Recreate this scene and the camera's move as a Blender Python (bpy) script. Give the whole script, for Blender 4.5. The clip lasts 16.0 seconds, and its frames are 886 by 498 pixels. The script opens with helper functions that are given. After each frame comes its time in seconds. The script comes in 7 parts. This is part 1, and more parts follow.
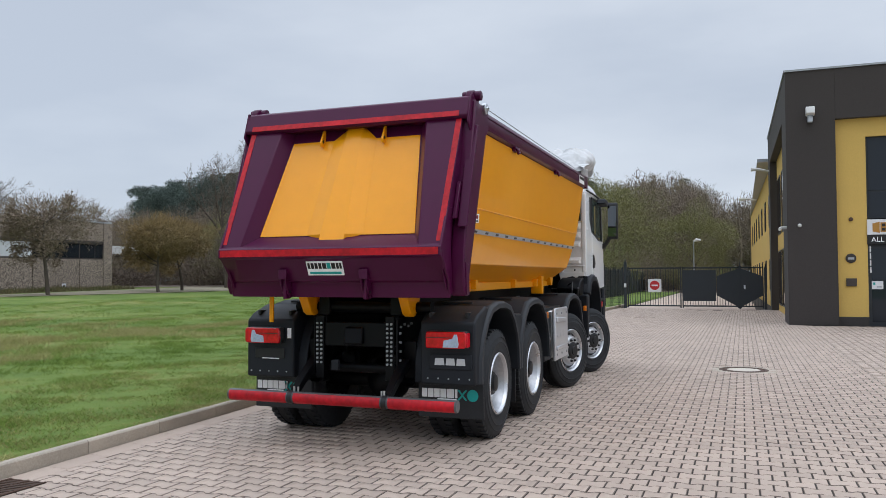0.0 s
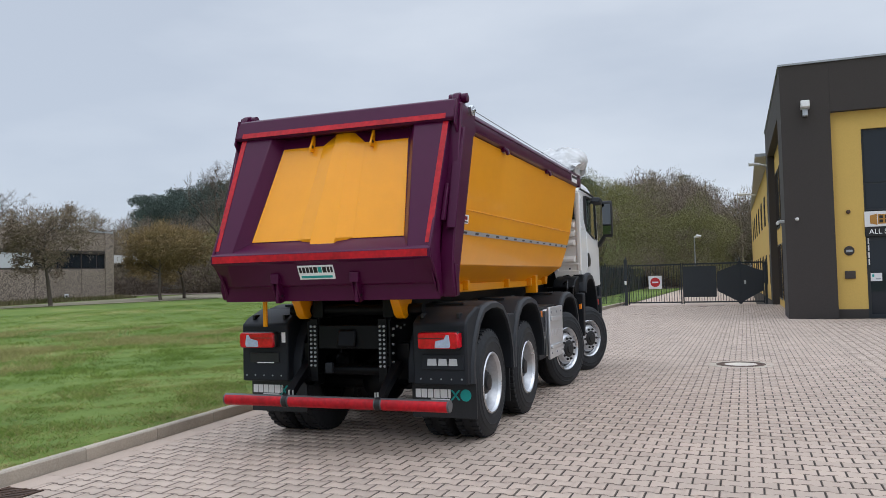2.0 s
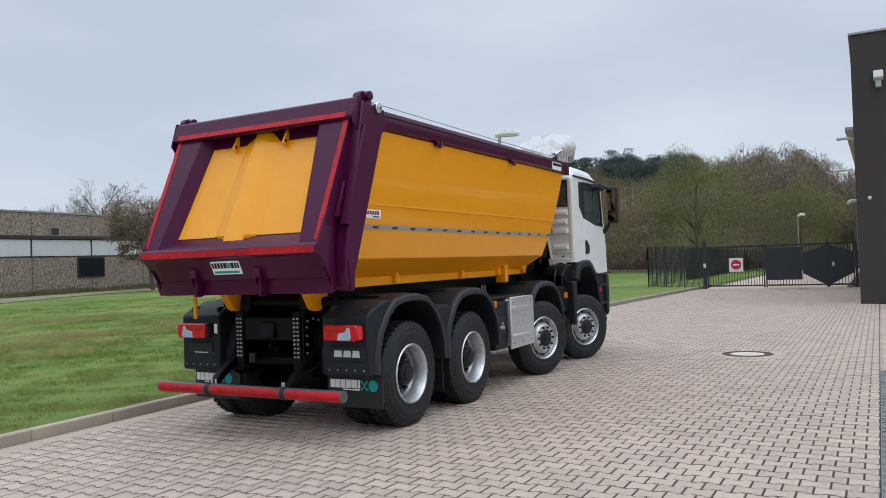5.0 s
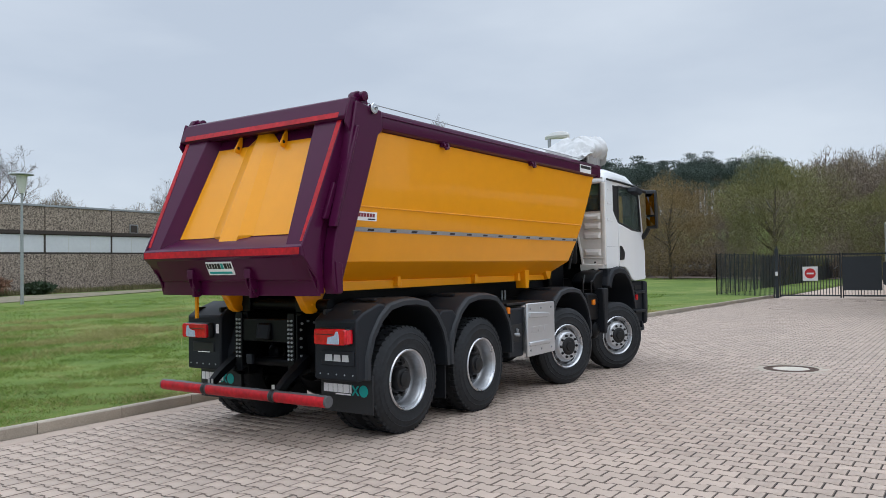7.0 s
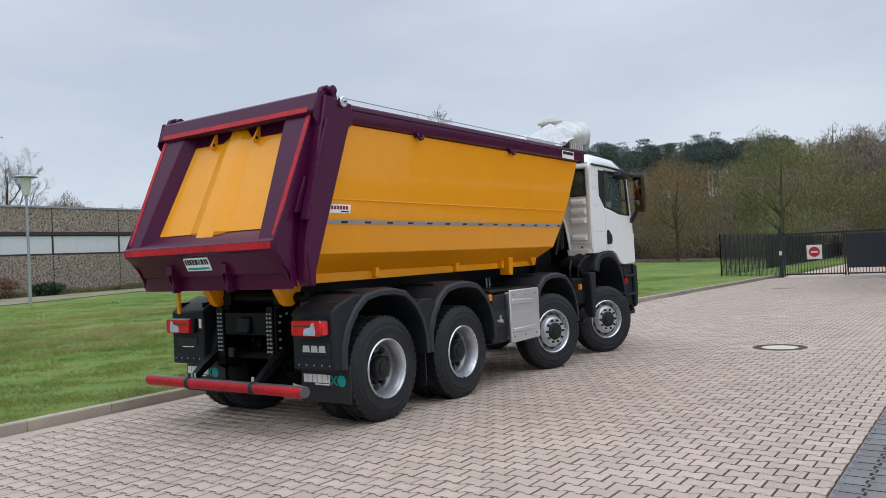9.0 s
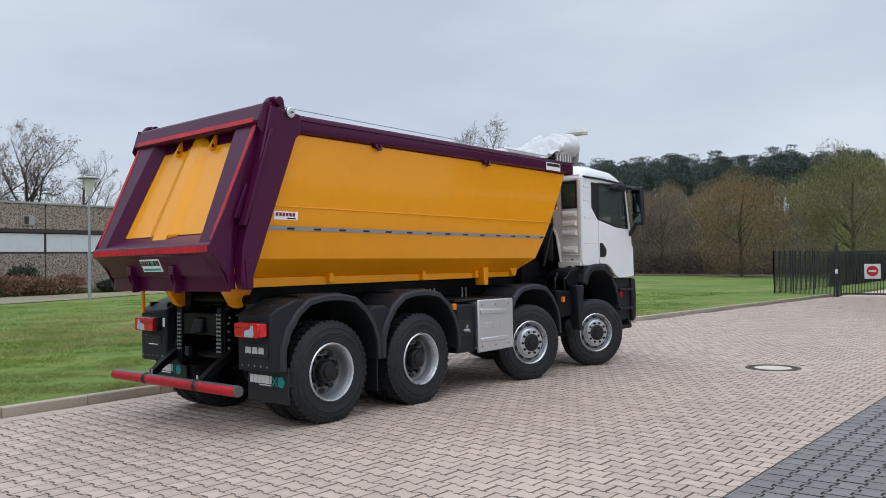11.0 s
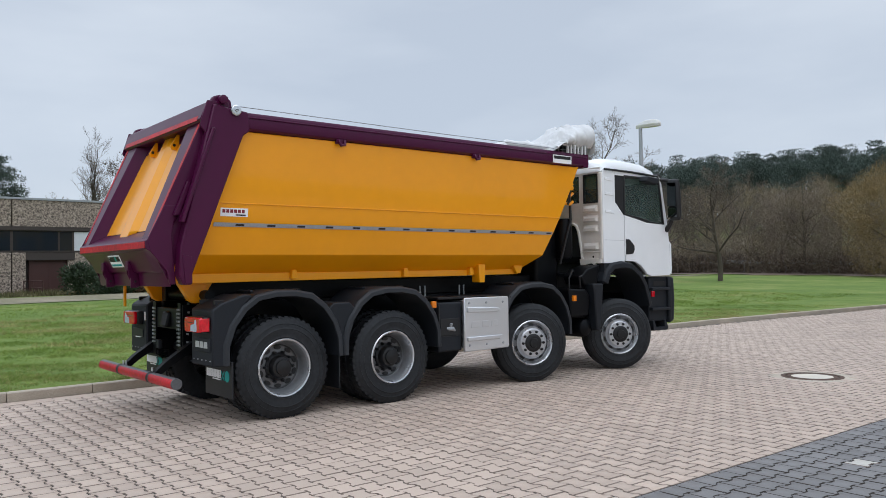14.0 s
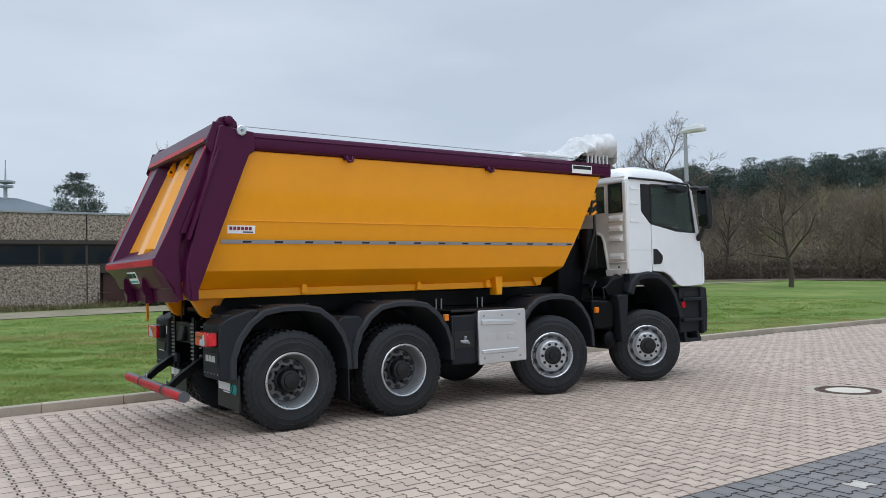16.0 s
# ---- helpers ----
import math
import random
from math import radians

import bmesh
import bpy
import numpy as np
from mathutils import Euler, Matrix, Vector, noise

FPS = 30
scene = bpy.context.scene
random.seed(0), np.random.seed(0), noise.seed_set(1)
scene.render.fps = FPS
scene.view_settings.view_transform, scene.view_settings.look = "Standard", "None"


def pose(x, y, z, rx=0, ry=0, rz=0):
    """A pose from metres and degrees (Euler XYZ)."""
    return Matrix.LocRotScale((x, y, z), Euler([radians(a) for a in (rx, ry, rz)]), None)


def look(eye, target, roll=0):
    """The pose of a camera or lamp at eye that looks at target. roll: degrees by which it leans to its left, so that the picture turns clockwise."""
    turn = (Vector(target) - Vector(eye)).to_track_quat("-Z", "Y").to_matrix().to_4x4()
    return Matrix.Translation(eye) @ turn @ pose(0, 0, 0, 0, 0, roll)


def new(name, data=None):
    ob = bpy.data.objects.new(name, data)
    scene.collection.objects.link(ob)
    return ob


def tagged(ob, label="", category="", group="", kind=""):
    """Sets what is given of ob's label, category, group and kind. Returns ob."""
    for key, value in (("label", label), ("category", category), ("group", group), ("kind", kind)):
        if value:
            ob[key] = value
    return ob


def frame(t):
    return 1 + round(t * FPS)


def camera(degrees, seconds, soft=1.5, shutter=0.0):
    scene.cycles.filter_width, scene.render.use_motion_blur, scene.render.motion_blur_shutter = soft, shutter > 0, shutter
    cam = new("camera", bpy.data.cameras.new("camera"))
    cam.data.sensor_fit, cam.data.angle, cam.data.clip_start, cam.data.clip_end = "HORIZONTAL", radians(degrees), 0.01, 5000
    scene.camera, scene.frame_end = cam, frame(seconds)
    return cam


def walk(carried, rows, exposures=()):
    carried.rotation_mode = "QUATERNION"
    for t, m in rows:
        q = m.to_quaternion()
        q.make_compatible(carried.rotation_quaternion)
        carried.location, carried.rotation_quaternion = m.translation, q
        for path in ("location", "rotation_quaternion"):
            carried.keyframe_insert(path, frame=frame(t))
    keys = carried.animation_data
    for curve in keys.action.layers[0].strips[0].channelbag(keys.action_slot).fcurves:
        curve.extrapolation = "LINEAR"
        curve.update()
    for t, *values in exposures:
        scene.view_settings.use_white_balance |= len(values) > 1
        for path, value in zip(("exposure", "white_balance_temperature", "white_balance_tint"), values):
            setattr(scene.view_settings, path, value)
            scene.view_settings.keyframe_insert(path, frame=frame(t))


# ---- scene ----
cam = camera(58.6, 16.0, soft=0.85)
PATH = [
    (0, (-7.6, -3.524, 1.587), (-5.731, -2.816, 1.659), -0.2),
    (0.5, (-7.593, -3.55, 1.569), (-5.727, -2.834, 1.654), -0.7),
    (1, (-7.59, -3.568, 1.578), (-5.723, -2.856, 1.654), -0.9),
    (1.5, (-7.605, -3.592, 1.582), (-5.737, -2.882, 1.655), -1.1),
    (2, (-7.621, -3.653, 1.578), (-5.754, -2.94, 1.655), -1.5),
    (2.5, (-7.589, -3.812, 1.562), (-5.723, -3.095, 1.643), -1.8),
    (3, (-7.458, -4.095, 1.568), (-5.602, -3.351, 1.632), -1.8),
    (3.5, (-7.353, -4.441, 1.566), (-5.515, -3.653, 1.612), -1.8),
    (3.7, (-7.317, -4.615, 1.577), (-5.488, -3.807, 1.616), -1.8),
    (5.8, (-6.629, -5.812, 1.638), (-4.93, -4.756, 1.681), -1.1),
    (6, (-6.552, -5.879, 1.629), (-4.865, -4.806, 1.669), -0.7),
    (6.5, (-6.413, -5.981, 1.653), (-4.747, -4.874, 1.697), -0.3),
    (7, (-6.361, -6.039, 1.637), (-4.711, -4.909, 1.687), -0.9),
    (7.5, (-6.377, -6.139, 1.66), (-4.739, -4.992, 1.698), -1.2),
    (8, (-6.358, -6.171, 1.653), (-4.721, -5.023, 1.692), -1.9),
    (8.5, (-6.353, -6.261, 1.654), (-4.713, -5.117, 1.688), -2.5),
    (9, (-6.234, -6.392, 1.623), (-4.6, -5.24, 1.647), -2.6),
    (9.5, (-6.094, -6.665, 1.63), (-4.475, -5.491, 1.647), -2.6),
    (10, (-5.961, -6.969, 1.614), (-4.365, -5.765, 1.646), -2.3),
    (12.5, (-4.794, -8.145, 1.567), (-3.397, -6.715, 1.612), -0.4),
    (13, (-4.546, -8.353, 1.55), (-3.186, -6.887, 1.598), -1.2),
    (13.5, (-4.276, -8.578, 1.557), (-2.964, -7.07, 1.605), -1.5),
    (14, (-3.983, -8.735, 1.538), (-2.715, -7.19, 1.59), -0.8),
    (14.5, (-3.73, -8.922, 1.529), (-2.514, -7.336, 1.614), -0.6),
    (15, (-3.594, -9.055, 1.513), (-2.413, -7.444, 1.61), -0.9),
    (15.5, (-3.485, -9.122, 1.533), (-2.335, -7.488, 1.624), -1.4),
    (16, (-3.439, -9.181, 1.589), (-2.312, -7.531, 1.664), -1.3),
]
walk(cam, [(t, look(eye, target, roll)) for t, eye, target, roll in PATH],
     [(0, 0.0, 6500, 10.0), (3.7, 0.0, 6500, 10.0), (6, 0.0, 6430, 8.6), (8, 0.0, 6440, 8.6), (9.5, 0.0, 6500, 9.8), (13, 0.0, 6500, 10.0), (14.5, 0.0, 6440, 8.4), (16, 0.0, 6400, 7.6)])

# ---- world, sun, exposure ----
world = bpy.data.worlds.new("overcast_sky")
scene.world = world
world.use_nodes = True
wn, wl = world.node_tree.nodes, world.node_tree.links
wn.clear()
w_out = wn.new("ShaderNodeOutputWorld")
w_bg = wn.new("ShaderNodeBackground")
w_sky = wn.new("ShaderNodeTexSky")
w_sky.sky_type = "NISHITA"
w_sky.sun_disc = False
w_sky.sun_elevation = radians(48)
w_sky.sun_rotation = radians(200)
w_co = wn.new("ShaderNodeTexCoord")
w_sep = wn.new("ShaderNodeSeparateXYZ")
wl.new(w_co.outputs["Generated"], w_sep.inputs[0])
w_map = wn.new("ShaderNodeMapping")
w_map.inputs["Scale"].default_value = (1.0, 1.0, 3.2)
wl.new(w_co.outputs["Generated"], w_map.inputs[0])
w_noise = wn.new("ShaderNodeTexNoise")
w_noise.inputs["Scale"].default_value = 2.2
w_noise.inputs["Detail"].default_value = 5.0
w_noise.inputs["Roughness"].default_value = 0.5
wl.new(w_map.outputs[0], w_noise.inputs[0])
w_cloud = wn.new("ShaderNodeValToRGB")
w_cloud.color_ramp.elements[0].position, w_cloud.color_ramp.elements[0].color = 0.34, (5.08, 5.72, 6.75, 1)
w_cloud.color_ramp.elements[1].position, w_cloud.color_ramp.elements[1].color = 0.68, (6.45, 7.05, 7.95, 1)
wl.new(w_noise.outputs["Fac"], w_cloud.inputs[0])
# overcast dome: brighter towards the zenith
w_up = wn.new("ShaderNodeMapRange")
w_up.inputs["From Min"].default_value, w_up.inputs["From Max"].default_value = 0.42, 1.0
w_up.inputs["To Min"].default_value, w_up.inputs["To Max"].default_value = 1.0, 3.15
wl.new(w_sep.outputs["Z"], w_up.inputs["Value"])
w_mul = wn.new("ShaderNodeVectorMath")
w_mul.operation = "SCALE"
wl.new(w_cloud.outputs[0], w_mul.inputs[0])
wl.new(w_up.outputs[0], w_mul.inputs["Scale"])
w_mix = wn.new("ShaderNodeMix")
w_mix.data_type = "RGBA"
w_mix.inputs["Factor"].default_value = 0.9
wl.new(w_sky.outputs[0], w_mix.inputs["A"])
wl.new(w_mul.outputs[0], w_mix.inputs["B"])
wl.new(w_mix.outputs["Result"], w_bg.inputs["Color"])
w_bg.inputs["Strength"].default_value = 0.109
wl.new(w_bg.outputs[0], w_out.inputs["Surface"])

sun = new("sun", bpy.data.lights.new("sun", "SUN"))
sun.data.energy, sun.data.angle, sun.data.color = 0.36, radians(50), (1.0, 0.96, 0.9)
sun.matrix_world = look((-14, -20, 40), (0, 0, 0))
scene.view_settings.exposure = 0.0

# ---- materials ----


def material(name, color, rough=0.5, metal=0.0, vary=0.15, grain=40.0, patch=1.5, bump=0.0, coat=0.0, second=None, island=0.0, spec=0.5, edge=0.35):
    """A surface with fine grain and broad patches of tone, a little uneven gloss, and relief."""
    m = bpy.data.materials.new(name)
    m.use_nodes = True
    n, l = m.node_tree.nodes, m.node_tree.links
    b = n["Principled BSDF"]
    b.inputs["Metallic"].default_value = metal
    b.inputs["Coat Weight"].default_value = coat
    b.inputs["Coat Roughness"].default_value = 0.06
    b.inputs["Specular IOR Level"].default_value = spec
    co = n.new("ShaderNodeTexCoord")
    fine, broad = n.new("ShaderNodeTexNoise"), n.new("ShaderNodeTexNoise")
    fine.inputs["Scale"].default_value, broad.inputs["Scale"].default_value = grain, patch
    fine.inputs["Detail"].default_value, broad.inputs["Detail"].default_value = 3.0, 4.0
    for t in (fine, broad):
        l.new(co.outputs["Object"], t.inputs[0])
    add = n.new("ShaderNodeMath")
    add.operation = "ADD"
    l.new(fine.outputs["Fac"], add.inputs[0])
    l.new(broad.outputs["Fac"], add.inputs[1])
    ramp = n.new("ShaderNodeMapRange")
    ramp.inputs["From Min"].default_value, ramp.inputs["From Max"].default_value = 1 - edge, 1 + edge
    l.new(add.outputs[0], ramp.inputs["Value"])
    mix = n.new("ShaderNodeMix")
    mix.data_type = "RGBA"
    hi = second or tuple(min(1.0, c * (1 + vary)) for c in color)
    lo = color if second else tuple(c * (1 - vary) for c in color)
    mix.inputs["A"].default_value, mix.inputs["B"].default_value = (*lo, 1), (*hi, 1)
    l.new(ramp.outputs[0], mix.inputs["Factor"])
    out = mix.outputs["Result"]
    if island:
        geo, info = n.new("ShaderNodeNewGeometry"), n.new("ShaderNodeObjectInfo")
        s = n.new("ShaderNodeMath")
        s.operation = "ADD"
        l.new(geo.outputs["Random Per Island"], s.inputs[0])
        l.new(info.outputs["Random"], s.inputs[1])
        f = n.new("ShaderNodeMath")
        f.operation = "FRACT"
        l.new(s.outputs[0], f.inputs[0])
        r = n.new("ShaderNodeMapRange")
        r.inputs["To Min"].default_value, r.inputs["To Max"].default_value = 1 - island, 1 + island
        l.new(f.outputs[0], r.inputs["Value"])
        sc = n.new("ShaderNodeVectorMath")
        sc.operation = "SCALE"
        l.new(out, sc.inputs[0])
        l.new(r.outputs[0], sc.inputs["Scale"])
        out = sc.outputs[0]
    l.new(out, b.inputs["Base Color"])
    rr = n.new("ShaderNodeMapRange")
    rr.inputs["To Min"].default_value, rr.inputs["To Max"].default_value = max(0.02, rough * 0.85), min(1.0, rough * 1.15)
    l.new(broad.outputs["Fac"], rr.inputs["Value"])
    l.new(rr.outputs[0], b.inputs["Roughness"])
    if bump:
        bp = n.new("ShaderNodeBump")
        bp.inputs["Strength"].default_value = 0.5
        bp.inputs["Distance"].default_value = bump
        l.new(fine.outputs["Fac"], bp.inputs["Height"])
        l.new(bp.outputs[0], b.inputs["Normal"])
    return m


def glass(name, tint, rough=0.02, clear=0.5, spec=0.5):
    """Tinted pane: part clear, part mirror."""
    m = bpy.data.materials.new(name)
    m.use_nodes = True
    b = m.node_tree.nodes["Principled BSDF"]
    b.inputs["Base Color"].default_value = (*tint, 1)
    b.inputs["Roughness"].default_value = rough
    b.inputs["Transmission Weight"].default_value = clear
    b.inputs["Specular IOR Level"].default_value = spec
    b.inputs["IOR"].default_value = 1.5
    return m


M_YEL = material("yellow_paint", (0.90, 0.350, 0.003), 0.3, vary=0.03, grain=6, patch=0.8, coat=0.3, spec=0.3)
M_PUR = material("purple_paint", (0.066, 0.0045, 0.036), 0.30, vary=0.06, grain=8, patch=0.9, coat=0.07, spec=0.2)
M_RED = material("red_reflective_tape", (0.44, 0.006, 0.014), 0.42, vary=0.4, grain=22, patch=3, spec=0.3)
M_BADGE = material("satin_silver_badge", (0.55, 0.56, 0.58), 0.35, metal=0.2, vary=0.08, grain=60, patch=4)
M_SILV = material("silver_tape", (0.36, 0.36, 0.37), 0.35, vary=0.15, grain=60, patch=4)
M_BLK = material("black_chassis_paint", (0.0025, 0.0030, 0.0042), 0.4, vary=0.25, grain=30, patch=2, spec=0.16)
M_DARKM = material("dark_cast_metal", (0.012, 0.012, 0.013), 0.45, metal=0.3, vary=0.3, grain=30, patch=3)
M_BAR = material("grey_bar_paint", (0.085, 0.086, 0.092), 0.4, vary=0.2, grain=40, patch=3)
M_PLAS = material("dark_grey_plastic", (0.0100, 0.0124, 0.0168), 0.58, vary=0.2, grain=120, patch=1.5, bump=0.0008, spec=0.32)
M_FLAP = material("mudflap_rubber", (0.008, 0.0092, 0.012), 0.5, vary=0.25, grain=50, patch=3)
M_LIP = material("paler_plastic_lip", (0.0210, 0.0240, 0.0290), 0.55, vary=0.2, grain=90, patch=2, bump=0.0006, spec=0.4)
M_TYRE = material("tyre_rubber", (0.0150, 0.0165, 0.0190), 0.62, vary=0.5, grain=28, patch=4, bump=0.001, spec=0.35)
M_RIM = material("silver_wheel_paint", (0.60, 0.61, 0.63), 0.28, metal=0.8, vary=0.08, grain=40, patch=5)
M_NAVE = material("cast_silver_nave", (0.50, 0.51, 0.53), 0.36, metal=0.75, vary=0.12, grain=40, patch=6)
# darker copy of the rim silver; shade inside the rear dish is painted in
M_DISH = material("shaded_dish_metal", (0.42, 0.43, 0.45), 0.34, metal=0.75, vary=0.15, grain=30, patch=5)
M_ALU = material("stamped_aluminium", (0.66, 0.67, 0.69), 0.38, metal=0.85, vary=0.05, grain=90, patch=3)
M_WHITE = material("white_cab_paint", (0.86, 0.87, 0.88), 0.26, vary=0.02, grain=5, patch=0.8, coat=0.5)
M_PRIM = material("cream_primer", (0.80, 0.765, 0.72), 0.45, vary=0.05, grain=14, patch=2)
M_TARP = material("white_tarpaulin", (0.62, 0.62, 0.62), 0.5, vary=0.10, grain=14, patch=3, bump=0.004)
M_LENS = material("red_lamp_lens", (0.60, 0.005, 0.016), 0.14, vary=0.3, grain=30, patch=12, coat=0.4, spec=0.4)
M_CLEAR = material("clear_lamp_lens", (0.42, 0.50, 0.64), 0.10, vary=0.2, grain=60, patch=20, coat=0.5)
M_AMB = material("amber_lamp_lens", (0.75, 0.20, 0.01), 0.2, vary=0.1)
M_MARK = material("white_lettering", (0.90, 0.90, 0.90), 0.5, vary=0.03)
M_TEAL = material("teal_print", (0.0, 0.33, 0.30), 0.5, vary=0.05)
M_INK = material("black_print", (0.007, 0.007, 0.008), 0.5, vary=0.1)
M_MAROON = material("maroon_print", (0.22, 0.012, 0.03), 0.5, vary=0.08)
M_CHROME = material("zinc_metal", (0.62, 0.64, 0.66), 0.3, metal=1.0, vary=0.1)
M_GLASS = glass("cab_glass", (0.28, 0.36, 0.33), 0.02, 0.85)
M_MIRROR = material("mirror_glass", (0.11, 0.12, 0.13), 0.03, metal=1.0, vary=0.01)
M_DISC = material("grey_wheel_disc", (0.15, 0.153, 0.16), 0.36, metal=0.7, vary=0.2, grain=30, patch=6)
M_SEAT = material("seat_fabric", (0.03, 0.03, 0.035), 0.9, vary=0.2)
M_STONE = material("beige_paving_concrete", (0.462, 0.366, 0.300), 0.85, vary=0.11, grain=140, patch=0.35, bump=0.0012, island=0.10)
M_GREY = material("dark_grey_paving_concrete", (0.18, 0.173, 0.170), 0.85, vary=0.14, grain=160, patch=0.5, bump=0.0012, island=0.10)
M_PALE = material("white_paving_concrete", (0.48, 0.455, 0.41), 0.85, vary=0.10, grain=160, patch=1.0, island=0.05)
M_SAND = material("joint_sand", (0.030, 0.023, 0.018), 0.95, vary=0.3, grain=60, patch=0.8)
M_ARRIS = material("darker_stone_edges", (0.185, 0.143, 0.116), 0.95, vary=0.3, grain=60, patch=0.8)
M_UNDER = material("brown_undergrowth", (0.105, 0.080, 0.060), 0.95, vary=0.35, grain=2, patch=0.2, island=0.4)
M_LITTER = material("leaf_litter", (0.150, 0.108, 0.078), 0.95, vary=0.3, grain=3, patch=0.3, bump=0.03)
M_FILL = material("pale_concrete_fill", (0.60, 0.55, 0.47), 0.9, vary=0.12, grain=60, patch=4)
M_RUST = material("rusty_cast_iron", (0.085, 0.048, 0.032), 0.85, metal=0.1, vary=0.3, grain=60, patch=4, bump=0.001)
M_KERB = material("kerb_concrete", (0.42, 0.365, 0.295), 0.9, vary=0.22, grain=70, patch=2.2, bump=0.002, island=0.08)


def lawn_material(name, dark, green, straw, island=0.0):
    """Grass: broad drifts, clumps a hand wide and fine blades, running from deep green to straw."""
    m = bpy.data.materials.new(name)
    m.use_nodes = True
    n, l = m.node_tree.nodes, m.node_tree.links
    b = n["Principled BSDF"]
    b.inputs["Roughness"].default_value = 0.9
    b.inputs["Specular IOR Level"].default_value = 0.12
    co = n.new("ShaderNodeTexCoord")
    total = None
    for scale, weight, detail in ((0.22, 1.15, 3.0), (1.1, 0.75, 3.0), (6.0, 0.55, 3.0), (34.0, 0.35, 2.0)):
        t = n.new("ShaderNodeTexNoise")
        t.inputs["Scale"].default_value, t.inputs["Detail"].default_value = scale, detail
        l.new(co.outputs["Object"], t.inputs[0])
        w = n.new("ShaderNodeMath")
        w.operation = "MULTIPLY_ADD"
        w.inputs[1].default_value = weight
        w.inputs[2].default_value = -0.5 * weight
        l.new(t.outputs["Fac"], w.inputs[0])
        if total:
            a = n.new("ShaderNodeMath")
            l.new(total, a.inputs[0])
            l.new(w.outputs[0], a.inputs[1])
            total = a.outputs[0]
        else:
            total = w.outputs[0]
    rng_ = n.new("ShaderNodeMapRange")
    rng_.inputs["From Min"].default_value, rng_.inputs["From Max"].default_value = -0.52, 0.52
    l.new(total, rng_.inputs["Value"])
    ramp = n.new("ShaderNodeValToRGB")
    e = ramp.color_ramp.elements
    e[0].position, e[0].color = 0.12, (*dark, 1)
    e[1].position, e[1].color = 0.95, (*straw, 1)
    mid = e.new(0.55)
    mid.color = (*green, 1)
    l.new(rng_.outputs[0], ramp.inputs[0])
    out = ramp.outputs[0]
    if island:
        geo, r, sc = n.new("ShaderNodeNewGeometry"), n.new("ShaderNodeMapRange"), n.new("ShaderNodeVectorMath")
        r.inputs["To Min"].default_value, r.inputs["To Max"].default_value = 1 - island, 1 + island
        l.new(geo.outputs["Random Per Island"], r.inputs["Value"])
        sc.operation = "SCALE"
        l.new(out, sc.inputs[0])
        l.new(r.outputs[0], sc.inputs["Scale"])
        out = sc.outputs[0]
    else:
        bp = n.new("ShaderNodeBump")
        bp.inputs["Strength"].default_value, bp.inputs["Distance"].default_value = 0.6, 0.05
        l.new(total, bp.inputs["Height"])
        l.new(bp.outputs[0], b.inputs["Normal"])
    l.new(out, b.inputs["Base Color"])
    return m


M_GRASS = lawn_material("lawn", (0.092, 0.148, 0.038), (0.143, 0.204, 0.049), (0.28, 0.265, 0.105))
M_BLADE = lawn_material("grass_blades", (0.134, 0.212, 0.048), (0.202, 0.280, 0.064), (0.41, 0.37, 0.16), 0.3)
M_STRAW = material("dry_grass_blades", (0.25, 0.25, 0.085), 0.85, grain=3, patch=0.6, second=(0.43, 0.38, 0.18), island=0.25, spec=0.12)


def translucent(m, amount):
    """Thin leaves let part of the light through."""
    n, l = m.node_tree.nodes, m.node_tree.links
    b, t, x = n["Principled BSDF"], n.new("ShaderNodeBsdfTranslucent"), n.new("ShaderNodeMixShader")
    x.inputs[0].default_value = amount
    l.new(b.inputs["Base Color"].links[0].from_socket, t.inputs["Color"])
    l.new(b.outputs[0], x.inputs[1])
    l.new(t.outputs[0], x.inputs[2])
    l.new(x.outputs[0], n["Material Output"].inputs["Surface"])


translucent(M_BLADE, 0.5)
translucent(M_STRAW, 0.5)
M_PATH = material("gravel_path", (0.150, 0.142, 0.075), 0.95, grain=7, patch=0.45, second=(0.275, 0.228, 0.165), bump=0.01, edge=0.22)
M_AGG = material("exposed_aggregate", (0.075, 0.057, 0.046), 0.95, grain=9, patch=19.0, second=(0.48, 0.39, 0.32), bump=0.02, edge=0.21)
M_BROWN = material("brown_fascia", (0.05, 0.038, 0.033), 0.7, vary=0.12, grain=12, patch=1)
M_DOORB = material("brown_door_paint", (0.06, 0.022, 0.018), 0.6, vary=0.12, grain=12, patch=2)
M_BLIND = material("white_blind", (0.66, 0.68, 0.71), 0.7, vary=0.05, grain=4, patch=0.7)
M_WGLASS = glass("dark_window_glass", (0.020, 0.026, 0.034), 0.03, 0.15, 0.28)
M_UMBER = material("umber_render", (0.046, 0.039, 0.036), 0.9, vary=0.12, grain=25, patch=0.6, bump=0.003)
M_OCHRE = material("yellow_render", (0.62, 0.41, 0.11), 0.9, vary=0.06, grain=25, patch=0.5, bump=0.003)
M_FENCE = material("anthracite_fence_paint", (0.016, 0.021, 0.027), 0.5, vary=0.15, grain=20, patch=2)
M_SIGNW = material("white_sign_enamel", (0.72, 0.72, 0.73), 0.4, vary=0.03)
M_SIGNR = material("red_sign_enamel", (0.50, 0.012, 0.018), 0.4, vary=0.05)
M_GALV = material("galvanised_steel", (0.36, 0.38, 0.40), 0.45, metal=0.4, vary=0.1, grain=20, patch=3)
M_LAMPW = material("opal_lamp_cover", (0.66, 0.66, 0.64), 0.35, vary=0.06)
M_BARK = material("grey_brown_bark", (0.085, 0.068, 0.052), 0.95, vary=0.3, grain=14, patch=1, bump=0.02)
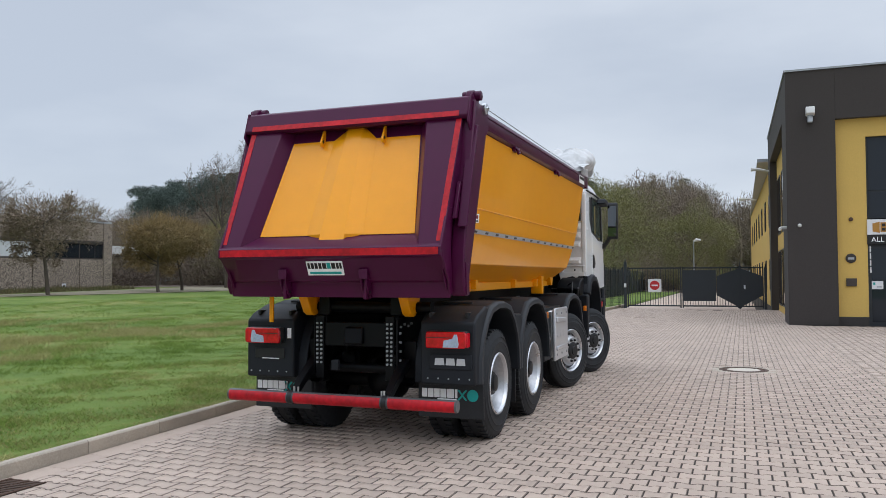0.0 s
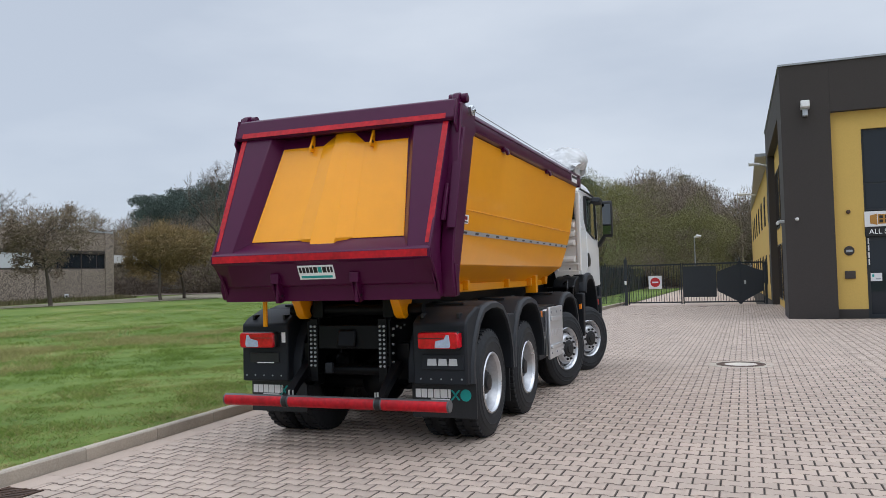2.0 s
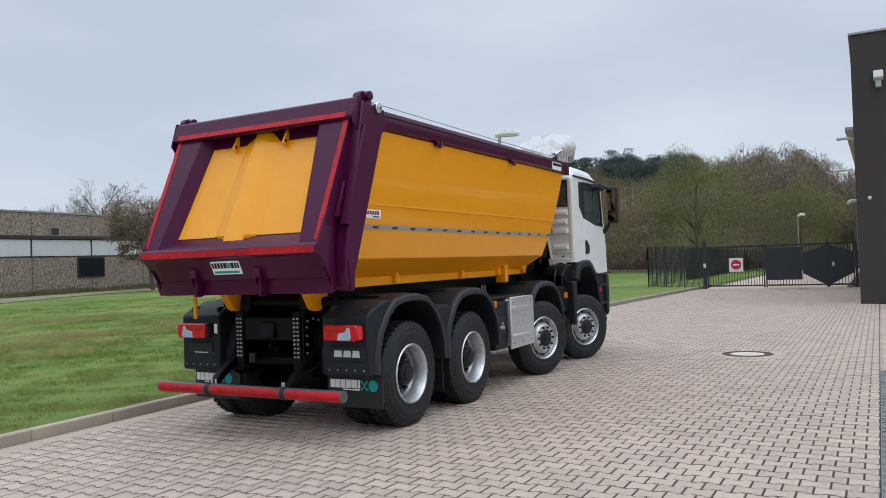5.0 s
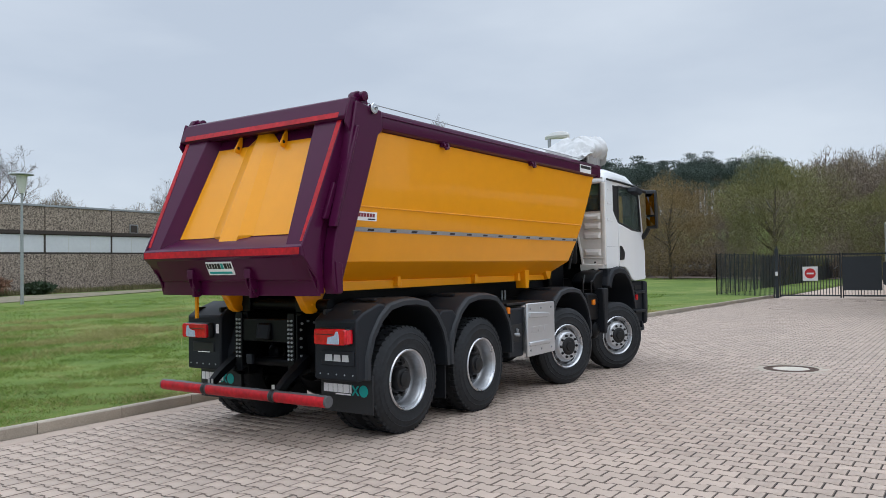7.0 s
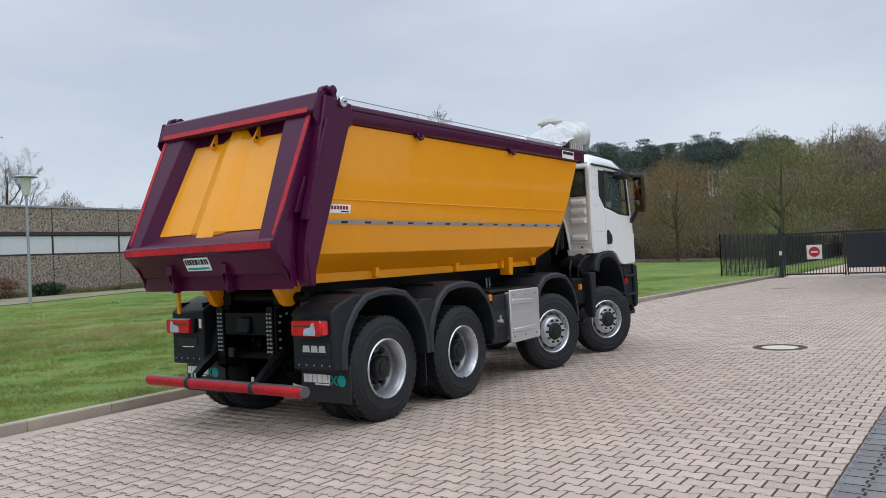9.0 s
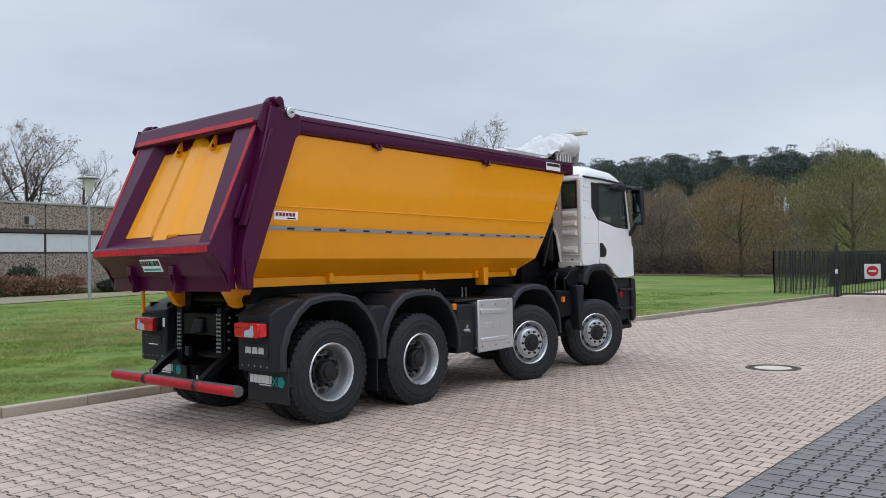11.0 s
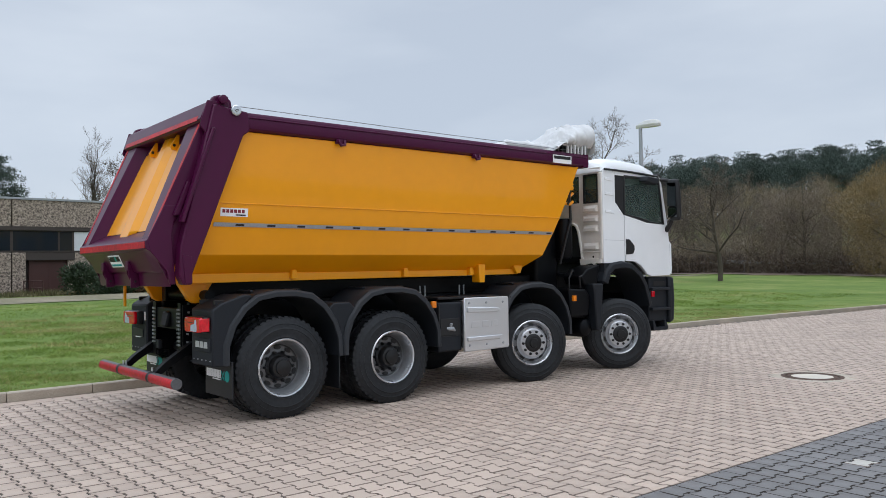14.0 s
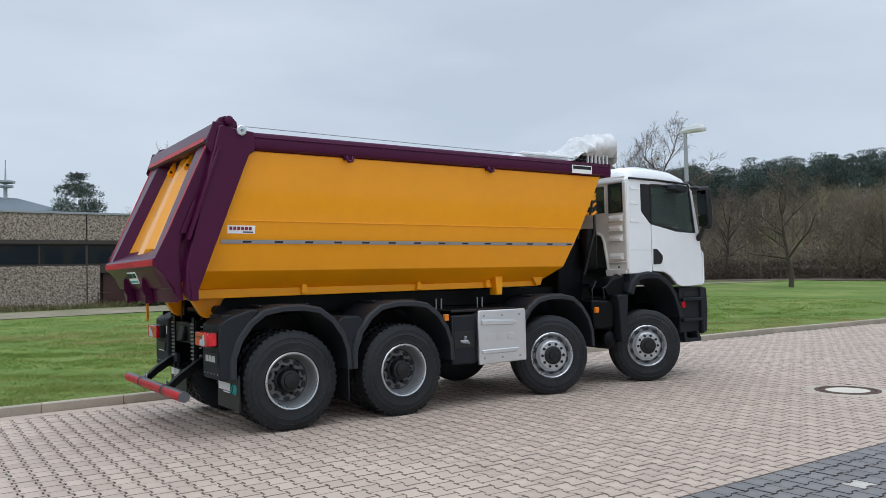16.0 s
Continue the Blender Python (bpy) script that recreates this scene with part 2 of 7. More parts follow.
M_TWIG = material("bare_twigs", (0.128, 0.100, 0.078), 0.95, vary=0.25, grain=4, patch=0.3, island=0.25)
M_LIME = material("lime_twigs", (0.215, 0.165, 0.122), 0.95, vary=0.25, grain=4, patch=0.3, island=0.3)
M_BUD = material("budding_twigs", (0.235, 0.165, 0.075), 0.9, vary=0.3, grain=2, patch=0.4, island=0.35)
M_OLIVE = material("olive_spring_foliage", (0.185, 0.180, 0.070), 0.9, vary=0.3, grain=2, patch=0.3, island=0.4)
M_WOOD1 = material("brown_winter_wood", (0.170, 0.128, 0.108), 0.95, grain=1, patch=0.06, second=(0.230, 0.190, 0.115), island=0.4, edge=0.25)
# needle green lightened and greyed so its colour carries the distance haze
M_PINE = material("hazed_pine_needles", (0.066, 0.092, 0.076), 0.9, vary=0.25, grain=2, patch=0.15, island=0.35)
M_SHRUB = material("evergreen_leaves", (0.025, 0.045, 0.018), 0.7, vary=0.3, grain=3, patch=0.8, island=0.3)
M_HEDGE = material("russet_twigs", (0.21, 0.115, 0.075), 0.9, vary=0.3, grain=3, patch=0.8, island=0.3)
M_VERGE = material("verge_weeds", (0.075, 0.085, 0.030), 0.9, vary=0.3, grain=3, patch=0.6, second=(0.19, 0.15, 0.075), island=0.35)
M_ORANGE = material("brown_orange_print", (0.40, 0.19, 0.03), 0.5, vary=0.08)
# aerial haze is mixed into these pale bluish tower and hill colours
M_TOWER = material("hazy_concrete", (0.34, 0.37, 0.41), 0.9, vary=0.06, grain=0.5, patch=0.1)
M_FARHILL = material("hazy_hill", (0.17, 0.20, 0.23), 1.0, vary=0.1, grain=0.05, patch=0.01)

# ---- geometry helpers ----


def box(bm, x0, x1, y0, y1, z0, z1):
    v = [bm.verts.new(p) for p in ((x0, y0, z0), (x1, y0, z0), (x1, y1, z0), (x0, y1, z0), (x0, y0, z1), (x1, y0, z1), (x1, y1, z1), (x0, y1, z1))]
    for f in ((0, 3, 2, 1), (4, 5, 6, 7), (0, 1, 5, 4), (1, 2, 6, 5), (2, 3, 7, 6), (3, 0, 4, 7)):
        bm.faces.new([v[i] for i in f])
    return bm


def loft(bm, rings, closed=True, caps=True):
    """Skin between rings of equal length."""
    vs = [[bm.verts.new(p) for p in r] for r in rings]
    n = len(vs[0])
    for a, b in zip(vs, vs[1:]):
        for i in range(n if closed else n - 1):
            j = (i + 1) % n
            bm.faces.new((a[i], a[j], b[j], b[i]))
    if caps:
        bm.faces.new(vs[0][::-1])
        bm.faces.new(vs[-1])
    return bm


def prism(bm, pts, axis, a, b):
    """Flat outline pushed along an axis from a to b."""
    def at(p, c):
        return {"x": (c, p[0], p[1]), "y": (p[0], c, p[1]), "z": (p[0], p[1], c)}[axis]
    return loft(bm, [[at(p, a) for p in pts], [at(p, b) for p in pts]])


def tube(bm, pts, r, seg=8, caps=True):
    """Round bar along a line of points; r may differ from point to point."""
    pts = [Vector(p) for p in pts]
    rs = r if isinstance(r, (list, tuple)) else [r] * len(pts)
    rings = []
    for i, p in enumerate(pts):
        d = (pts[min(i + 1, len(pts) - 1)] - pts[max(i - 1, 0)]).normalized()
        u = d.orthogonal().normalized() if i == 0 else (u - d * u.dot(d)).normalized()
        w = d.cross(u)
        rings.append([p + (u * math.cos(2 * math.pi * k / seg) + w * math.sin(2 * math.pi * k / seg)) * rs[i] for k in range(seg)])
    return loft(bm, rings, True, caps)


def lathe(bm, prof, seg, m, caps=False):
    """Turned shape: profile of (radius, offset along local y), spun round local y and placed by m."""
    rings = []
    for r, o in prof:
        rings.append([m @ Vector((r * math.cos(2 * math.pi * k / seg), o, r * math.sin(2 * math.pi * k / seg))) for k in range(seg)])
    return loft(bm, rings, True, caps)


def finish(bm, name, mat, bevel=0.0, sharp=32, segs=2, smooth=True):
    bmesh.ops.recalc_face_normals(bm, faces=bm.faces)
    me = bpy.data.meshes.new(name)
    bm.to_mesh(me)
    bm.free()
    me.materials.append(mat)
    if smooth and len(me.polygons):
        me.shade_smooth()
        me.set_sharp_from_angle(angle=radians(sharp))
    ob = new(name, me)
    if bevel:
        mod = ob.modifiers.new("bevel", "BEVEL")
        mod.width, mod.segments, mod.limit_method, mod.angle_limit = bevel, segs, "ANGLE", radians(30)
    return ob


def part(name, bm, mat, parent, label="", bevel=0.0, sharp=32, segs=2):
    ob = finish(bm, name, mat, bevel, sharp, segs)
    ob.parent = parent
    if label:
        tagged(ob, label)
    return ob


def thing(name, label, category, group="", at=(0, 0, 0)):
    ob = new(name)
    ob.location = at
    ob.empty_display_size = 0.2
    return tagged(ob, label, category, group)


def whole(name, bm, mat, label, category, kind="", bevel=0.0, group="", sharp=32):
    return tagged(finish(bm, name, mat, bevel, sharp), label, category, group, kind)


def B():
    return bmesh.new()


def soup(name, verts, faces, mat, smooth=False, second=None, pick=None):
    """Mesh object from numpy arrays of corners and equal-sized faces."""
    me = bpy.data.meshes.new(name)
    k = faces.shape[1]
    me.vertices.add(len(verts))
    me.vertices.foreach_set("co", np.ascontiguousarray(verts, np.float32).ravel())
    me.loops.add(faces.size)
    me.loops.foreach_set("vertex_index", np.ascontiguousarray(faces, np.int32).ravel())
    me.polygons.add(len(faces))
    me.polygons.foreach_set("loop_start", np.arange(0, faces.size, k, dtype=np.int32))
    me.update(calc_edges=True)
    me.materials.append(mat)
    if second:
        me.materials.append(second)
        me.polygons.foreach_set("material_index", np.ascontiguousarray(pick, np.int32))
    if smooth:
        me.shade_smooth()
    return new(name, me)


# ---- ground, yard, kerb ----


def kerb_y(x):
    """Line of the kerb's foot along the yard."""
    return float(np.interp(x, (-60, -4, 1, 8, 15, 22, 34, 40), (1.6, 1.93, 2.2, 2.62, 2.88, 2.72, 2.42, 2.3)))


def wall_base(x):
    return 0.30 + x * 0.0088


def land(x, y):
    """Height of the lawn and of the hills behind it."""
    v = y - kerb_y(x)
    if v < 0.03:
        return -0.2
    s = min(1.0, max(0.0, v / 39.0))
    z = 0.10 + (wall_base(min(max(x, -15), 60)) - 0.10) * s * s * (3 - 2 * s)
    dx, dy = x + 5, y + 6
    r, az = math.hypot(dx, dy), math.degrees(math.atan2(dy, dx))
    hill = np.interp(az, (-40, -12, 5, 16, 30, 38, 43, 48, 75, 120), (3, 8, 10, 11.2, 11, 9.5, 5.5, 2.2, 1.5, 1))
    up = min(1.0, max(0.0, (r - 88) / 90))
    z += float(hill) * up * up * (3 - 2 * up)
    return z


xs = sorted(set(list(np.arange(-60, 60, 2.0)) + list(np.arange(60, 260, 8.0)) + list(np.arange(-300, -60, 30.0)) + list(np.arange(260, 1000, 60.0))))
vs_ = [-700, -300, -100, -40, -10, -2, 0.02, 0.06, 0.5, 1.5, 3, 5, 7.5, 10, 13, 16, 20, 24, 28, 32, 36, 39, 42, 46, 50, 56, 62, 70, 78, 86, 94, 102, 112, 124, 138, 155, 175, 200, 240, 320, 450, 700]
gv = [(x, kerb_y(x) + v, land(x, kerb_y(x) + v) if v > 0.03 else -0.2) for x in xs for v in vs_]
nv = len(vs_)
gf = [(i * nv + j, (i + 1) * nv + j, (i + 1) * nv + j + 1, i * nv + j + 1) for i in range(len(xs) - 1) for j in range(nv - 1)]
ground = tagged(soup("ground", np.array(gv), np.array(gf), M_GRASS, True), "green spring lawn with paler dry patches", "lawn", kind="structure")

# ---- dump truck ----
truck = thing("dump_truck", "yellow and purple four-axle dump truck with white cab on block paving", "truck", at=(0, -0.04, 0))
truck.scale = (1, 0.967, 1)
SIDE = (-1, 1)


def wheel_matrix(x, y, z, side, steer=0.0):
    """Local +y points out of the truck on that side."""
    return Matrix.Translation((x, y, z)) @ Matrix.Rotation(radians(steer), 4, "Z") @ (Matrix.Rotation(math.pi, 4, "Z") if side < 0 else Matrix.Identity(4))


R_T = 0.53


def tyre_mesh(bm, m, width):
    """Tyre with rounded walls and tread grooves; outer face at local y = 0."""
    w = width
    prof = [(0.285, -0.012), (0.315, 0.0), (0.322, 0.006), (0.330, 0.002), (0.36, 0.008), (0.405, 0.010), (0.409, 0.014), (0.415, 0.009), (0.43, 0.006), (0.458, 0.001), (0.462, 0.006), (0.468, -0.001), (0.485, -0.006), (0.513, -0.022), (R_T, -0.04),
            (R_T, -w * 0.30), (R_T - 0.012, -w * 0.31), (R_T - 0.012, -w * 0.34), (R_T, -w * 0.35), (R_T, -w * 0.65), (R_T - 0.012, -w * 0.66),
            (R_T - 0.012, -w * 0.69), (R_T, -w * 0.70), (R_T, -w + 0.04), (0.513, -w + 0.022), (0.485, -w + 0.006), (0.36, -w), (0.285, -w + 0.012)]
    lathe(bm, prof, 72, m)
    return bm


def tread_mesh(bm, m, width, lugs):
    """Shoulder blocks on both edges of the tread."""
    w = width
    half = math.pi / lugs * 0.56
    for k in range(lugs):
        a = 2 * math.pi * k / lugs
        for o, sgn in ((-0.02, 1), (-w + 0.02, -1)):
            p = ((0.487, o + 0.006 * sgn), (R_T + 0.010, o - 0.012 * sgn), (R_T + 0.010, o - 0.085 * sgn), (R_T - 0.02, o - 0.085 * sgn))
            loft(bm, [[m @ Vector((r * math.cos(a + d), q, r * math.sin(a + d))) for r, q in p] for d in (-half, half)])
    return bm


def wheel(x, y_out, side, steer, rear, name="wheel"):
    m = wheel_matrix(x, y_out * side, R_T, side, steer)
    tyre = part(name, tyre_mesh(B(), m, 0.29), M_TYRE, truck, "black tyre with chunky tread" if rear else "black tyre on steered axle", sharp=40)
    bm = B()
    if rear:
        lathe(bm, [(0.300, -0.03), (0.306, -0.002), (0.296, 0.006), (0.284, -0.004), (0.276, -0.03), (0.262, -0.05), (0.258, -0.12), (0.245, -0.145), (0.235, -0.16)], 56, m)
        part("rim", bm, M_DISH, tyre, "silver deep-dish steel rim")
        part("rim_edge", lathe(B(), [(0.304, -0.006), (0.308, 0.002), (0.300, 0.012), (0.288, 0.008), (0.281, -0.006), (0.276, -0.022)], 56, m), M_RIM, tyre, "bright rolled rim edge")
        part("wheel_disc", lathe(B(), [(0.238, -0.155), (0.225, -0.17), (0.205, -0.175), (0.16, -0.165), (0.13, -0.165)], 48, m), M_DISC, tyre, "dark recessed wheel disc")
        for k in range(10):
            a = 2 * math.pi * (k + 0.5) / 10
            part("vent_hole", lathe(B(), [(0.0, -0.158), (0.022, -0.158), (0.022, -0.176), (0.0, -0.176)], 14, m @ Matrix.Rotation(-a, 4, "Y") @ Matrix.Translation((0.203, 0, 0)) @ Matrix.Diagonal((1.0, 1.0, 1.7, 1.0))), M_INK, tyre)
        bm = B()
        lathe(bm, [(0.150, -0.175), (0.150, -0.15), (0.132, -0.14), (0.122, -0.135), (0.119, -0.075), (0.108, -0.055), (0.082, -0.048), (0.078, -0.028), (0.05, -0.020), (0.0, -0.018)], 40, m)
        part("hub", bm, M_DARKM, tyre, "black hub with reduction cap")
        for k in range(10):
            a = 2 * math.pi * k / 10
            part("wheel_nut", lathe(B(), [(0.016, -0.165), (0.016, -0.105), (0.010, -0.10), (0, -0.10)], 6, m @ Matrix.Translation((0.158 * math.cos(a), 0, 0.158 * math.sin(a)))), M_DARKM, tyre)
        inner = wheel_matrix(x, (y_out - 0.335) * side, R_T, side, steer)
        twin = part("inner_wheel", tyre_mesh(B(), inner, 0.29), M_TYRE, truck, "black inner twin tyre", sharp=40)
        for im, ow in ((m, tyre), (inner, twin)):
            tagged(part("tread_pattern", tread_mesh(B(), im, 0.29, 46), M_TYRE, ow), kind="stuff")
    else:
        lathe(bm, [(0.300, -0.03), (0.306, -0.002), (0.296, 0.006), (0.284, -0.004), (0.272, -0.03), (0.264, -0.05), (0.256, -0.056)], 56, m)
        part("wheel_nave", lathe(B(), [(0.222, -0.036), (0.205, -0.006), (0.192, 0.014), (0.182, 0.021), (0.118, 0.023), (0.110, 0.017), (0.107, -0.01)], 48, m), M_NAVE, tyre, "silver wheel nave")
        # shade ring between rim and nave, painted with the darker disc grey
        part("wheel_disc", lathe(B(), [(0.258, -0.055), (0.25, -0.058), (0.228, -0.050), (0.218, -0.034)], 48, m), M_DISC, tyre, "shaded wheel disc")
        part("rim", bm, M_RIM, tyre, "silver steel rim with ring of wheel nuts")
        for k in range(10):
            a = 2 * math.pi * (k + 0.5) / 10
            bm = loft(B(), [[m @ Vector(((0.238 + dr) * math.cos(a + da), off + slope * dr, (0.238 + dr) * math.sin(a + da))) for dr, da in ((-0.019, -0.12), (0.0, -0.16), (0.015, -0.12), (0.015, 0.12), (0.0, 0.16), (-0.019, 0.12))] for off, slope in ((-0.041, -0.35), (-0.049, -0.35))])
            part("vent_hole", bm, M_INK, tyre)
            a = 2 * math.pi * k / 10
            bm = lathe(B(), [(0.020, 0.02), (0.020, 0.027), (0.015, 0.031), (0.015, 0.046), (0.010, 0.052), (0.0, 0.052)], 8, m @ Matrix.Translation((0.152 * math.cos(a), 0, 0.152 * math.sin(a))))
            part("wheel_nut", bm, M_DARKM, tyre)
        bm = B()
        lathe(bm, [(0.124, 0.018), (0.121, 0.032), (0.108, 0.042), (0.088, 0.046), (0.066, 0.046), (0.06, 0.060), (0.0, 0.063)], 32, m)
        part("hub", bm, M_DARKM, tyre, "black hub cap")
    return tyre


AXLES = ((0.0, 1.235, True, 0), (1.40, 1.235, True, 0), (3.75, 1.20, False, -20), (5.66, 1.17, False, -28))
for ax, ay, rear, steer in AXLES:
    for s in SIDE:
        wheel(ax, ay, s, steer, rear)
    bm = tube(B(), [(ax, -0.9, R_T), (ax, 0.9, R_T)], 0.09, 12)
    if rear:
        bmesh.ops.create_uvsphere(bm, u_segments=16, v_segments=10, radius=0.24, matrix=Matrix.Translation((ax, 0.0, R_T)))
    part("axle", bm, M_BLK, truck)

# chassis
for s in SIDE:
    part("chassis_rail", prism(B(), [(-0.72, 0.98), (5.3, 0.98), (6.7, 0.86), (6.7, 1.10), (5.3, 1.22), (-0.72, 1.22)], "y", 0.36 * s, 0.44 * s), M_BLK, truck, bevel=0.006)
    part("subframe_rail", box(B(), -0.70, 4.55, min(0.34 * s, 0.46 * s), max(0.34 * s, 0.46 * s), 1.225, 1.435), M_BLK, truck, bevel=0.006)
    bm = B()
    for k in range(3):
        prism(bm, [(-0.75 + 0.03 * k, 0.60 - 0.02 * k), (1.0, 0.70 + 0.05 * k), (1.45 - 0.03 * k, 0.62 + 0.04 * k), (1.0, 0.76 + 0.05 * k), (-0.3, 0.72 + 0.03 * k)], "y", 0.47 * s, 0.57 * s)
    part("leaf_spring", bm, M_BLK, truck)
part("rear_crossmember", prism(B(), [(-0.338, 0.93), (0.338, 0.93), (0.338, 1.16), (-0.338, 1.16)], "x", -0.80, -0.72), M_BLK, truck, bevel=0.01)
part("tow_hole", lathe(B(), [(0.0, 0.0), (0.045, 0.0), (0.045, 0.006), (0.0, 0.006)], 20, Matrix.Translation((-0.803, 0.0, 1.045)) @ Matrix.Rotation(radians(90), 4, "Z")), M_INK, truck)
part("tipping_shaft", tube(B(), [(-0.62, -0.75, 1.30), (-0.62, 0.75, 1.30)], 0.055, 14), M_BLK, truck)
part("gearbox", box(B(), 4.4, 6.2, -0.33, 0.33, 0.55, 1.45), M_BLK, truck, bevel=0.05)
part("hydraulic_tank", box(B(), 4.45, 4.95, -0.58, 0.58, 1.15, 2.15), M_BLK, truck, "black tank behind the cab", bevel=0.05)
for s in SIDE:
    # bolted frame plate with two rows of bolts
    plate = part("frame_plate", prism(B(), [(-0.80, 0.66), (-0.45, 0.66), (-0.45, 1.2), (-0.80, 1.2)], "y", 0.445 * s, 0.465 * s), M_BLK, truck, bevel=0.004)
    for k in range(10):
        for yo in (0.364, 0.408):
            part("frame_bolt", lathe(B(), [(0.012, 0.0), (0.012, 0.016), (0.0, 0.018)], 6, Matrix.Translation((-0.812, yo * s, 0.77 + 0.042 * k)) @ Matrix.Rotation(radians(90), 4, "Z")), M_GALV, plate)
    part("frame_flange", box(B(), -0.812, -0.795, min(0.34 * s, 0.43 * s), max(0.34 * s, 0.43 * s), 0.62, 1.22), M_BLK, plate, bevel=0.003)
    bm = B()
    tube(bm, [(-0.70, 0.50 * s, 0.78), (-0.98, 0.50 * s, 0.60), (-1.13, 0.50 * s, 0.475)], [0.060, 0.052, 0.045], 4)
    strut = part("bumper_strut", bm, M_BLK, truck)
    lathe_m = Matrix.Translation((-1.14, 0.50 * s, 0.47))
    part("clamp", lathe(B(), [(0.062, -0.025), (0.062, 0.025)], 18, lathe_m), M_INK, strut)

    for dx, dz in ((-0.055, 0.055), (-0.02, 0.065)):
        part("clamp_bolt", tube(B(), [(-1.14 - dx * 0.5, (0.50 + dx) * s, 0.52), (-1.14 - dx * 0.5, (0.50 + dx) * s, 0.545 + dz * 0.4)], 0.010, 6), M_CHROME, strut)
    part("brake_chamber", lathe(B(), [(0.0, -0.13), (0.07, -0.13), (0.085, -0.10), (0.085, -0.01), (0.095, 0.0), (0.085, 0.012), (0.08, 0.08), (0.05, 0.11), (0.0, 0.11)], 20, Matrix.Translation((-0.36, 0.27 * s, 0.78)) @ Matrix.Rotation(radians(90), 4, "Z")), M_BLK, truck, "black brake chamber")
    part("spring_hanger", prism(B(), [(-0.62, 0.55), (-0.48, 0.55), (-0.44, 0.98), (-0.66, 0.98)], "y", 0.46 * s, 0.60 * s), M_BLK, truck, bevel=0.01)
    part("air_line", tube(B(), [(-0.45, 0.28 * s, 0.86), (-0.52, 0.22 * s, 0.98), (-0.60, 0.30 * s, 1.02), (-0.70, 0.33 * s, 0.95)], 0.011, 6), M_PLAS, truck)
    for k in range(4):
        part("frame_bolt", lathe(B(), [(0.013, 0.0), (0.013, 0.016), (0.0, 0.018)], 6, Matrix.Translation((-0.74 + 0.085 * k, 0.466 * s, 1.12 + 0.02 * (k % 2))) @ (Matrix.Identity(4) if s > 0 else Matrix.Rotation(math.pi, 4, "Z"))), M_GALV, plate)
    for k in range(5):
        part("frame_bolt", lathe(B(), [(0.013, 0.0), (0.013, 0.016), (0.0, 0.018)], 6, Matrix.Translation((-0.755, 0.466 * s, 0.72 + 0.085 * k)) @ (Matrix.Identity(4) if s > 0 else Matrix.Rotation(math.pi, 4, "Z"))), M_GALV, plate)
part("trailer_socket", box(B(), -0.845, -0.80, 0.16, 0.24, 0.70, 0.80), M_PLAS, truck, bevel=0.008)
part("towing_jaw", prism(B(), [(-0.86, 0.95), (-0.78, 0.95), (-0.78, 1.12), (-0.82, 1.12)], "y", -0.10, 0.10), M_BLK, truck, bevel=0.02)
part("cross_tube", tube(B(), [(-0.55, -0.40, 0.70), (-0.55, 0.40, 0.70)], 0.05, 12), M_BLK, truck)

# underrun bar
bar = part("underrun_bar", tube(B(), [(-1.14, -1.21, 0.47), (-1.14, 1.21, 0.47)], 0.055, 20), M_BAR, truck, "round dark underrun bar with red tape", bevel=0.004)
for a, b in ((-1.19, -0.54), (-0.46, 0.46), (0.54, 1.19)):
    bm = B()
    rings = [[(-1.14 + 0.0565 * math.cos(t), y, 0.47 + 0.0565 * math.sin(t)) for t in np.linspace(radians(128), radians(250), 8)] for y in (a, b)]
    loft(bm, rings, False, False)
    part("red_tape", bm, M_RED, bar, "red reflective tape")

# mudguards: arch over each axle
ARCH = [(-0.63, 0.60), (-0.625, 0.80), (-0.56, 0.98), (-0.44, 1.14), (-0.30, 1.24), (-0.10, 1.275), (0.12, 1.275), (0.31, 1.24), (0.46, 1.13), (0.575, 0.97), (0.635, 0.80), (0.645, 0.60)]


def arch(ax, s, y_in, y_out, thick, lift=0.0, x0=-1.0, x1=1.0):
    """Arched shell with a thicker outer lip."""
    bm = B()
    pts = [p for p in ARCH if x0 <= p[0] <= x1]
    out = []
    for i, p in enumerate(pts):
        a, b = Vector(pts[max(i - 1, 0)]), Vector(pts[min(i + 1, len(pts) - 1)])
        d = (b - a).normalized()
        out.append((Vector(p), Vector(p) + Vector((-d.y, d.x)) * thick))
    rings = [[(ax + p.x, y_in * s, p.y + lift), (ax + q.x, y_in * s, q.y + lift), (ax + q.x, (y_out - 0.03) * s, q.y + lift), (ax + q.x - (q.x - p.x) * 0.3, y_out * s, q.y + lift - (q.y - p.y) * 0.3), (ax + p.x, y_out * s, p.y + lift)] for p, q in out]
    return loft(bm, rings)


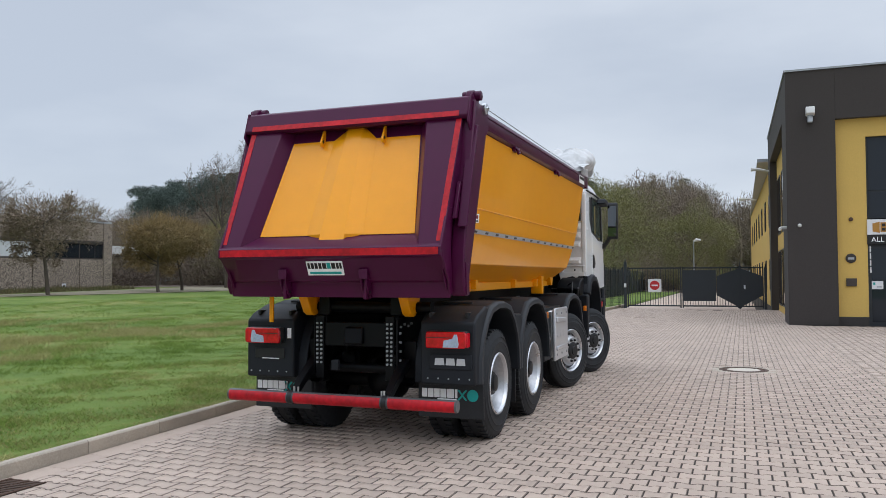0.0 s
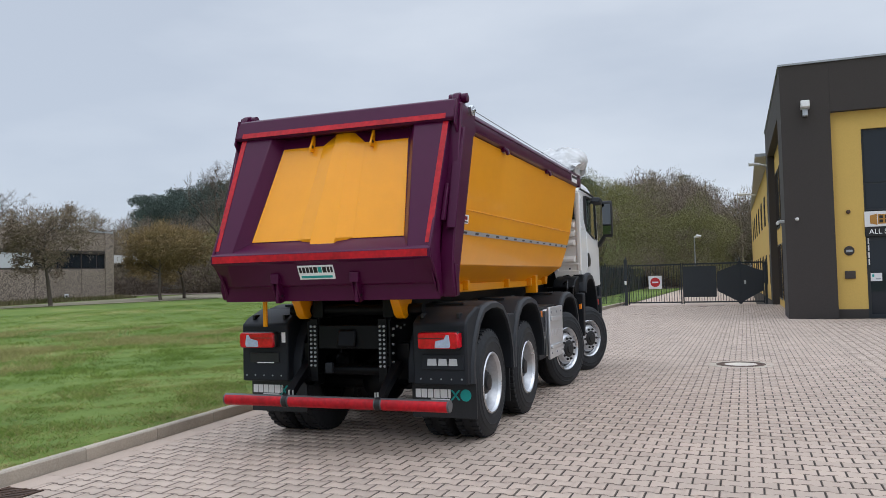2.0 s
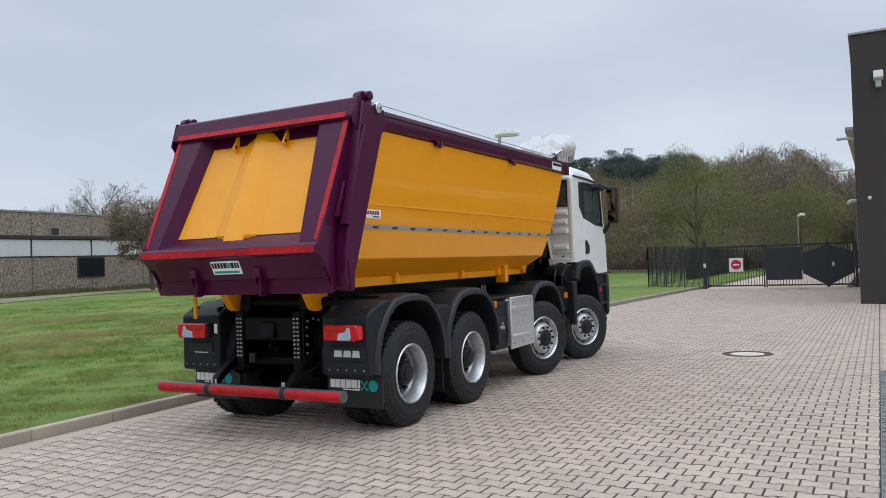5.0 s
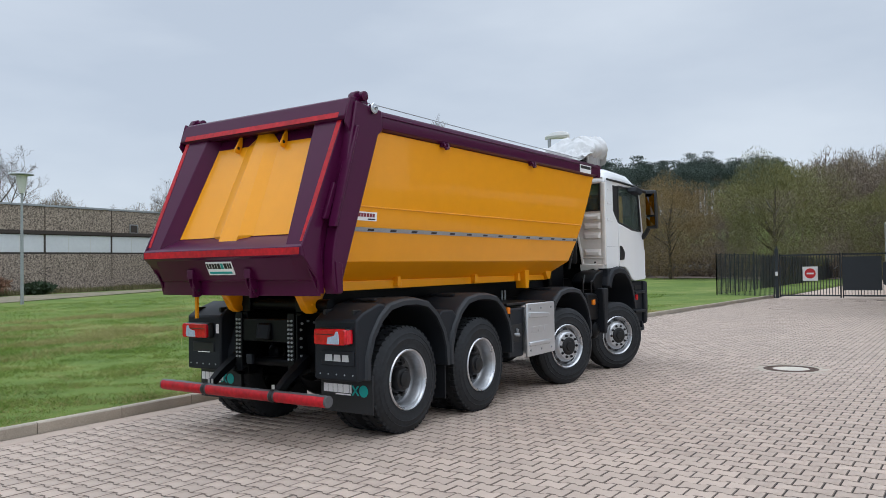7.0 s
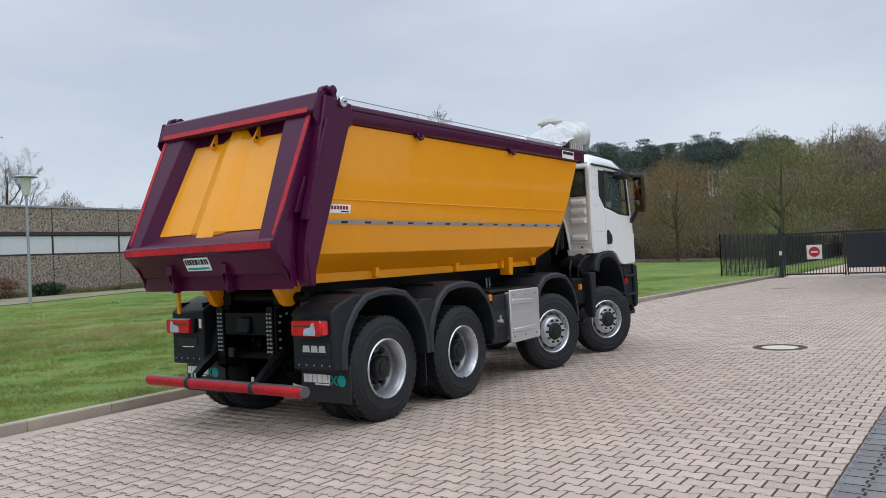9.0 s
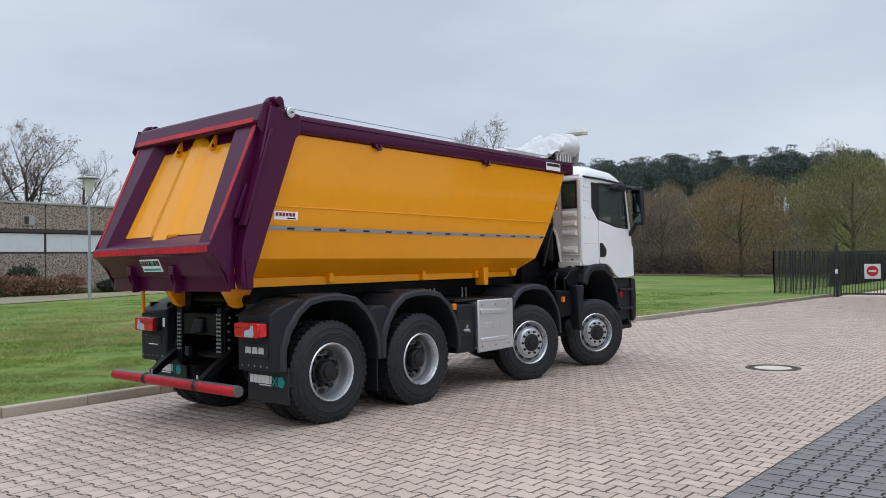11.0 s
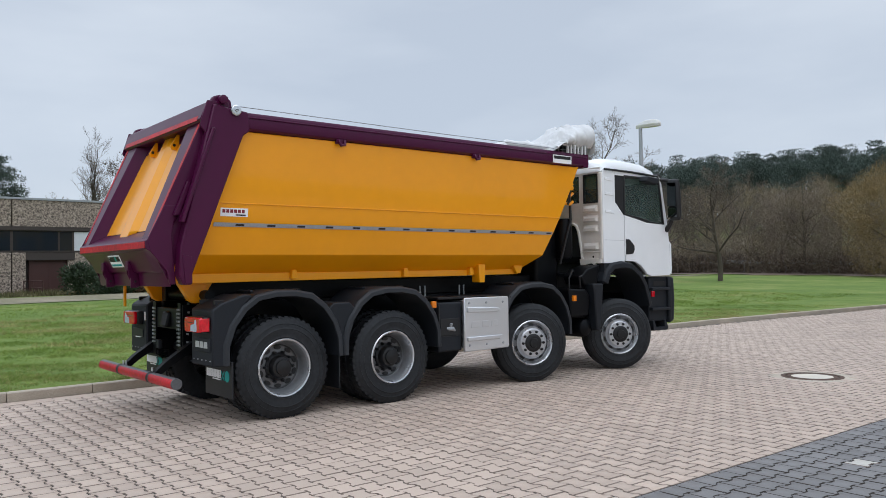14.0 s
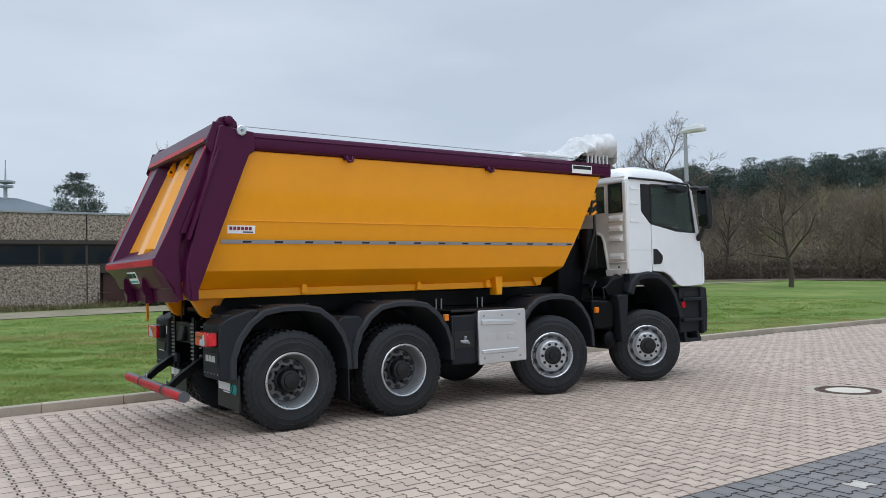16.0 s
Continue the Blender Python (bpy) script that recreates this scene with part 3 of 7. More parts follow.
for s in SIDE:
    for ax in (0.0, 1.40, 3.82):
        guard = part("mudguard", arch(ax, s, 0.60, 1.265 if ax < 3 else 1.225, 0.075), M_PLAS, truck, "dark grey plastic wheel arch", bevel=0.012)
        part("guard_lip", arch(ax, s, (1.245 if ax < 3 else 1.205), (1.281 if ax < 3 else 1.241), 0.068, 0.004), M_LIP, guard, "paler rounded outer lip", bevel=0.014)
        part("guard_seam", box(B(), ax - 0.50, ax - 0.49, min(0.66 * s, 1.235 * s), max(0.66 * s, 1.235 * s), 1.10, 1.178), M_INK, guard)
        for off in (-0.28, 0.27):
            part("guard_ridge", loft(B(), [[(ax + off + dx, y * s, z) for dx, z in ((-0.02, 1.325), (0.02, 1.328), (0.02, 1.352), (-0.02, 1.349))] for y in (0.72, 1.05)]), M_PLAS, guard, bevel=0.005)
    # joining piece between the twin arches
    part("guard_bridge", prism(B(), [(0.66, 0.62), (0.74, 0.62), (0.74, 0.92), (0.88, 1.12), (0.80, 1.19), (0.60, 1.19), (0.52, 1.12), (0.66, 0.92)], "y", 0.62 * s, 1.255 * s), M_PLAS, truck, bevel=0.015)
    # rear box of the last mudguard
    bm = prism(B(), [(-0.80, 0.60), (-0.655, 0.60), (-0.64, 0.86), (-0.45, 1.20), (-0.36, 1.30), (-0.46, 1.315), (-0.70, 1.235), (-0.80, 1.17)], "y", 0.70 * s, 1.255 * s)
    rearbox = part("rear_guard_box", bm, M_PLAS, truck, "dark grey plastic rear wing", bevel=0.02)
    for y in (0.78, 1.15):
        part("catch", box(B(), -0.74, -0.64, y * s - 0.015, y * s + 0.015, 1.215, 1.262), M_INK, rearbox, bevel=0.004)
    flap = part("mudflap", box(B(), -0.775, -0.755, min(0.60 * s, 1.275 * s), max(0.60 * s, 1.275 * s), 0.27, 0.64), M_FLAP, truck, "black rubber mudflap with white and teal print", bevel=0.004)
    flap.location.x = 0.165
    # printed band and round badge on the flap, read from behind
    WID = (0.066, 0.072, 0.070, 0.074, 0.088, 0.030)
    for k, wl_ in enumerate(WID):
        y0 = sum(WID[:k]) * 0.93
        ya = (-0.640 if s < 0 else 1.255) - y0
        part("print_bar", box(B(), -0.7785, -0.776, ya - wl_ * 0.82, ya, 0.458, 0.540), M_MARK, flap)
    yb = -1.06 if s < 0 else 0.875
    bm = B()
    for sl in (1, -1):
        loft(bm, [[(-0.7785, yb + 0.04 * sl - 0.01, 0.535), (-0.7785, yb + 0.04 * sl + 0.012, 0.535), (-0.7785, yb - 0.04 * sl + 0.012, 0.44), (-0.7785, yb - 0.04 * sl - 0.01, 0.44)], [(-0.776, yb + 0.04 * sl - 0.01, 0.535), (-0.776, yb + 0.04 * sl + 0.012, 0.535), (-0.776, yb - 0.04 * sl + 0.012, 0.44), (-0.776, yb - 0.04 * sl - 0.01, 0.44)]])
    part("print_cross", bm, M_TEAL, flap)
    yc = -1.165 if s < 0 else 0.77
    part("print_disc", lathe(B(), [(0.0, 0.0), (0.056, 0.0), (0.056, 0.0025), (0.0, 0.0025)], 28, Matrix.Translation((-0.7785, yc, 0.487)) @ Matrix.Rotation(radians(-90), 4, "Z")), M_TEAL, flap)
    part("print_line", box(B(), -0.7785, -0.776, min(yb + 0.06, yb + 0.26), max(yb + 0.06, yb + 0.26), 0.437, 0.45), M_MARK, flap)
    for k in range(5):
        part("rivet", lathe(B(), [(0.008, 0), (0.008, 0.006), (0, 0.007)], 6, Matrix.Translation((-0.800, (0.78 + 0.105 * k) * s, 0.66)) @ Matrix.Rotation(radians(90), 4, "Z")), M_GALV, rearbox)
    # tail lamp
    lamp = part("tail_lamp", box(B(), -0.875, -0.795, min(0.80 * s, 1.205 * s), max(0.80 * s, 1.205 * s), 0.940, 1.100), M_INK, truck, "red tail lamp cluster", bevel=0.02)
    part("lens", prism(B(), [(0.802 * s, 0.962), (0.815 * s, 0.946), (1.185 * s, 0.946), (1.206 * s, 0.966), (1.206 * s, 1.076), (1.185 * s, 1.096), (0.815 * s, 1.094), (0.802 * s, 1.080)], "x", -0.912, -0.872), M_LENS, lamp, bevel=0.012)
    part("reversing_lens", prism(B(), [(0.975 * s, 0.954), (1.125 * s, 0.954), (1.135 * s, 0.985), (1.120 * s, 1.072), (1.092 * s, 1.075), (1.070 * s, 1.035), (0.985 * s, 1.018)], "x", -0.918, -0.908), M_CLEAR, lamp, "clear lens", bevel=0.005)
    part("lens_rib", box(B(), -0.9155, -0.9115, min(0.815 * s, 1.06 * s), max(0.815 * s, 1.06 * s), 1.040, 1.046), M_INK, lamp)
    part("side_lens", box(B(), -0.895, -0.81, min(1.204 * s, 1.212 * s), max(1.204 * s, 1.212 * s), 0.955, 1.085), M_LENS, lamp, bevel=0.004)
    if s < 0:
        pl = part("name_plate", box(B(), -0.815, -0.80, -1.225, -0.80, 0.745, 0.885), M_PLAS, truck, "dark plate with silver badge", bevel=0.006)
        for y0, y1 in ((-0.855, -0.955), (-0.968, -1.062), (-1.075, -1.165)):
            part("badge_block", prism(B(), [(y0, 0.785), (y1, 0.785), (y1 + 0.008, 0.848), (y0 - 0.008, 0.848)], "x", -0.8185, -0.815), M_BADGE, pl)
    else:
        part("rear_sticker", box(B(), -0.803, -0.80, 0.725, 0.77, 0.99, 1.09), M_MARK, truck)
        part("plate_mount", box(B(), -0.812, -0.80, 0.80, 1.15, 0.79, 0.89), M_INK, truck, bevel=0.004)
        part("plate_line", box(B(), -0.8145, -0.812, 0.86, 1.06, 0.785, 0.793), M_MARK, truck)
    part("hanging_flap", box(B(), 0.675, 0.69, min(0.70 * s, 1.22 * s), max(0.70 * s, 1.22 * s), 0.24, 0.64), M_FLAP, truck, "black rubber flap between the axles", bevel=0.004)

# ---- tipping body ----
LEV = [(2.985, 1.205, 4.74), (2.62, 1.187, 4.565), (2.25, 1.165, 4.375), (2.02, 1.13, 4.26), (1.72, 1.055, 4.12), (1.52, 0.80, 3.88)]


def rear_x(z):
    return -0.53 - (2.985 - z) * 0.42


def body_ring(front):
    out = [((x if front else rear_x(z)), -y, z) for z, y, x in LEV]
    out += [(p[0], -p[1], p[2]) for p in out[::-1]]
    inn = [(p[0], p[1] * 0.955, p[2] + (0.05 if p[2] < 1.6 else 0.0)) for p in out[::-1]]
    return out + inn


hull = part("body_shell", loft(B(), [body_ring(False), body_ring(True)]), M_YEL, truck, "glossy yellow half-round tipper body", bevel=0.008, sharp=12)
bm = B()
rings = []
for z, y, x in LEV:
    rings.append([(x, -y, z), (x, y, z), (x - 0.05, y * 0.99, z), (x - 0.05, -y * 0.99, z)])
part("front_wall", loft(bm, rings), M_YEL, truck, "yellow sloping front wall", sharp=12)
bm = prism(B(), [(-1.0, 1.43), (3.84, 1.46), (3.88, 1.53), (-1.0, 1.53)], "y", -0.84, 0.84)
part("floor_beam", bm, M_YEL, truck, bevel=0.006)
for s in SIDE:
    part("side_crease", tube(B(), [(-0.66, 1.166 * s, 2.245), (4.36, 1.168 * s, 2.245)], 0.007, 6), M_YEL, hull)
    tape = part("silver_tape", loft(B(), [[(x, 1.1545 * s, 2.045), (x, 1.1375 * s, 2.005), (x, 1.1335 * s, 2.006), (x, 1.1505 * s, 2.046)] for x in (-0.735, 4.235)], True), M_SILV, truck, "silver reflective strip with dark marks")
    for k in range(14):
        xx = -0.50 + k * 0.355
        part("tape_mark", loft(B(), [[(x, 1.1535 * s, 2.033), (x, 1.1455 * s, 2.014), (x, 1.1425 * s, 2.015), (x, 1.1505 * s, 2.034)] for x in (xx, xx + 0.095)]), M_INK, tape)
    for xx in (0.26, 1.80, 2.88):
        bm = prism(B(), [(xx + 0.01, 1.46), (xx + 0.08, 1.46), (xx + 0.072, 1.56), (xx + 0.018, 1.56)], "y", 0.80 * s, 0.90 * s)
        part("body_bracket", bm, M_YEL, hull, bevel=0.006)
        part("bracket_hole", lathe(B(), [(0, 0), (0.02, 0), (0.02, 0.004), (0, 0.004)], 12, Matrix.Translation((xx + 0.045, 0.899 * s, 1.515))), M_INK, hull)
    bm = prism(B(), [(3.03, 1.36), (3.12, 1.36), (3.135, 1.60), (3.015, 1.60)], "y", 0.78 * s, 0.94 * s)
    part("guide_bracket", bm, M_YEL, hull, "yellow guide bracket", bevel=0.006)
    bm = prism(B(), [(3.76, 1.47), (3.83, 1.47), (3.88, 1.58), (3.70, 1.58)], "y", 0.78 * s, 0.90 * s)
    part("front_bracket", bm, M_YEL, hull, bevel=0.006)
    # top rail with chamfered lower edge
    sec = [(1.19, 2.985), (1.245, 3.01), (1.252, 3.03), (1.252, 3.145), (1.235, 3.175), (1.16, 3.19), (1.12, 3.17), (1.12, 2.985)]
    rail = part("top_rail", loft(B(), [[(x, y * s, z) for y, z in sec] for x in (-0.45, 4.92)]), M_PUR, truck, "purple box-section top rail", bevel=0.006)
    part("rail_lip", box(B(), -0.40, 4.88, min(1.205 * s, 1.262 * s), max(1.205 * s, 1.262 * s), 3.118, 3.132), M_PUR, rail, bevel=0.004)
    # hooks below the rail
    for xx in (0.725, 2.75):
        bm = B()
        tube(bm, [(xx - 0.03, 1.225 * s, 3.01), (xx - 0.045, 1.26 * s, 2.97), (xx - 0.02, 1.262 * s, 2.935), (xx + 0.03, 1.262 * s, 2.945), (xx + 0.045, 1.24 * s, 3.0)], 0.017, 6)
        box(bm, xx - 0.065, xx + 0.065, min(1.205 * s, 1.24 * s), max(1.205 * s, 1.24 * s), 2.955, 3.02)
        part("rope_hook", bm, M_PUR, rail, bevel=0.003)
    part("sheet_cable", tube(B(), [(-0.55, 1.21 * s, 3.235), (2.0, 1.20 * s, 3.222), (4.85, 1.20 * s, 3.215)], 0.005, 5), M_GALV, truck)
    # rear corner post
    post = [(-0.775, 3.22), (-0.40, 3.175), (-0.385, 2.985), (-0.46, 2.93), (-1.01, 1.50), (-1.0, 1.425), (-1.09, 1.425), (-1.135, 1.52), (-1.115, 1.80)]
    pst = part("corner_post", prism(B(), post, "y", 1.135 * s, 1.268 * s), M_PUR, truck, "purple slanting rear corner post", bevel=0.014)
    part("post_rib", prism(B(), [(-0.80, 2.98), (-0.765, 2.98), (-1.085, 2.03), (-1.12, 2.03)], "y", 1.20 * s, 1.295 * s), M_PUR, pst, bevel=0.008)
    part("post_foot", prism(B(), [(-1.075, 1.435), (-1.005, 1.435), (-1.01, 1.70), (-1.10, 1.72)], "y", 1.262 * s, 1.278 * s), M_PUR, pst, bevel=0.004)
    # hinge head with pins on top
    head = [(-0.80, 3.15), (-0.795, 3.25), (-0.76, 3.305), (-0.70, 3.325), (-0.62, 3.315), (-0.575, 3.27), (-0.56, 3.17)]
    hd = part("hinge_head", prism(B(), head, "y", 1.165 * s, 1.232 * s), M_PUR, truck, bevel=0.012)
    for yy, rr in ((1.142, 0.048), (1.262, 0.046)):
        part("hinge_pin", lathe(B(), [(0, -0.032), (rr, -0.032), (rr, 0.026), (rr * 0.6, 0.034), (0, 0.034)], 18, Matrix.Translation((-0.675, yy * s, 3.272)) @ (Matrix.Identity(4) if s > 0 else Matrix.Rotation(math.pi, 4, "Z"))), M_PUR, hd)
    rl = part("cable_roller", lathe(B(), [(0, -0.02), (0.052, -0.02), (0.054, 0.012), (0.045, 0.02), (0.018, 0.022), (0.015, 0.035), (0, 0.035)], 22, Matrix.Translation((-0.548, 1.285 * s, 3.175)) @ (Matrix.Identity(4) if s > 0 else Matrix.Rotation(math.pi, 4, "Z"))), M_CHROME, truck, "zinc-plated sheet roller")
    part("roller_slot", box(B(), -0.565, -0.53, min(1.318 * s, 1.322 * s), max(1.318 * s, 1.322 * s), 3.17, 3.18), M_INK, rl)
    # yellow pivot ear below the rear
    bm = prism(B(), [(-0.96, 1.52), (-0.46, 1.52), (-0.55, 1.39), (-0.62, 1.27), (-0.66, 1.225), (-0.72, 1.215), (-0.78, 1.25), (-0.86, 1.38)], "y", 0.50 * s, 0.60 * s)
    ear = part("pivot_ear", bm, M_YEL, truck, "yellow tipping pivot ear", bevel=0.01)
    for z, x in ((1.30, -0.72), (1.40, -0.60), (1.44, -0.80)):
        part("ear_bolt", lathe(B(), [(0.012, 0.0), (0.012, 0.01), (0.0, 0.012)], 6, Matrix.Translation((x, 0.60 * s, z)) @ (Matrix.Identity(4) if s > 0 else Matrix.Rotation(math.pi, 4, "Z"))), M_YEL, ear)
    # maker's sticker on the side
    if s < 0:
        st = part("side_sticker", loft(B(), [[(x, -1.1595, 2.195), (x, -1.1492, 2.110), (x, -1.1452, 2.111), (x, -1.1555, 2.196)] for x in (-0.665, -0.365)]), M_MARK, truck, "white sticker with maroon bar")
        for k in range(6):
            xa = -0.645 + 0.042 * k
            part("sticker_bar", loft(B(), [[(x, -1.1605, 2.181), (x, -1.1565, 2.146), (x, -1.1535, 2.147), (x, -1.1575, 2.182)] for x in (xa, xa + 0.031)]), M_MAROON, st)
        part("sticker_line", loft(B(), [[(x, -1.1545, 2.132), (x, -1.1530, 2.120), (x, -1.1500, 2.121), (x, -1.1515, 2.133)] for x in (-0.50, -0.39)]), M_INK, st)
        rs = part("rail_sticker", box(B(), 4.15, 4.53, -1.2665, -1.2625, 3.005, 3.118), M_MARK, truck, "white sticker with black bar")
        part("sticker_bar", box(B(), 4.17, 4.51, -1.269, -1.266, 3.062, 3.105), M_INK, rs)
hk = part("body_hook", prism(B(), [(4.56, 2.66), (4.74, 2.66), (4.76, 2.70), (4.72, 2.74), (4.60, 2.75)], "y", -1.10, -1.02), M_YEL, hull, bevel=0.006)
part("hook_bolt", tube(B(), [(4.70, -1.06, 2.66), (4.70, -1.06, 2.52), (4.66, -1.06, 2.46)], 0.018, 8), M_DARKM, hull)
for zz in (2.74, 2.60, 2.48):
    part("front_stud", tube(B(), [(4.62, -0.98, zz), (4.80, -0.98, zz - 0.01), (4.86, -0.98, zz + 0.03)], 0.022, 8), M_YEL, hull)
part("hydraulic_hose", tube(B(), [(4.86, -0.70, 1.60), (4.94, -0.74, 1.95), (5.02, -0.78, 2.25), (5.10, -0.70, 2.60), (5.06, -0.50, 2.75)], 0.022, 8), M_INK, truck)
part("filter_housing", lathe(B(), [(0.0, -0.30), (0.12, -0.30), (0.14, -0.26), (0.14, 0.26), (0.12, 0.30), (0.0, 0.30)], 24, Matrix.Translation((5.02, -0.62, 1.98)) @ Matrix.Rotation(radians(90), 4, "X")), M_BLK, truck, "black upright filter housing")
part("front_rail", box(B(), 4.80, 4.92, -1.25, 1.25, 2.985, 3.18), M_PUR, truck, "purple front cross rail", bevel=0.01)

# tailgate, slanting backwards towards its foot


def gate_x(z, out=0.0):
    return -0.86 - (3.05 - z) * 0.440 - out


def gate_plate(bm, quad, depth, out=0.0):
    """Slab in the tailgate's slanting plane: corners (y, z)."""
    return loft(bm, [[(gate_x(z, out), y, z) for y, z in quad], [(gate_x(z, out - depth), y, z) for y, z in quad]])


tg = part("tailgate", gate_plate(B(), [(-1.15, 3.06), (1.15, 3.06), (1.13, 1.80), (-1.13, 1.80)], 0.04, -0.13), M_PUR, truck, "purple tailgate with yellow inset panel")
for s in SIDE:
    bm = B()
    o = [[(gate_x(3.05), 1.165 * s, 3.05), (gate_x(3.05), 0.80 * s, 3.05), (gate_x(3.05, -0.13), 0.705 * s, 3.05), (gate_x(3.05, -0.17), 0.705 * s, 3.05), (gate_x(3.05, -0.17), 1.165 * s, 3.05)],
         [(gate_x(1.85), 1.155 * s, 1.85), (gate_x(1.85), 0.93 * s, 1.85), (gate_x(1.85, -0.13), 0.835 * s, 1.85), (gate_x(1.85, -0.17), 0.835 * s, 1.85), (gate_x(1.85, -0.17), 1.155 * s, 1.85)]]
    part("side_frame", loft(bm, o), M_PUR, tg, bevel=0.008)
    part("red_tape", gate_plate(B(), [(1.160 * s, 3.05), (1.105 * s, 3.05), (1.095 * s, 1.90), (1.150 * s, 1.90)], 0.004, 0.004), M_RED, tg, "red reflective tape")
    part("gate_cheek", prism(B(), [(gate_x(2.2), 2.2), (gate_x(2.2) + 0.12, 2.2), (gate_x(1.9) + 0.20, 1.9), (gate_x(1.9) + 0.24, 1.43), (-1.185, 1.43), (-1.215, 1.56), (-1.372, 1.755), (-1.40, 1.86)], "y", 1.135 * s, 1.16 * s), M_PUR, tg, bevel=0.006)
    part("gate_side", prism(B(), [(gate_x(3.04) + 0.02, 3.04), (gate_x(3.04) + 0.28, 3.04), (-1.17, 1.50), (-1.20, 1.48), (-1.37, 1.80)], "y", 1.118 * s, 1.132 * s), M_PUR, tg)
# header beam
sec = [(-0.875, 3.03), (-0.90, 3.06), (-0.83, 3.235), (-0.80, 3.25), (-0.66, 3.25), (-0.62, 3.20), (-0.68, 3.03)]
part("header_beam", prism(B(), sec, "y", -1.225, 1.225), M_PUR, tg, "purple box header beam", bevel=0.01)
part("red_tape", loft(B(), [[(-0.903, y, 3.054), (-0.884, y, 3.105), (-0.880, y, 3.104), (-0.899, y, 3.053)] for y in (-1.14, 1.14)]), M_RED, tg, "red reflective tape")
for s in SIDE:
    part("beam_end", prism(B(), [(-0.91, 3.0), (-0.83, 3.255), (-0.60, 3.255), (-0.62, 3.10), (-0.83, 2.90)], "y", 1.222 * s, 1.24 * s), M_PUR, tg, bevel=0.006)
# sill, sloping face, red band and apron below it
sill = [(gate_x(1.97, -0.13), 1.97), (-1.395, 1.865), (-1.415, 1.85), (-1.415, 1.775), (-1.378, 1.755), (-1.288, 1.56), (-1.245, 1.545), (-1.225, 1.41), (-1.19, 1.41), (-1.15, 1.80)]
bm = B()
rings = []
for y, back in ((-1.157, True), (-0.985, False), (0.985, False), (1.157, True)):
    rings.append([(x if not back or z > 1.7 else 0.25 * x - 0.875, y, z) for x, z in sill])
part("sill", loft(bm, rings), M_PUR, tg, "purple sill and apron", bevel=0.008)
part("red_tape", box(B(), -1.4195, -1.416, -1.135, 1.135, 1.782, 1.845), M_RED, tg, "red reflective tape")
# yellow inset, with a raised middle rib that narrows upwards
part("inset_panel", gate_plate(B(), [(-0.705, 2.925), (0.705, 2.925), (0.825, 1.975), (-0.825, 1.975)], 0.012, -0.124), M_YEL, tg, "yellow inset panel", bevel=0.003)
bm = B()
top = [(0.235, -0.1235), (0.085, -0.080), (-0.085, -0.080), (-0.235, -0.1235)]
low = [(0.30, -0.1235), (0.13, -0.080), (-0.13, -0.080), (-0.30, -0.1235)]
ring = []
for z, prof in ((3.035, [(0.10, -0.1235), (0.085, -0.080), (-0.085, -0.080), (-0.10, -0.1235)]), (2.925, top), (1.985, low), (1.925, [(0.145, -0.1235), (0.13, -0.080), (-0.13, -0.080), (-0.145, -0.1235)])):
    ring.append([(gate_x(z, o), y, z) for y, o in prof])
part("middle_rib", loft(bm, ring), M_YEL, tg, "yellow raised middle rib", sharp=12)
for yy in (-0.335, 0.345):
    bm = prism(B(), [(gate_x(2.86, -0.125), 2.86), (gate_x(2.86, -0.075), 2.865), (gate_x(2.90, -0.045), 2.90), (gate_x(3.02, -0.070), 3.035), (gate_x(3.02, -0.095), 3.035), (gate_x(2.94, -0.125), 2.94)], "y", yy - 0.011, yy + 0.011)
    ey = part("lifting_eye", bm, M_YEL, tg, bevel=0.004)
    part("eye_hole", lathe(B(), [(0, -0.0125), (0.017, -0.0125), (0.017, 0.0125), (0, 0.0125)], 12, Matrix.Translation((gate_x(2.915, -0.080), yy, 2.915))), M_INK, ey)
for yy in (-0.375, 0.475):
    bm = B()
    for d in (-0.026, 0.026):
        prism(bm, [(-1.345, 1.60), (-1.30, 1.61), (-1.245, 1.54), (-1.225, 1.41), (-1.25, 1.40), (-1.295, 1.44), (-1.345, 1.54)], "y", yy + d - 0.006, yy + d + 0.006)
    box(bm, -1.355, -1.27, yy - 0.044, yy + 0.044, 1.575, 1.665)
    box(bm, -1.315, -1.235, yy - 0.016, yy + 0.016, 1.395, 1.58)
    lg = part("gate_lug", bm, M_PUR, tg, "purple hinge lug", bevel=0.005)
    part("lug_pin", tube(B(), [(-1.275, yy - 0.04, 1.46), (-1.275, yy + 0.04, 1.46)], 0.013, 10), M_DARKM, lg)
# oblong sticker on the apron
pm = Matrix.Translation((-1.342, 0.02, 1.672)) @ Matrix.Rotation(radians(-24.8), 4, "Y")


def on_apron(y0, y1, w0, w1, d0, d1):
    return loft(B(), [[pm @ Vector((d, y, w)) for y, w in ((y0, w0), (y1, w0), (y1, w1), (y0, w1))] for d in (d0, d1)])


stk = part("oblong_sticker", on_apron(-0.19, 0.19, -0.068, 0.070, -0.006, 0.01), M_MARK, tg, "white oblong sticker with dark print", bevel=0.004)
for k, (a, b, mt) in enumerate(((0.175, 0.15, M_INK), (0.14, 0.11, M_INK), (0.10, 0.07, M_INK), (0.06, 0.03, M_INK), (0.02, -0.02, M_INK), (-0.028, -0.065, M_TEAL), (-0.075, -0.115, M_INK), (-0.125, -0.15, M_INK), (-0.158, -0.18, M_INK))):
    part("print_bar", on_apron(min(a, b), max(a, b), 0.0, 0.055, -0.0085, -0.006), mt, stk)
part("print_line", on_apron(-0.165, 0.165, -0.052, -0.03, -0.0085, -0.006), M_TEAL, stk)
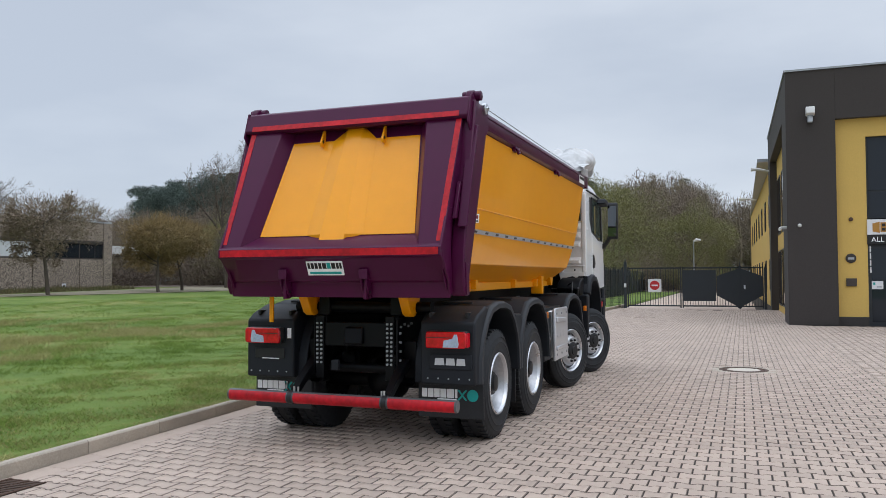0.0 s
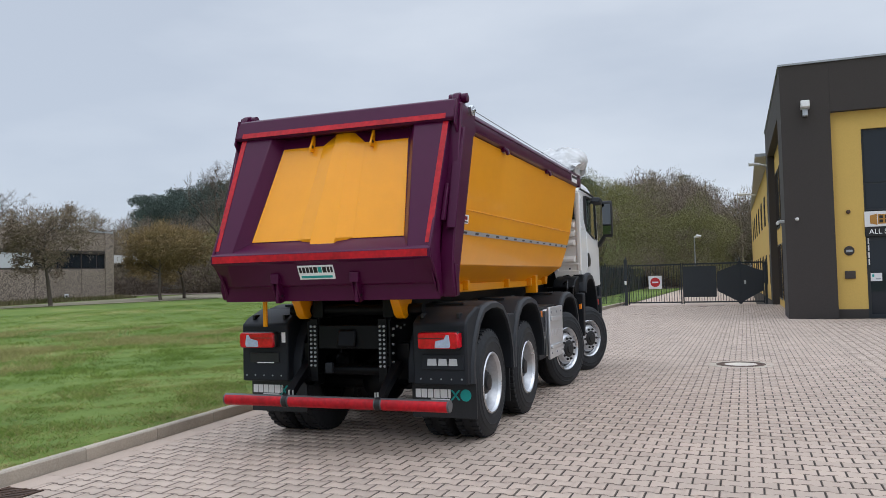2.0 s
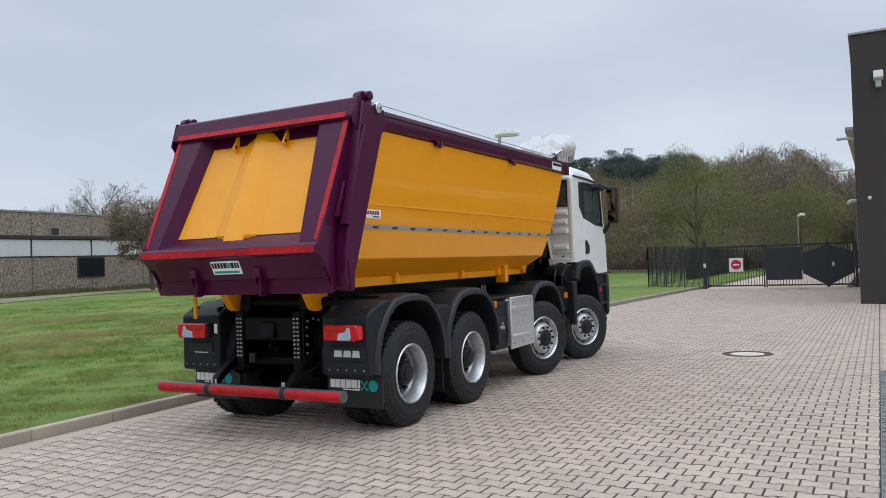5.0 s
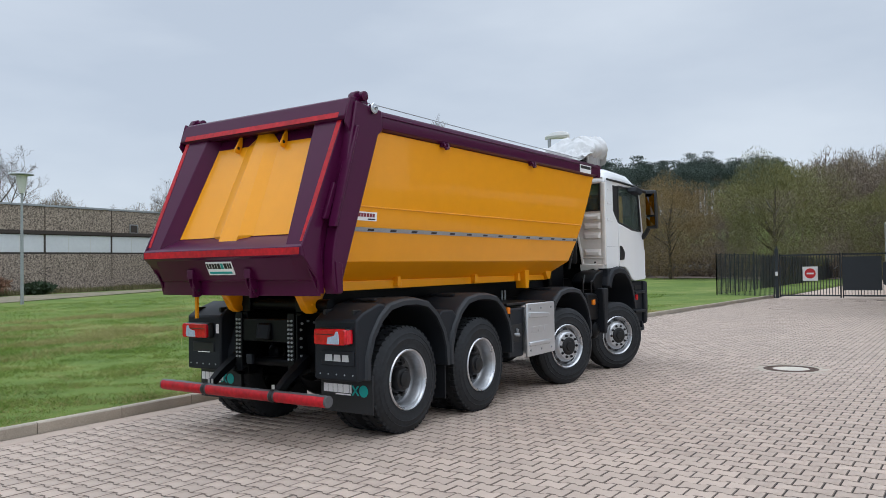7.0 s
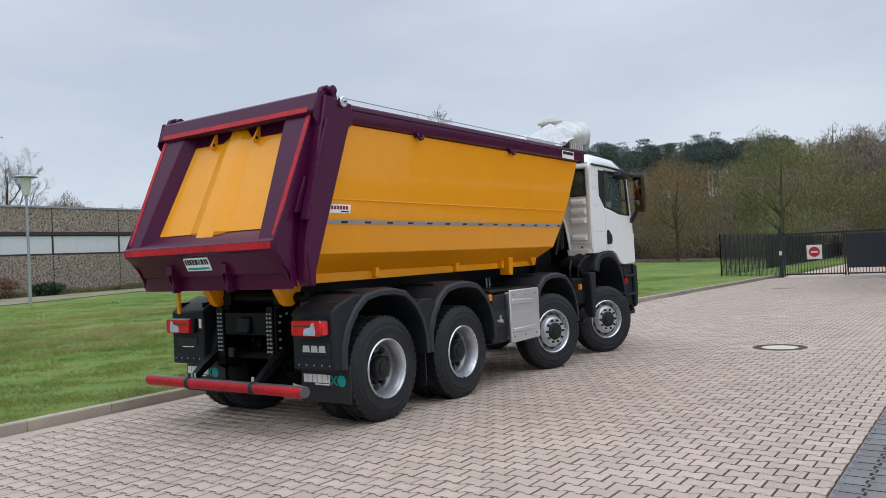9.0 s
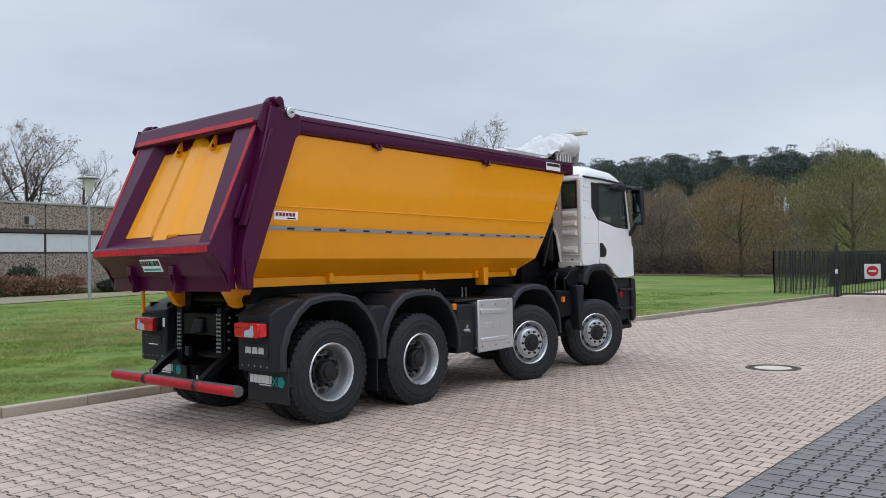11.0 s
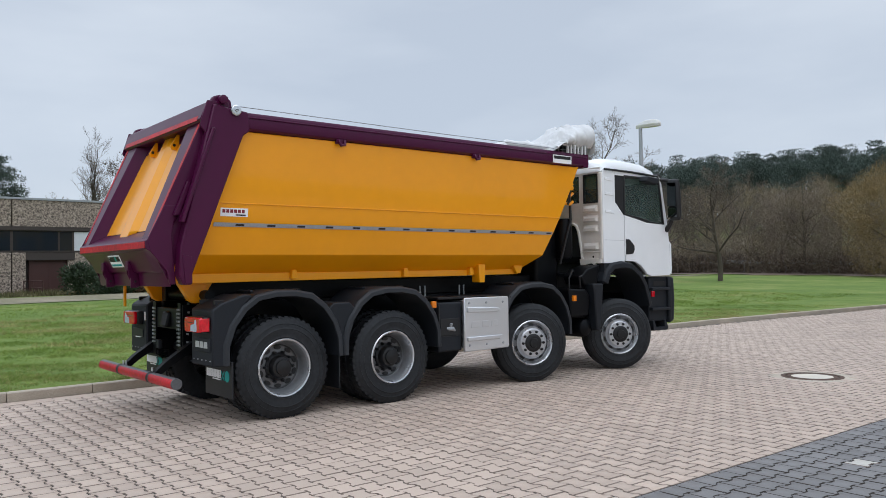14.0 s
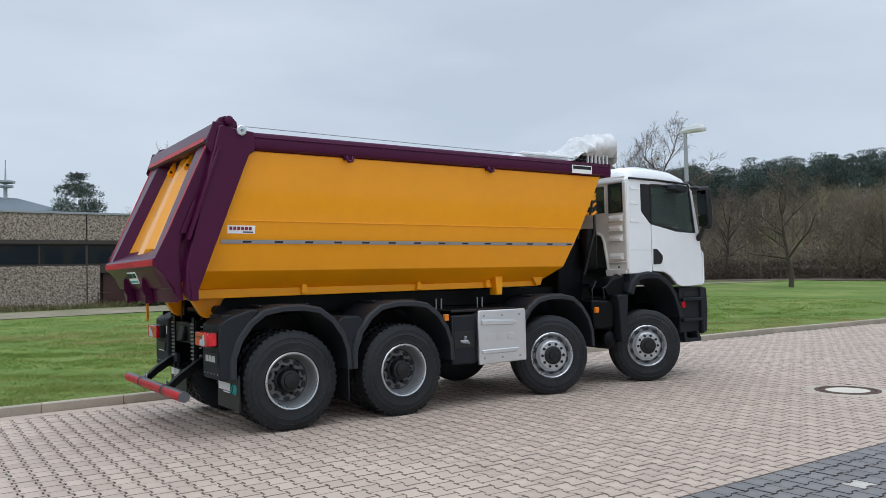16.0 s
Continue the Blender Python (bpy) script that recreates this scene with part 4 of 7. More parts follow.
# folded sheet latch on the gate's side
for s in SIDE:
    part("gate_latch", prism(B(), [(-1.16, 2.10), (-1.10, 2.10), (-0.985, 2.42), (-1.02, 2.44)], "y", 1.165 * s, 1.20 * s), M_PUR, tg, bevel=0.006)
part("pull_strap", box(B(), -1.02, -0.995, 0.80, 0.84, 1.16, 1.46), M_YEL, truck, bevel=0.003)

# ---- side equipment ----
for s in SIDE:
    bx = part("side_locker", box(B(), 2.12, 2.50, min(0.62 * s, 1.19 * s), max(0.62 * s, 1.19 * s), 0.52, 1.13), M_PLAS, truck, "dark grey battery locker", bevel=0.02)
    part("locker_recess", box(B(), 2.15, 2.46, min(1.188 * s, 1.196 * s), max(1.188 * s, 1.196 * s), 0.72, 0.93), M_INK, bx, bevel=0.004)
    part("drain_valve", tube(B(), [(2.25, 1.19 * s, 0.81), (2.29, 1.205 * s, 0.80), (2.34, 1.205 * s, 0.80), (2.38, 1.195 * s, 0.775)], [0.014, 0.022, 0.024, 0.012], 10), M_GALV, bx)
    part("filler_cap", tube(B(), [(2.31, 1.20 * s, 0.83), (2.31, 1.21 * s, 0.87)], 0.018, 10), M_GALV, bx)
    part("locker_rail", tube(B(), [(2.105, 1.22 * s, 0.60), (2.105, 1.22 * s, 1.10)], 0.012, 6), M_INK, bx)
    part("locker_lid_seam", box(B(), 2.13, 2.48, min(1.1895 * s, 1.1945 * s), max(1.1895 * s, 1.1945 * s), 0.705, 0.712), M_INK, bx)
    # stamped aluminium cover
    bm = prism(B(), [(2.49, 0.50), (3.245, 0.51), (3.26, 0.53), (3.26, 1.16), (3.24, 1.18), (2.50, 1.18), (2.49, 1.16)], "y", 1.215 * s, 1.255 * s)
    cov = part("tank_cover", bm, M_ALU, truck, "silver stamped aluminium tank cover", bevel=0.014)
    part("tank", box(B(), 2.53, 3.22, min(0.62 * s, 1.215 * s), max(0.62 * s, 1.215 * s), 0.54, 1.15), M_ALU, truck, bevel=0.02)
    for z in (0.66, 1.035):
        bm = prism(B(), [(2.53, z - 0.028), (3.08, z - 0.028), (3.13, z + 0.026), (2.53, z + 0.026)] if z < 0.8 else [(2.53, z - 0.040), (3.02, z - 0.055), (3.10, z - 0.030), (3.06, z + 0.005), (2.53, z + 0.030)], "y", 1.25 * s, 1.276 * s)
        part("pressed_bead", bm, M_ALU, cov, bevel=0.010)
    for i in range(3):
        for z in (0.58, 1.11):
            part("cover_bolt", lathe(B(), [(0.016, 0.0), (0.014, 0.008), (0, 0.009)], 8, Matrix.Translation((2.57 + 0.29 * i, 1.255 * s, z)) @ (Matrix.Identity(4) if s > 0 else Matrix.Rotation(math.pi, 4, "Z"))), M_GALV, cov)
    for x0, x1 in ((2.60, 2.75), (2.78, 2.91), (2.94, 3.06)):
        part("pressed_badge", prism(B(), [(x0, 0.80), (x1, 0.80), (x1 - 0.015, 0.88), (x0 + 0.015, 0.88)], "y", 1.254 * s, 1.259 * s), M_ALU, cov, bevel=0.003)
    part("catwalk", box(B(), 2.14, 3.18, min(0.50 * s, 1.16 * s), max(0.50 * s, 1.16 * s), 1.165, 1.195), M_DARKM, truck, "dark chequer-plate catwalk", bevel=0.006)
    for xx in (2.28, 2.36, 2.95, 3.03):
        part("catwalk_bolt", tube(B(), [(xx, 0.60 * s, 1.19), (xx, 0.60 * s, 1.33)], 0.012, 6), M_GALV, truck)
    for xx, zz in ((2.0, 1.11), (4.55, 1.10)):
        part("marker_lamp", box(B(), xx - 0.035, xx + 0.03, min(1.235 * s, 1.275 * s), max(1.235 * s, 1.275 * s), zz - 0.035, zz + 0.045), M_AMB, truck, "amber side marker", bevel=0.006)
    # air vessel and intake bracket ahead of the second axle
    part("air_vessel", lathe(B(), [(0.0, -0.42), (0.07, -0.40), (0.105, -0.34), (0.115, -0.28), (0.115, -0.06), (0.10, -0.02), (0.06, 0.01), (0.0, 0.02)], 24, Matrix.Translation((4.96, 1.12 * s, 0.66)) @ (Matrix.Identity(4) if s > 0 else Matrix.Rotation(math.pi, 4, "Z")) @ Matrix.Diagonal((1.2, 1.0, 1.2, 1.0))), M_BLK, truck, "black air vessel")
    part("valve_block", prism(B(), [(4.62, 0.82), (5.02, 0.82), (5.05, 1.12), (4.98, 1.22), (4.60, 1.24)], "y", 0.60 * s, 1.12 * s), M_BLK, truck, bevel=0.03)
    part("intake_duct", prism(B(), [(5.10, 0.62), (5.19, 0.60), (5.26, 1.22), (5.26, 1.30), (5.02, 1.30), (5.06, 1.20)], "y", 1.02 * s, 1.20 * s), M_PLAS, truck, "dark plastic wheel shield", bevel=0.02)
    part("cab_mount", prism(B(), [(4.95, 1.28), (5.24, 1.28), (5.30, 1.58), (5.02, 1.52), (4.88, 1.40)], "y", 0.72 * s, 1.10 * s), M_BLK, truck, bevel=0.02)
    part("grab_handle", tube(B(), [(4.90, 1.06 * s, 1.24), (4.86, 1.08 * s, 1.40), (4.97, 1.08 * s, 1.44), (5.02, 1.06 * s, 1.36)], 0.016, 8), M_DARKM, truck)
    part("air_hose", tube(B(), [(4.72, 1.0 * s, 1.22), (4.70, 1.02 * s, 1.38), (4.80, 1.0 * s, 1.50), (4.95, 0.9 * s, 1.46)], 0.014, 6), M_INK, truck)

# ---- cab ----
CX, CW = 5.36, 1.135          # rear wall, half width
for s in SIDE:
    # side skin with a window opening: built as pieces round the opening
    sk = part("cab_side", prism(B(), [(CX, 1.60), (CX, 3.0), (5.655, 2.995), (5.655, 2.53), (5.86, 2.335), (5.86, 1.60)], "y", (CW - 0.05) * s, CW * s), M_WHITE, truck, "white cab side panel", bevel=0.008)
    dr = part("cab_door", prism(B(), [(5.876, 2.335), (6.22, 2.275), (6.43, 2.235), (6.86, 2.215), (6.985, 2.20), (7.03, 1.80), (7.03, 1.40), (6.55, 1.385), (6.42, 1.42), (6.27, 1.55), (6.12, 1.62), (5.876, 1.63)][::-1], "y", (CW - 0.05) * s, (CW + 0.004) * s), M_WHITE, truck, "white cab door", bevel=0.008)
    part("front_pillar", prism(B(), [(6.765, 2.99), (6.83, 2.95), (6.99, 2.20), (6.90, 2.21)], "y", (CW - 0.06) * s, CW * s), M_WHITE, truck, bevel=0.008)
    part("roof_side", prism(B(), [(5.655, 2.94), (5.655, 3.0), (6.79, 2.99), (6.80, 2.94)], "y", (CW - 0.05) * s, (CW - 0.003) * s), M_WHITE, truck, bevel=0.004)
    part("window_frame", tube(B(), [(x, (CW - 0.018) * s, z) for x, z in ((5.88, 2.92), (5.88, 2.35), (6.30, 2.29), (6.53, 2.24), (6.88, 2.225), (6.77, 2.935), (5.88, 2.935))], 0.026, 6), M_INK, dr)
    gl = part("door_window", prism(B(), [(5.88, 2.925), (5.88, 2.36), (6.32, 2.295), (6.53, 2.245), (6.865, 2.235), (6.76, 2.925)], "y", (CW - 0.024) * s, (CW - 0.016) * s), M_GLASS, dr, "tinted door window")
    part("black_quarter", prism(B(), [(5.668, 2.945), (5.668, 2.54), (5.87, 2.35), (5.87, 2.945)], "y", (CW - 0.03) * s, (CW - 0.006) * s), M_INK, sk, bevel=0.004)
    part("door_handle", prism(B(), [(5.885, 1.73), (5.89, 1.965), (5.97, 1.965), (6.085, 1.87), (6.09, 1.80), (6.05, 1.74)], "y", (CW + 0.002) * s, (CW + 0.020) * s), M_INK, dr, "black recessed door handle", bevel=0.008)
    for z in (2.36, 2.63, 2.85):
        part("side_bead", prism(B(), [(5.41, z), (5.61, z - 0.01), (5.57, z + 0.035), (5.41, z + 0.045)], "y", (CW - 0.002) * s, (CW + 0.009) * s), M_WHITE, sk, bevel=0.01)
    part("panel_seam", box(B(), 5.385, 5.86, min((CW - 0.001) * s, (CW + 0.002) * s), max((CW - 0.001) * s, (CW + 0.002) * s), 1.945, 1.95), M_GALV, sk)
    part("drip_rail", tube(B(), [(5.40, (CW + 0.008) * s, 3.015), (6.0, (CW + 0.010) * s, 3.010), (6.72, (CW + 0.006) * s, 2.985), (6.84, (CW - 0.02) * s, 2.90)], 0.017, 6), M_INK, truck)
    # wing and step unit
    wing = [(5.28, 1.33), (5.36, 1.50), (5.50, 1.60), (5.75, 1.63), (5.98, 1.60), (6.20, 1.47), (6.35, 1.28), (6.44, 1.05), (6.47, 0.94)]
    bm = B()
    rings = []
    for i, p in enumerate(wing):
        a, b = Vector(wing[max(i - 1, 0)]), Vector(wing[min(i + 1, len(wing) - 1)])
        d = (b - a).normalized()
        q = Vector(p) + Vector((d.y, -d.x)) * 0.10
        rings.append([(p[0], 0.72 * s, p[1]), (p[0], 1.16 * s, p[1]), (p[0] - (p[0] - q.x) * 0.25, 1.20 * s, p[1] - (p[1] - q.y) * 0.25), (q.x, 1.205 * s, q.y), (q.x, 1.12 * s, q.y), (q.x, 0.72 * s, q.y)])
    part("front_wing", loft(bm, rings), M_PLAS, truck, "dark grey plastic front wing", bevel=0.010)
    part("wing_fairing", prism(B(), [(5.30, 1.30), (5.36, 1.52), (5.36, 1.598), (5.86, 1.598), (5.70, 1.56), (5.50, 1.52), (5.38, 1.42), (5.33, 1.28)], "y", 1.0 * s, 1.15 * s), M_PLAS, truck, bevel=0.01)
    st = part("step_unit", prism(B(), [(6.50, 0.66), (6.98, 0.66), (7.02, 1.37), (6.52, 1.37)], "y", 0.70 * s, 1.09 * s), M_PLAS, truck, "dark grey step unit", bevel=0.02)
    for z in (0.84, 1.16):
        part("tread", box(B(), 6.52, 6.98, min(1.06 * s, 1.16 * s), max(1.06 * s, 1.16 * s), z, z + 0.045), M_PLAS, st, bevel=0.008)
    part("low_step", prism(B(), [(6.56, 0.52), (6.93, 0.52), (6.95, 0.56), (6.88, 0.68), (6.84, 0.68), (6.86, 0.57), (6.62, 0.57), (6.58, 0.68), (6.54, 0.68)], "y", 0.80 * s, 1.14 * s), M_PLAS, st, bevel=0.006)
    part("wing_marker", box(B(), 6.455, 6.52, min(1.165 * s, 1.20 * s), max(1.165 * s, 1.20 * s), 1.06, 1.15), M_LENS, truck, "orange-red side marker", bevel=0.006)
    part("air_slot", box(B(), 6.62, 6.95, min(1.085 * s, 1.097 * s), max(1.085 * s, 1.097 * s), 1.23, 1.30), M_INK, st)
    # mirrors
    mir = part("mirror_housing", prism(B(), [(6.86, 2.34), (6.89, 2.27), (6.94, 2.27), (6.97, 2.36), (6.965, 2.60), (6.945, 2.84), (6.91, 2.93), (6.86, 2.94), (6.835, 2.88), (6.845, 2.60)], "y", 1.25 * s, 1.435 * s), M_INK, truck, "black wing mirror housing", bevel=0.03)
    for z0, z1, x in ((2.50, 2.87, 6.828), (2.32, 2.475, 6.845)):
        part("mirror_pane", loft(B(), [[(x + d - 0.016, 1.262 * s, z0), (x + d + 0.004, 1.412 * s, z0), (x + d - 0.010, 1.412 * s, z1), (x + d - 0.026, 1.262 * s, z1)] for d in (0.0, 0.03)]), M_MIRROR, mir, "mirror glass")
    part("mirror_arm", tube(B(), [(6.80, 1.08 * s, 2.92), (6.86, 1.18 * s, 2.93), (6.91, 1.29 * s, 2.90)], 0.034, 8), M_INK, mir)
    part("mirror_arm", tube(B(), [(6.96, 1.08 * s, 2.13), (6.95, 1.15 * s, 2.14), (6.94, 1.21 * s, 2.20), (6.92, 1.29 * s, 2.32)], [0.055, 0.05, 0.04, 0.035], 8), M_INK, mir)
    part("kerb_mirror", prism(B(), [(6.19, 2.86), (6.46, 2.82), (6.54, 2.86), (6.52, 2.93), (6.24, 2.95)], "y", 1.16 * s, 1.32 * s), M_PLAS, truck, "black kerb-view mirror", bevel=0.02)
    part("corner_trim", tube(B(), [(7.05, 1.12 * s, 1.42), (7.09, 1.10 * s, 1.50), (7.085, 1.10 * s, 1.90), (7.05, 1.10 * s, 1.93)], 0.022, 8), M_WHITE, truck)
# rear wall in cream primer, with windows and pressed ribs
WIN = [(-1.02, -0.77), (0.77, 1.02)]
rw = part("cab_rear_wall", B(), M_PRIM, truck, "cream primed rear wall with pressed ribs")
bm = B()
for y0, y1 in ((-CW + 0.05, -1.03), (-0.76, -0.66), (0.66, 0.76), (1.03, CW - 0.05)):
    box(bm, CX, CX + 0.04, y0, y1, 2.53, 2.94)
box(bm, CX, CX + 0.04, -CW + 0.05, CW - 0.05, 2.24, 2.53)
box(bm, CX, CX + 0.04, -CW + 0.05, CW - 0.05, 2.94, 3.05)
for s in SIDE:
    prism(bm, [(1.085 * s, 1.66), (1.085 * s, 2.24), (0.50 * s, 2.24), (0.60 * s, 2.20), (0.645 * s, 2.10), (0.70 * s, 1.80), (0.72 * s, 1.66)], "x", CX, CX + 0.04)
bmesh.ops.recalc_face_normals(bm, faces=bm.faces)
bm.to_mesh(rw.data)
bm.free()
part("middle_window", box(B(), CX + 0.014, CX + 0.022, -0.67, 0.67, 2.52, 2.95), M_GLASS, rw, "dark rear window")
part("tunnel_wall", box(B(), CX + 0.30, CX + 0.34, -0.75, 0.75, 1.40, 2.26), M_INK, truck)
for s in SIDE:
    part("tunnel_lip", tube(B(), [(CX - 0.012, 0.50 * s, 2.225), (CX - 0.012, 0.60 * s, 2.185), (CX - 0.012, 0.645 * s, 2.09), (CX - 0.012, 0.70 * s, 1.80), (CX - 0.012, 0.72 * s, 1.66)], 0.022, 8), M_PRIM, rw)
    part("corner_pillar", prism(B(), [(CX - 0.02, 1.66), (CX - 0.02, 2.96), (CX + 0.03, 3.0), (CX + 0.03, 1.66)], "y", 1.055 * s, 1.125 * s), M_PRIM, rw, bevel=0.015)
    part("shoulder_seam", box(B(), CX - 0.026, CX + 0.01, min(0.69 * s, 1.10 * s), max(0.69 * s, 1.10 * s), 1.762, 1.782), M_PRIM, rw, bevel=0.006)
    part("wall_hole", lathe(B(), [(0.0, 0.0), (0.016, 0.0), (0.016, 0.004), (0.0, 0.004)], 12, Matrix.Translation((CX - 0.002, 0.93 * s, 1.70)) @ Matrix.Rotation(radians(90), 4, "Z")), M_INK, rw)
for y0, y1 in WIN:
    part("rear_window", box(B(), CX + 0.012, CX + 0.02, y0 - 0.012, y1 + 0.012, 2.525, 2.945), M_GLASS, rw, "dark rear window")
    bm = B()
    for a, b, c, d in ((y0 - 0.02, y1 + 0.02, 2.515, 2.54), (y0 - 0.02, y1 + 0.02, 2.93, 2.955), (y0 - 0.02, y0 + 0.005, 2.54, 2.93), (y1 - 0.005, y1 + 0.02, 2.54, 2.93)):
        box(bm, CX - 0.012, CX + 0.005, a, b, c, d)
    part("window_seal", bm, M_INK, rw, bevel=0.004)
for s in SIDE:
    for z in (1.86, 2.13, 2.28, 2.43):
        part("wall_rib", loft(B(), [[(CX, y * s, z0) for y, z0 in ((0.735, z - 0.055), (1.045, z - 0.055), (1.045, z + 0.055), (0.735, z + 0.055))], [(CX - 0.04, y * s, z0) for y, z0 in ((0.765, z - 0.045), (1.015, z - 0.045), (1.005, z + 0.005), (0.785, z + 0.005))]]), M_PRIM, rw, bevel=0.008)
    part("wall_flange", prism(B(), [(0.73 * s, 1.67), (1.09 * s, 1.67), (1.09 * s, 1.60), (0.99 * s, 1.60), (0.96 * s, 1.565), (0.90 * s, 1.60), (0.80 * s, 1.585), (0.775 * s, 1.48), (0.70 * s, 1.47), (0.685 * s, 1.55), (0.66 * s, 1.67)], "x", CX - 0.02, CX + 0.03), M_PRIM, rw, bevel=0.006)
part("rear_grille", box(B(), 5.05, 5.24, -0.35, 0.30, 2.40, 2.75), M_INK, truck, bevel=0.02)
# roof with rounded edge
bm = B()
rings = []
for x, zt, inset in ((CX - 0.01, 3.02, 0.02), (CX + 0.05, 3.145, 0.03), (CX + 0.16, 3.215, 0.03), (5.85, 3.245, 0.02), (6.40, 3.215, 0.02), (6.70, 3.125, 0.04), (6.86, 2.97, 0.08)):
    w = CW - inset
    zb = 2.965 if x < 6.6 else 2.965 - (x - 6.6) * 0.2
    h = max(0.02, zt - zb)
    rings.append([(x, -w, zb), (x, -w, zb + h * 0.35), (x, -w + 0.06, zb + h * 0.75), (x, -w + 0.22, zb + h * 0.96), (x, 0, zb + h), (x, w - 0.22, zb + h * 0.96), (x, w - 0.06, zb + h * 0.75), (x, w, zb + h * 0.35), (x, w, zb)])
part("cab_roof", loft(bm, rings), M_WHITE, truck, "white cab roof", bevel=0.01, sharp=50)
part("windscreen", loft(B(), [[(6.845, -1.04, 2.93), (6.845, 1.04, 2.93), (7.005, 1.07, 2.10), (7.005, -1.07, 2.10)], [(6.855, -1.04, 2.93), (6.855, 1.04, 2.93), (7.015, 1.07, 2.10), (7.015, -1.07, 2.10)]]), M_GLASS, truck, "tinted windscreen")
part("sun_visor", prism(B(), [(6.83, 2.98), (7.10, 2.86), (7.12, 2.88), (6.90, 3.06)], "y", -1.05, 1.05), M_INK, truck, "dark sun visor", bevel=0.01)
part("cab_front", prism(B(), [(7.0, 1.40), (7.06, 1.40), (7.06, 1.9), (7.02, 2.12), (6.99, 2.12)], "y", -1.10, 1.10), M_WHITE, truck, bevel=0.02)
part("cab_floor", box(B(), CX + 0.03, 6.99, -1.07, 1.07, 1.62, 1.70), M_BLK, truck)
part("front_bumper", prism(B(), [(6.98, 0.62), (7.10, 0.66), (7.13, 1.00), (7.11, 1.36), (6.98, 1.38)], "y", -1.15, 1.15), M_PLAS, truck, "dark grey front bumper", bevel=0.03)
for s in SIDE:
    part("seat", prism(B(), [(5.75, 1.72), (6.25, 1.72), (6.27, 2.05), (5.95, 2.06), (5.80, 2.75), (5.66, 2.75), (5.74, 2.02)], "y", 0.30 * s, 0.80 * s), M_SEAT, truck, "dark fabric cab seat", bevel=0.04)
part("dashboard", prism(B(), [(6.60, 1.72), (6.98, 1.72), (6.98, 2.15), (6.70, 2.20), (6.60, 2.10)], "y", -1.06, 1.06), M_SEAT, truck, bevel=0.03)
part("steering_wheel", lathe(B(), [(0.215, -0.016), (0.232, 0.0), (0.215, 0.016), (0.198, 0.0), (0.215, -0.016)], 28, Matrix.Translation((6.48, 0.55, 2.16)) @ Matrix.Rotation(radians(-60), 4, "X") @ Matrix.Rotation(radians(-40), 4, "Z")), M_INK, truck)

# folded sheet over the front of the body
tarp = thing("tarpaulin", "white crumpled tarpaulin folded on top of the tipper body", "tarpaulin", at=(0, -0.04, 0))
tarp.scale = (1, 0.967, 1)
bm = B()
nu, nw = 90, 44
grid = []
for i in range(nu):
    y = -1.23 + 2.36 * i / (nu - 1)
    row = []
    for j in range(nw):
        u = j / (nw - 1)
        fold = noise.noise((y * 2.6, u * 3.0, 0.3)) * 0.10 + noise.noise((y * 7.0, u * 6.0, 4.0)) * 0.05 + abs(noise.noise((y * 4.0 + u * 5, u * 16.0, 8.0))) * 0.06 + abs(noise.noise((y * 13.0, u * 9.0 + y * 3, 2.0))) * 0.05 - abs(noise.noise((y * 6.0 - u * 8, u * 24.0, 5.0))) * 0.035
        end = (1.0 - 0.12 * abs(y / 1.13) ** 6) * (1.0 - 0.72 * min(1.0, max(0.0, (y + 0.85) / 0.8)))
        rise = min(1.0, u / 0.62)
        drop = 1.0 - (max(0.0, u - 0.90) / 0.10) ** 2
        x = 4.16 + 0.80 * u + 0.02 * math.sin(y * 19) + (fold * 0.6 if u > 0.8 else 0)
        z = 3.17 + (0.45 * rise * rise * (3 - 2 * rise) * end - 0.05 * max(0.0, u - 0.62) + fold * min(1, u * 6)) * drop
        row.append(bm.verts.new((x, y, z)))
    grid.append(row)
for i in range(nu - 1):
    for j in range(nw - 1):
        bm.faces.new((grid[i][j], grid[i + 1][j], grid[i + 1][j + 1], grid[i][j + 1]))
# gathered ends that hang in upright pleats
for row, sg in ((grid[0], -1), (grid[-1], 1)):
    prev = row
    for k in range(1, 9):
        f = k / 8
        line = []
        for vt in row:
            x, y, z = vt.co
            pleat = 0.035 * math.sin(x * 31 + 2.0 * noise.noise((x * 5, 1, 3))) + 0.03 * noise.noise((x * 8, f * 2.5, 6))
            line.append(bm.verts.new((x + 0.03 * f * noise.noise((x * 4, f * 2, 2)), y + sg * (0.01 + 0.42 * f * (1 - f) + pleat * min(1.0, 3 * f)), z + (3.265 - z) * f)))
        for j in range(nw - 1):
            q = (prev[j], prev[j + 1], line[j + 1], line[j])
            bm.faces.new(q if sg < 0 else q[::-1])
        prev = line
part("folded_cloth", bm, M_TARP, tarp, sharp=50)
bm = B()
grid = []
for i in range(40):
    y = -1.13 + 2.26 * i / 39
    row = []
    for j in range(22):
        x = 3.15 + 1.25 * j / 21
        z = 3.20 + 0.055 * min(1, j / 4) + 0.05 * noise.noise((x * 4, y * 2.5, 1)) + 0.03 * noise.noise((x * 9, y * 8, 2)) - (0.11 if i in (0, 39) else 0)
        row.append(bm.verts.new((x, y, z)))
    grid.append(row)
for i in range(39):
    for j in range(21):
        bm.faces.new((grid[i][j], grid[i + 1][j], grid[i + 1][j + 1], grid[i][j + 1]))
part("loose_sheet", bm, M_TARP, tarp, sharp=60)
bm = B()
grid = []
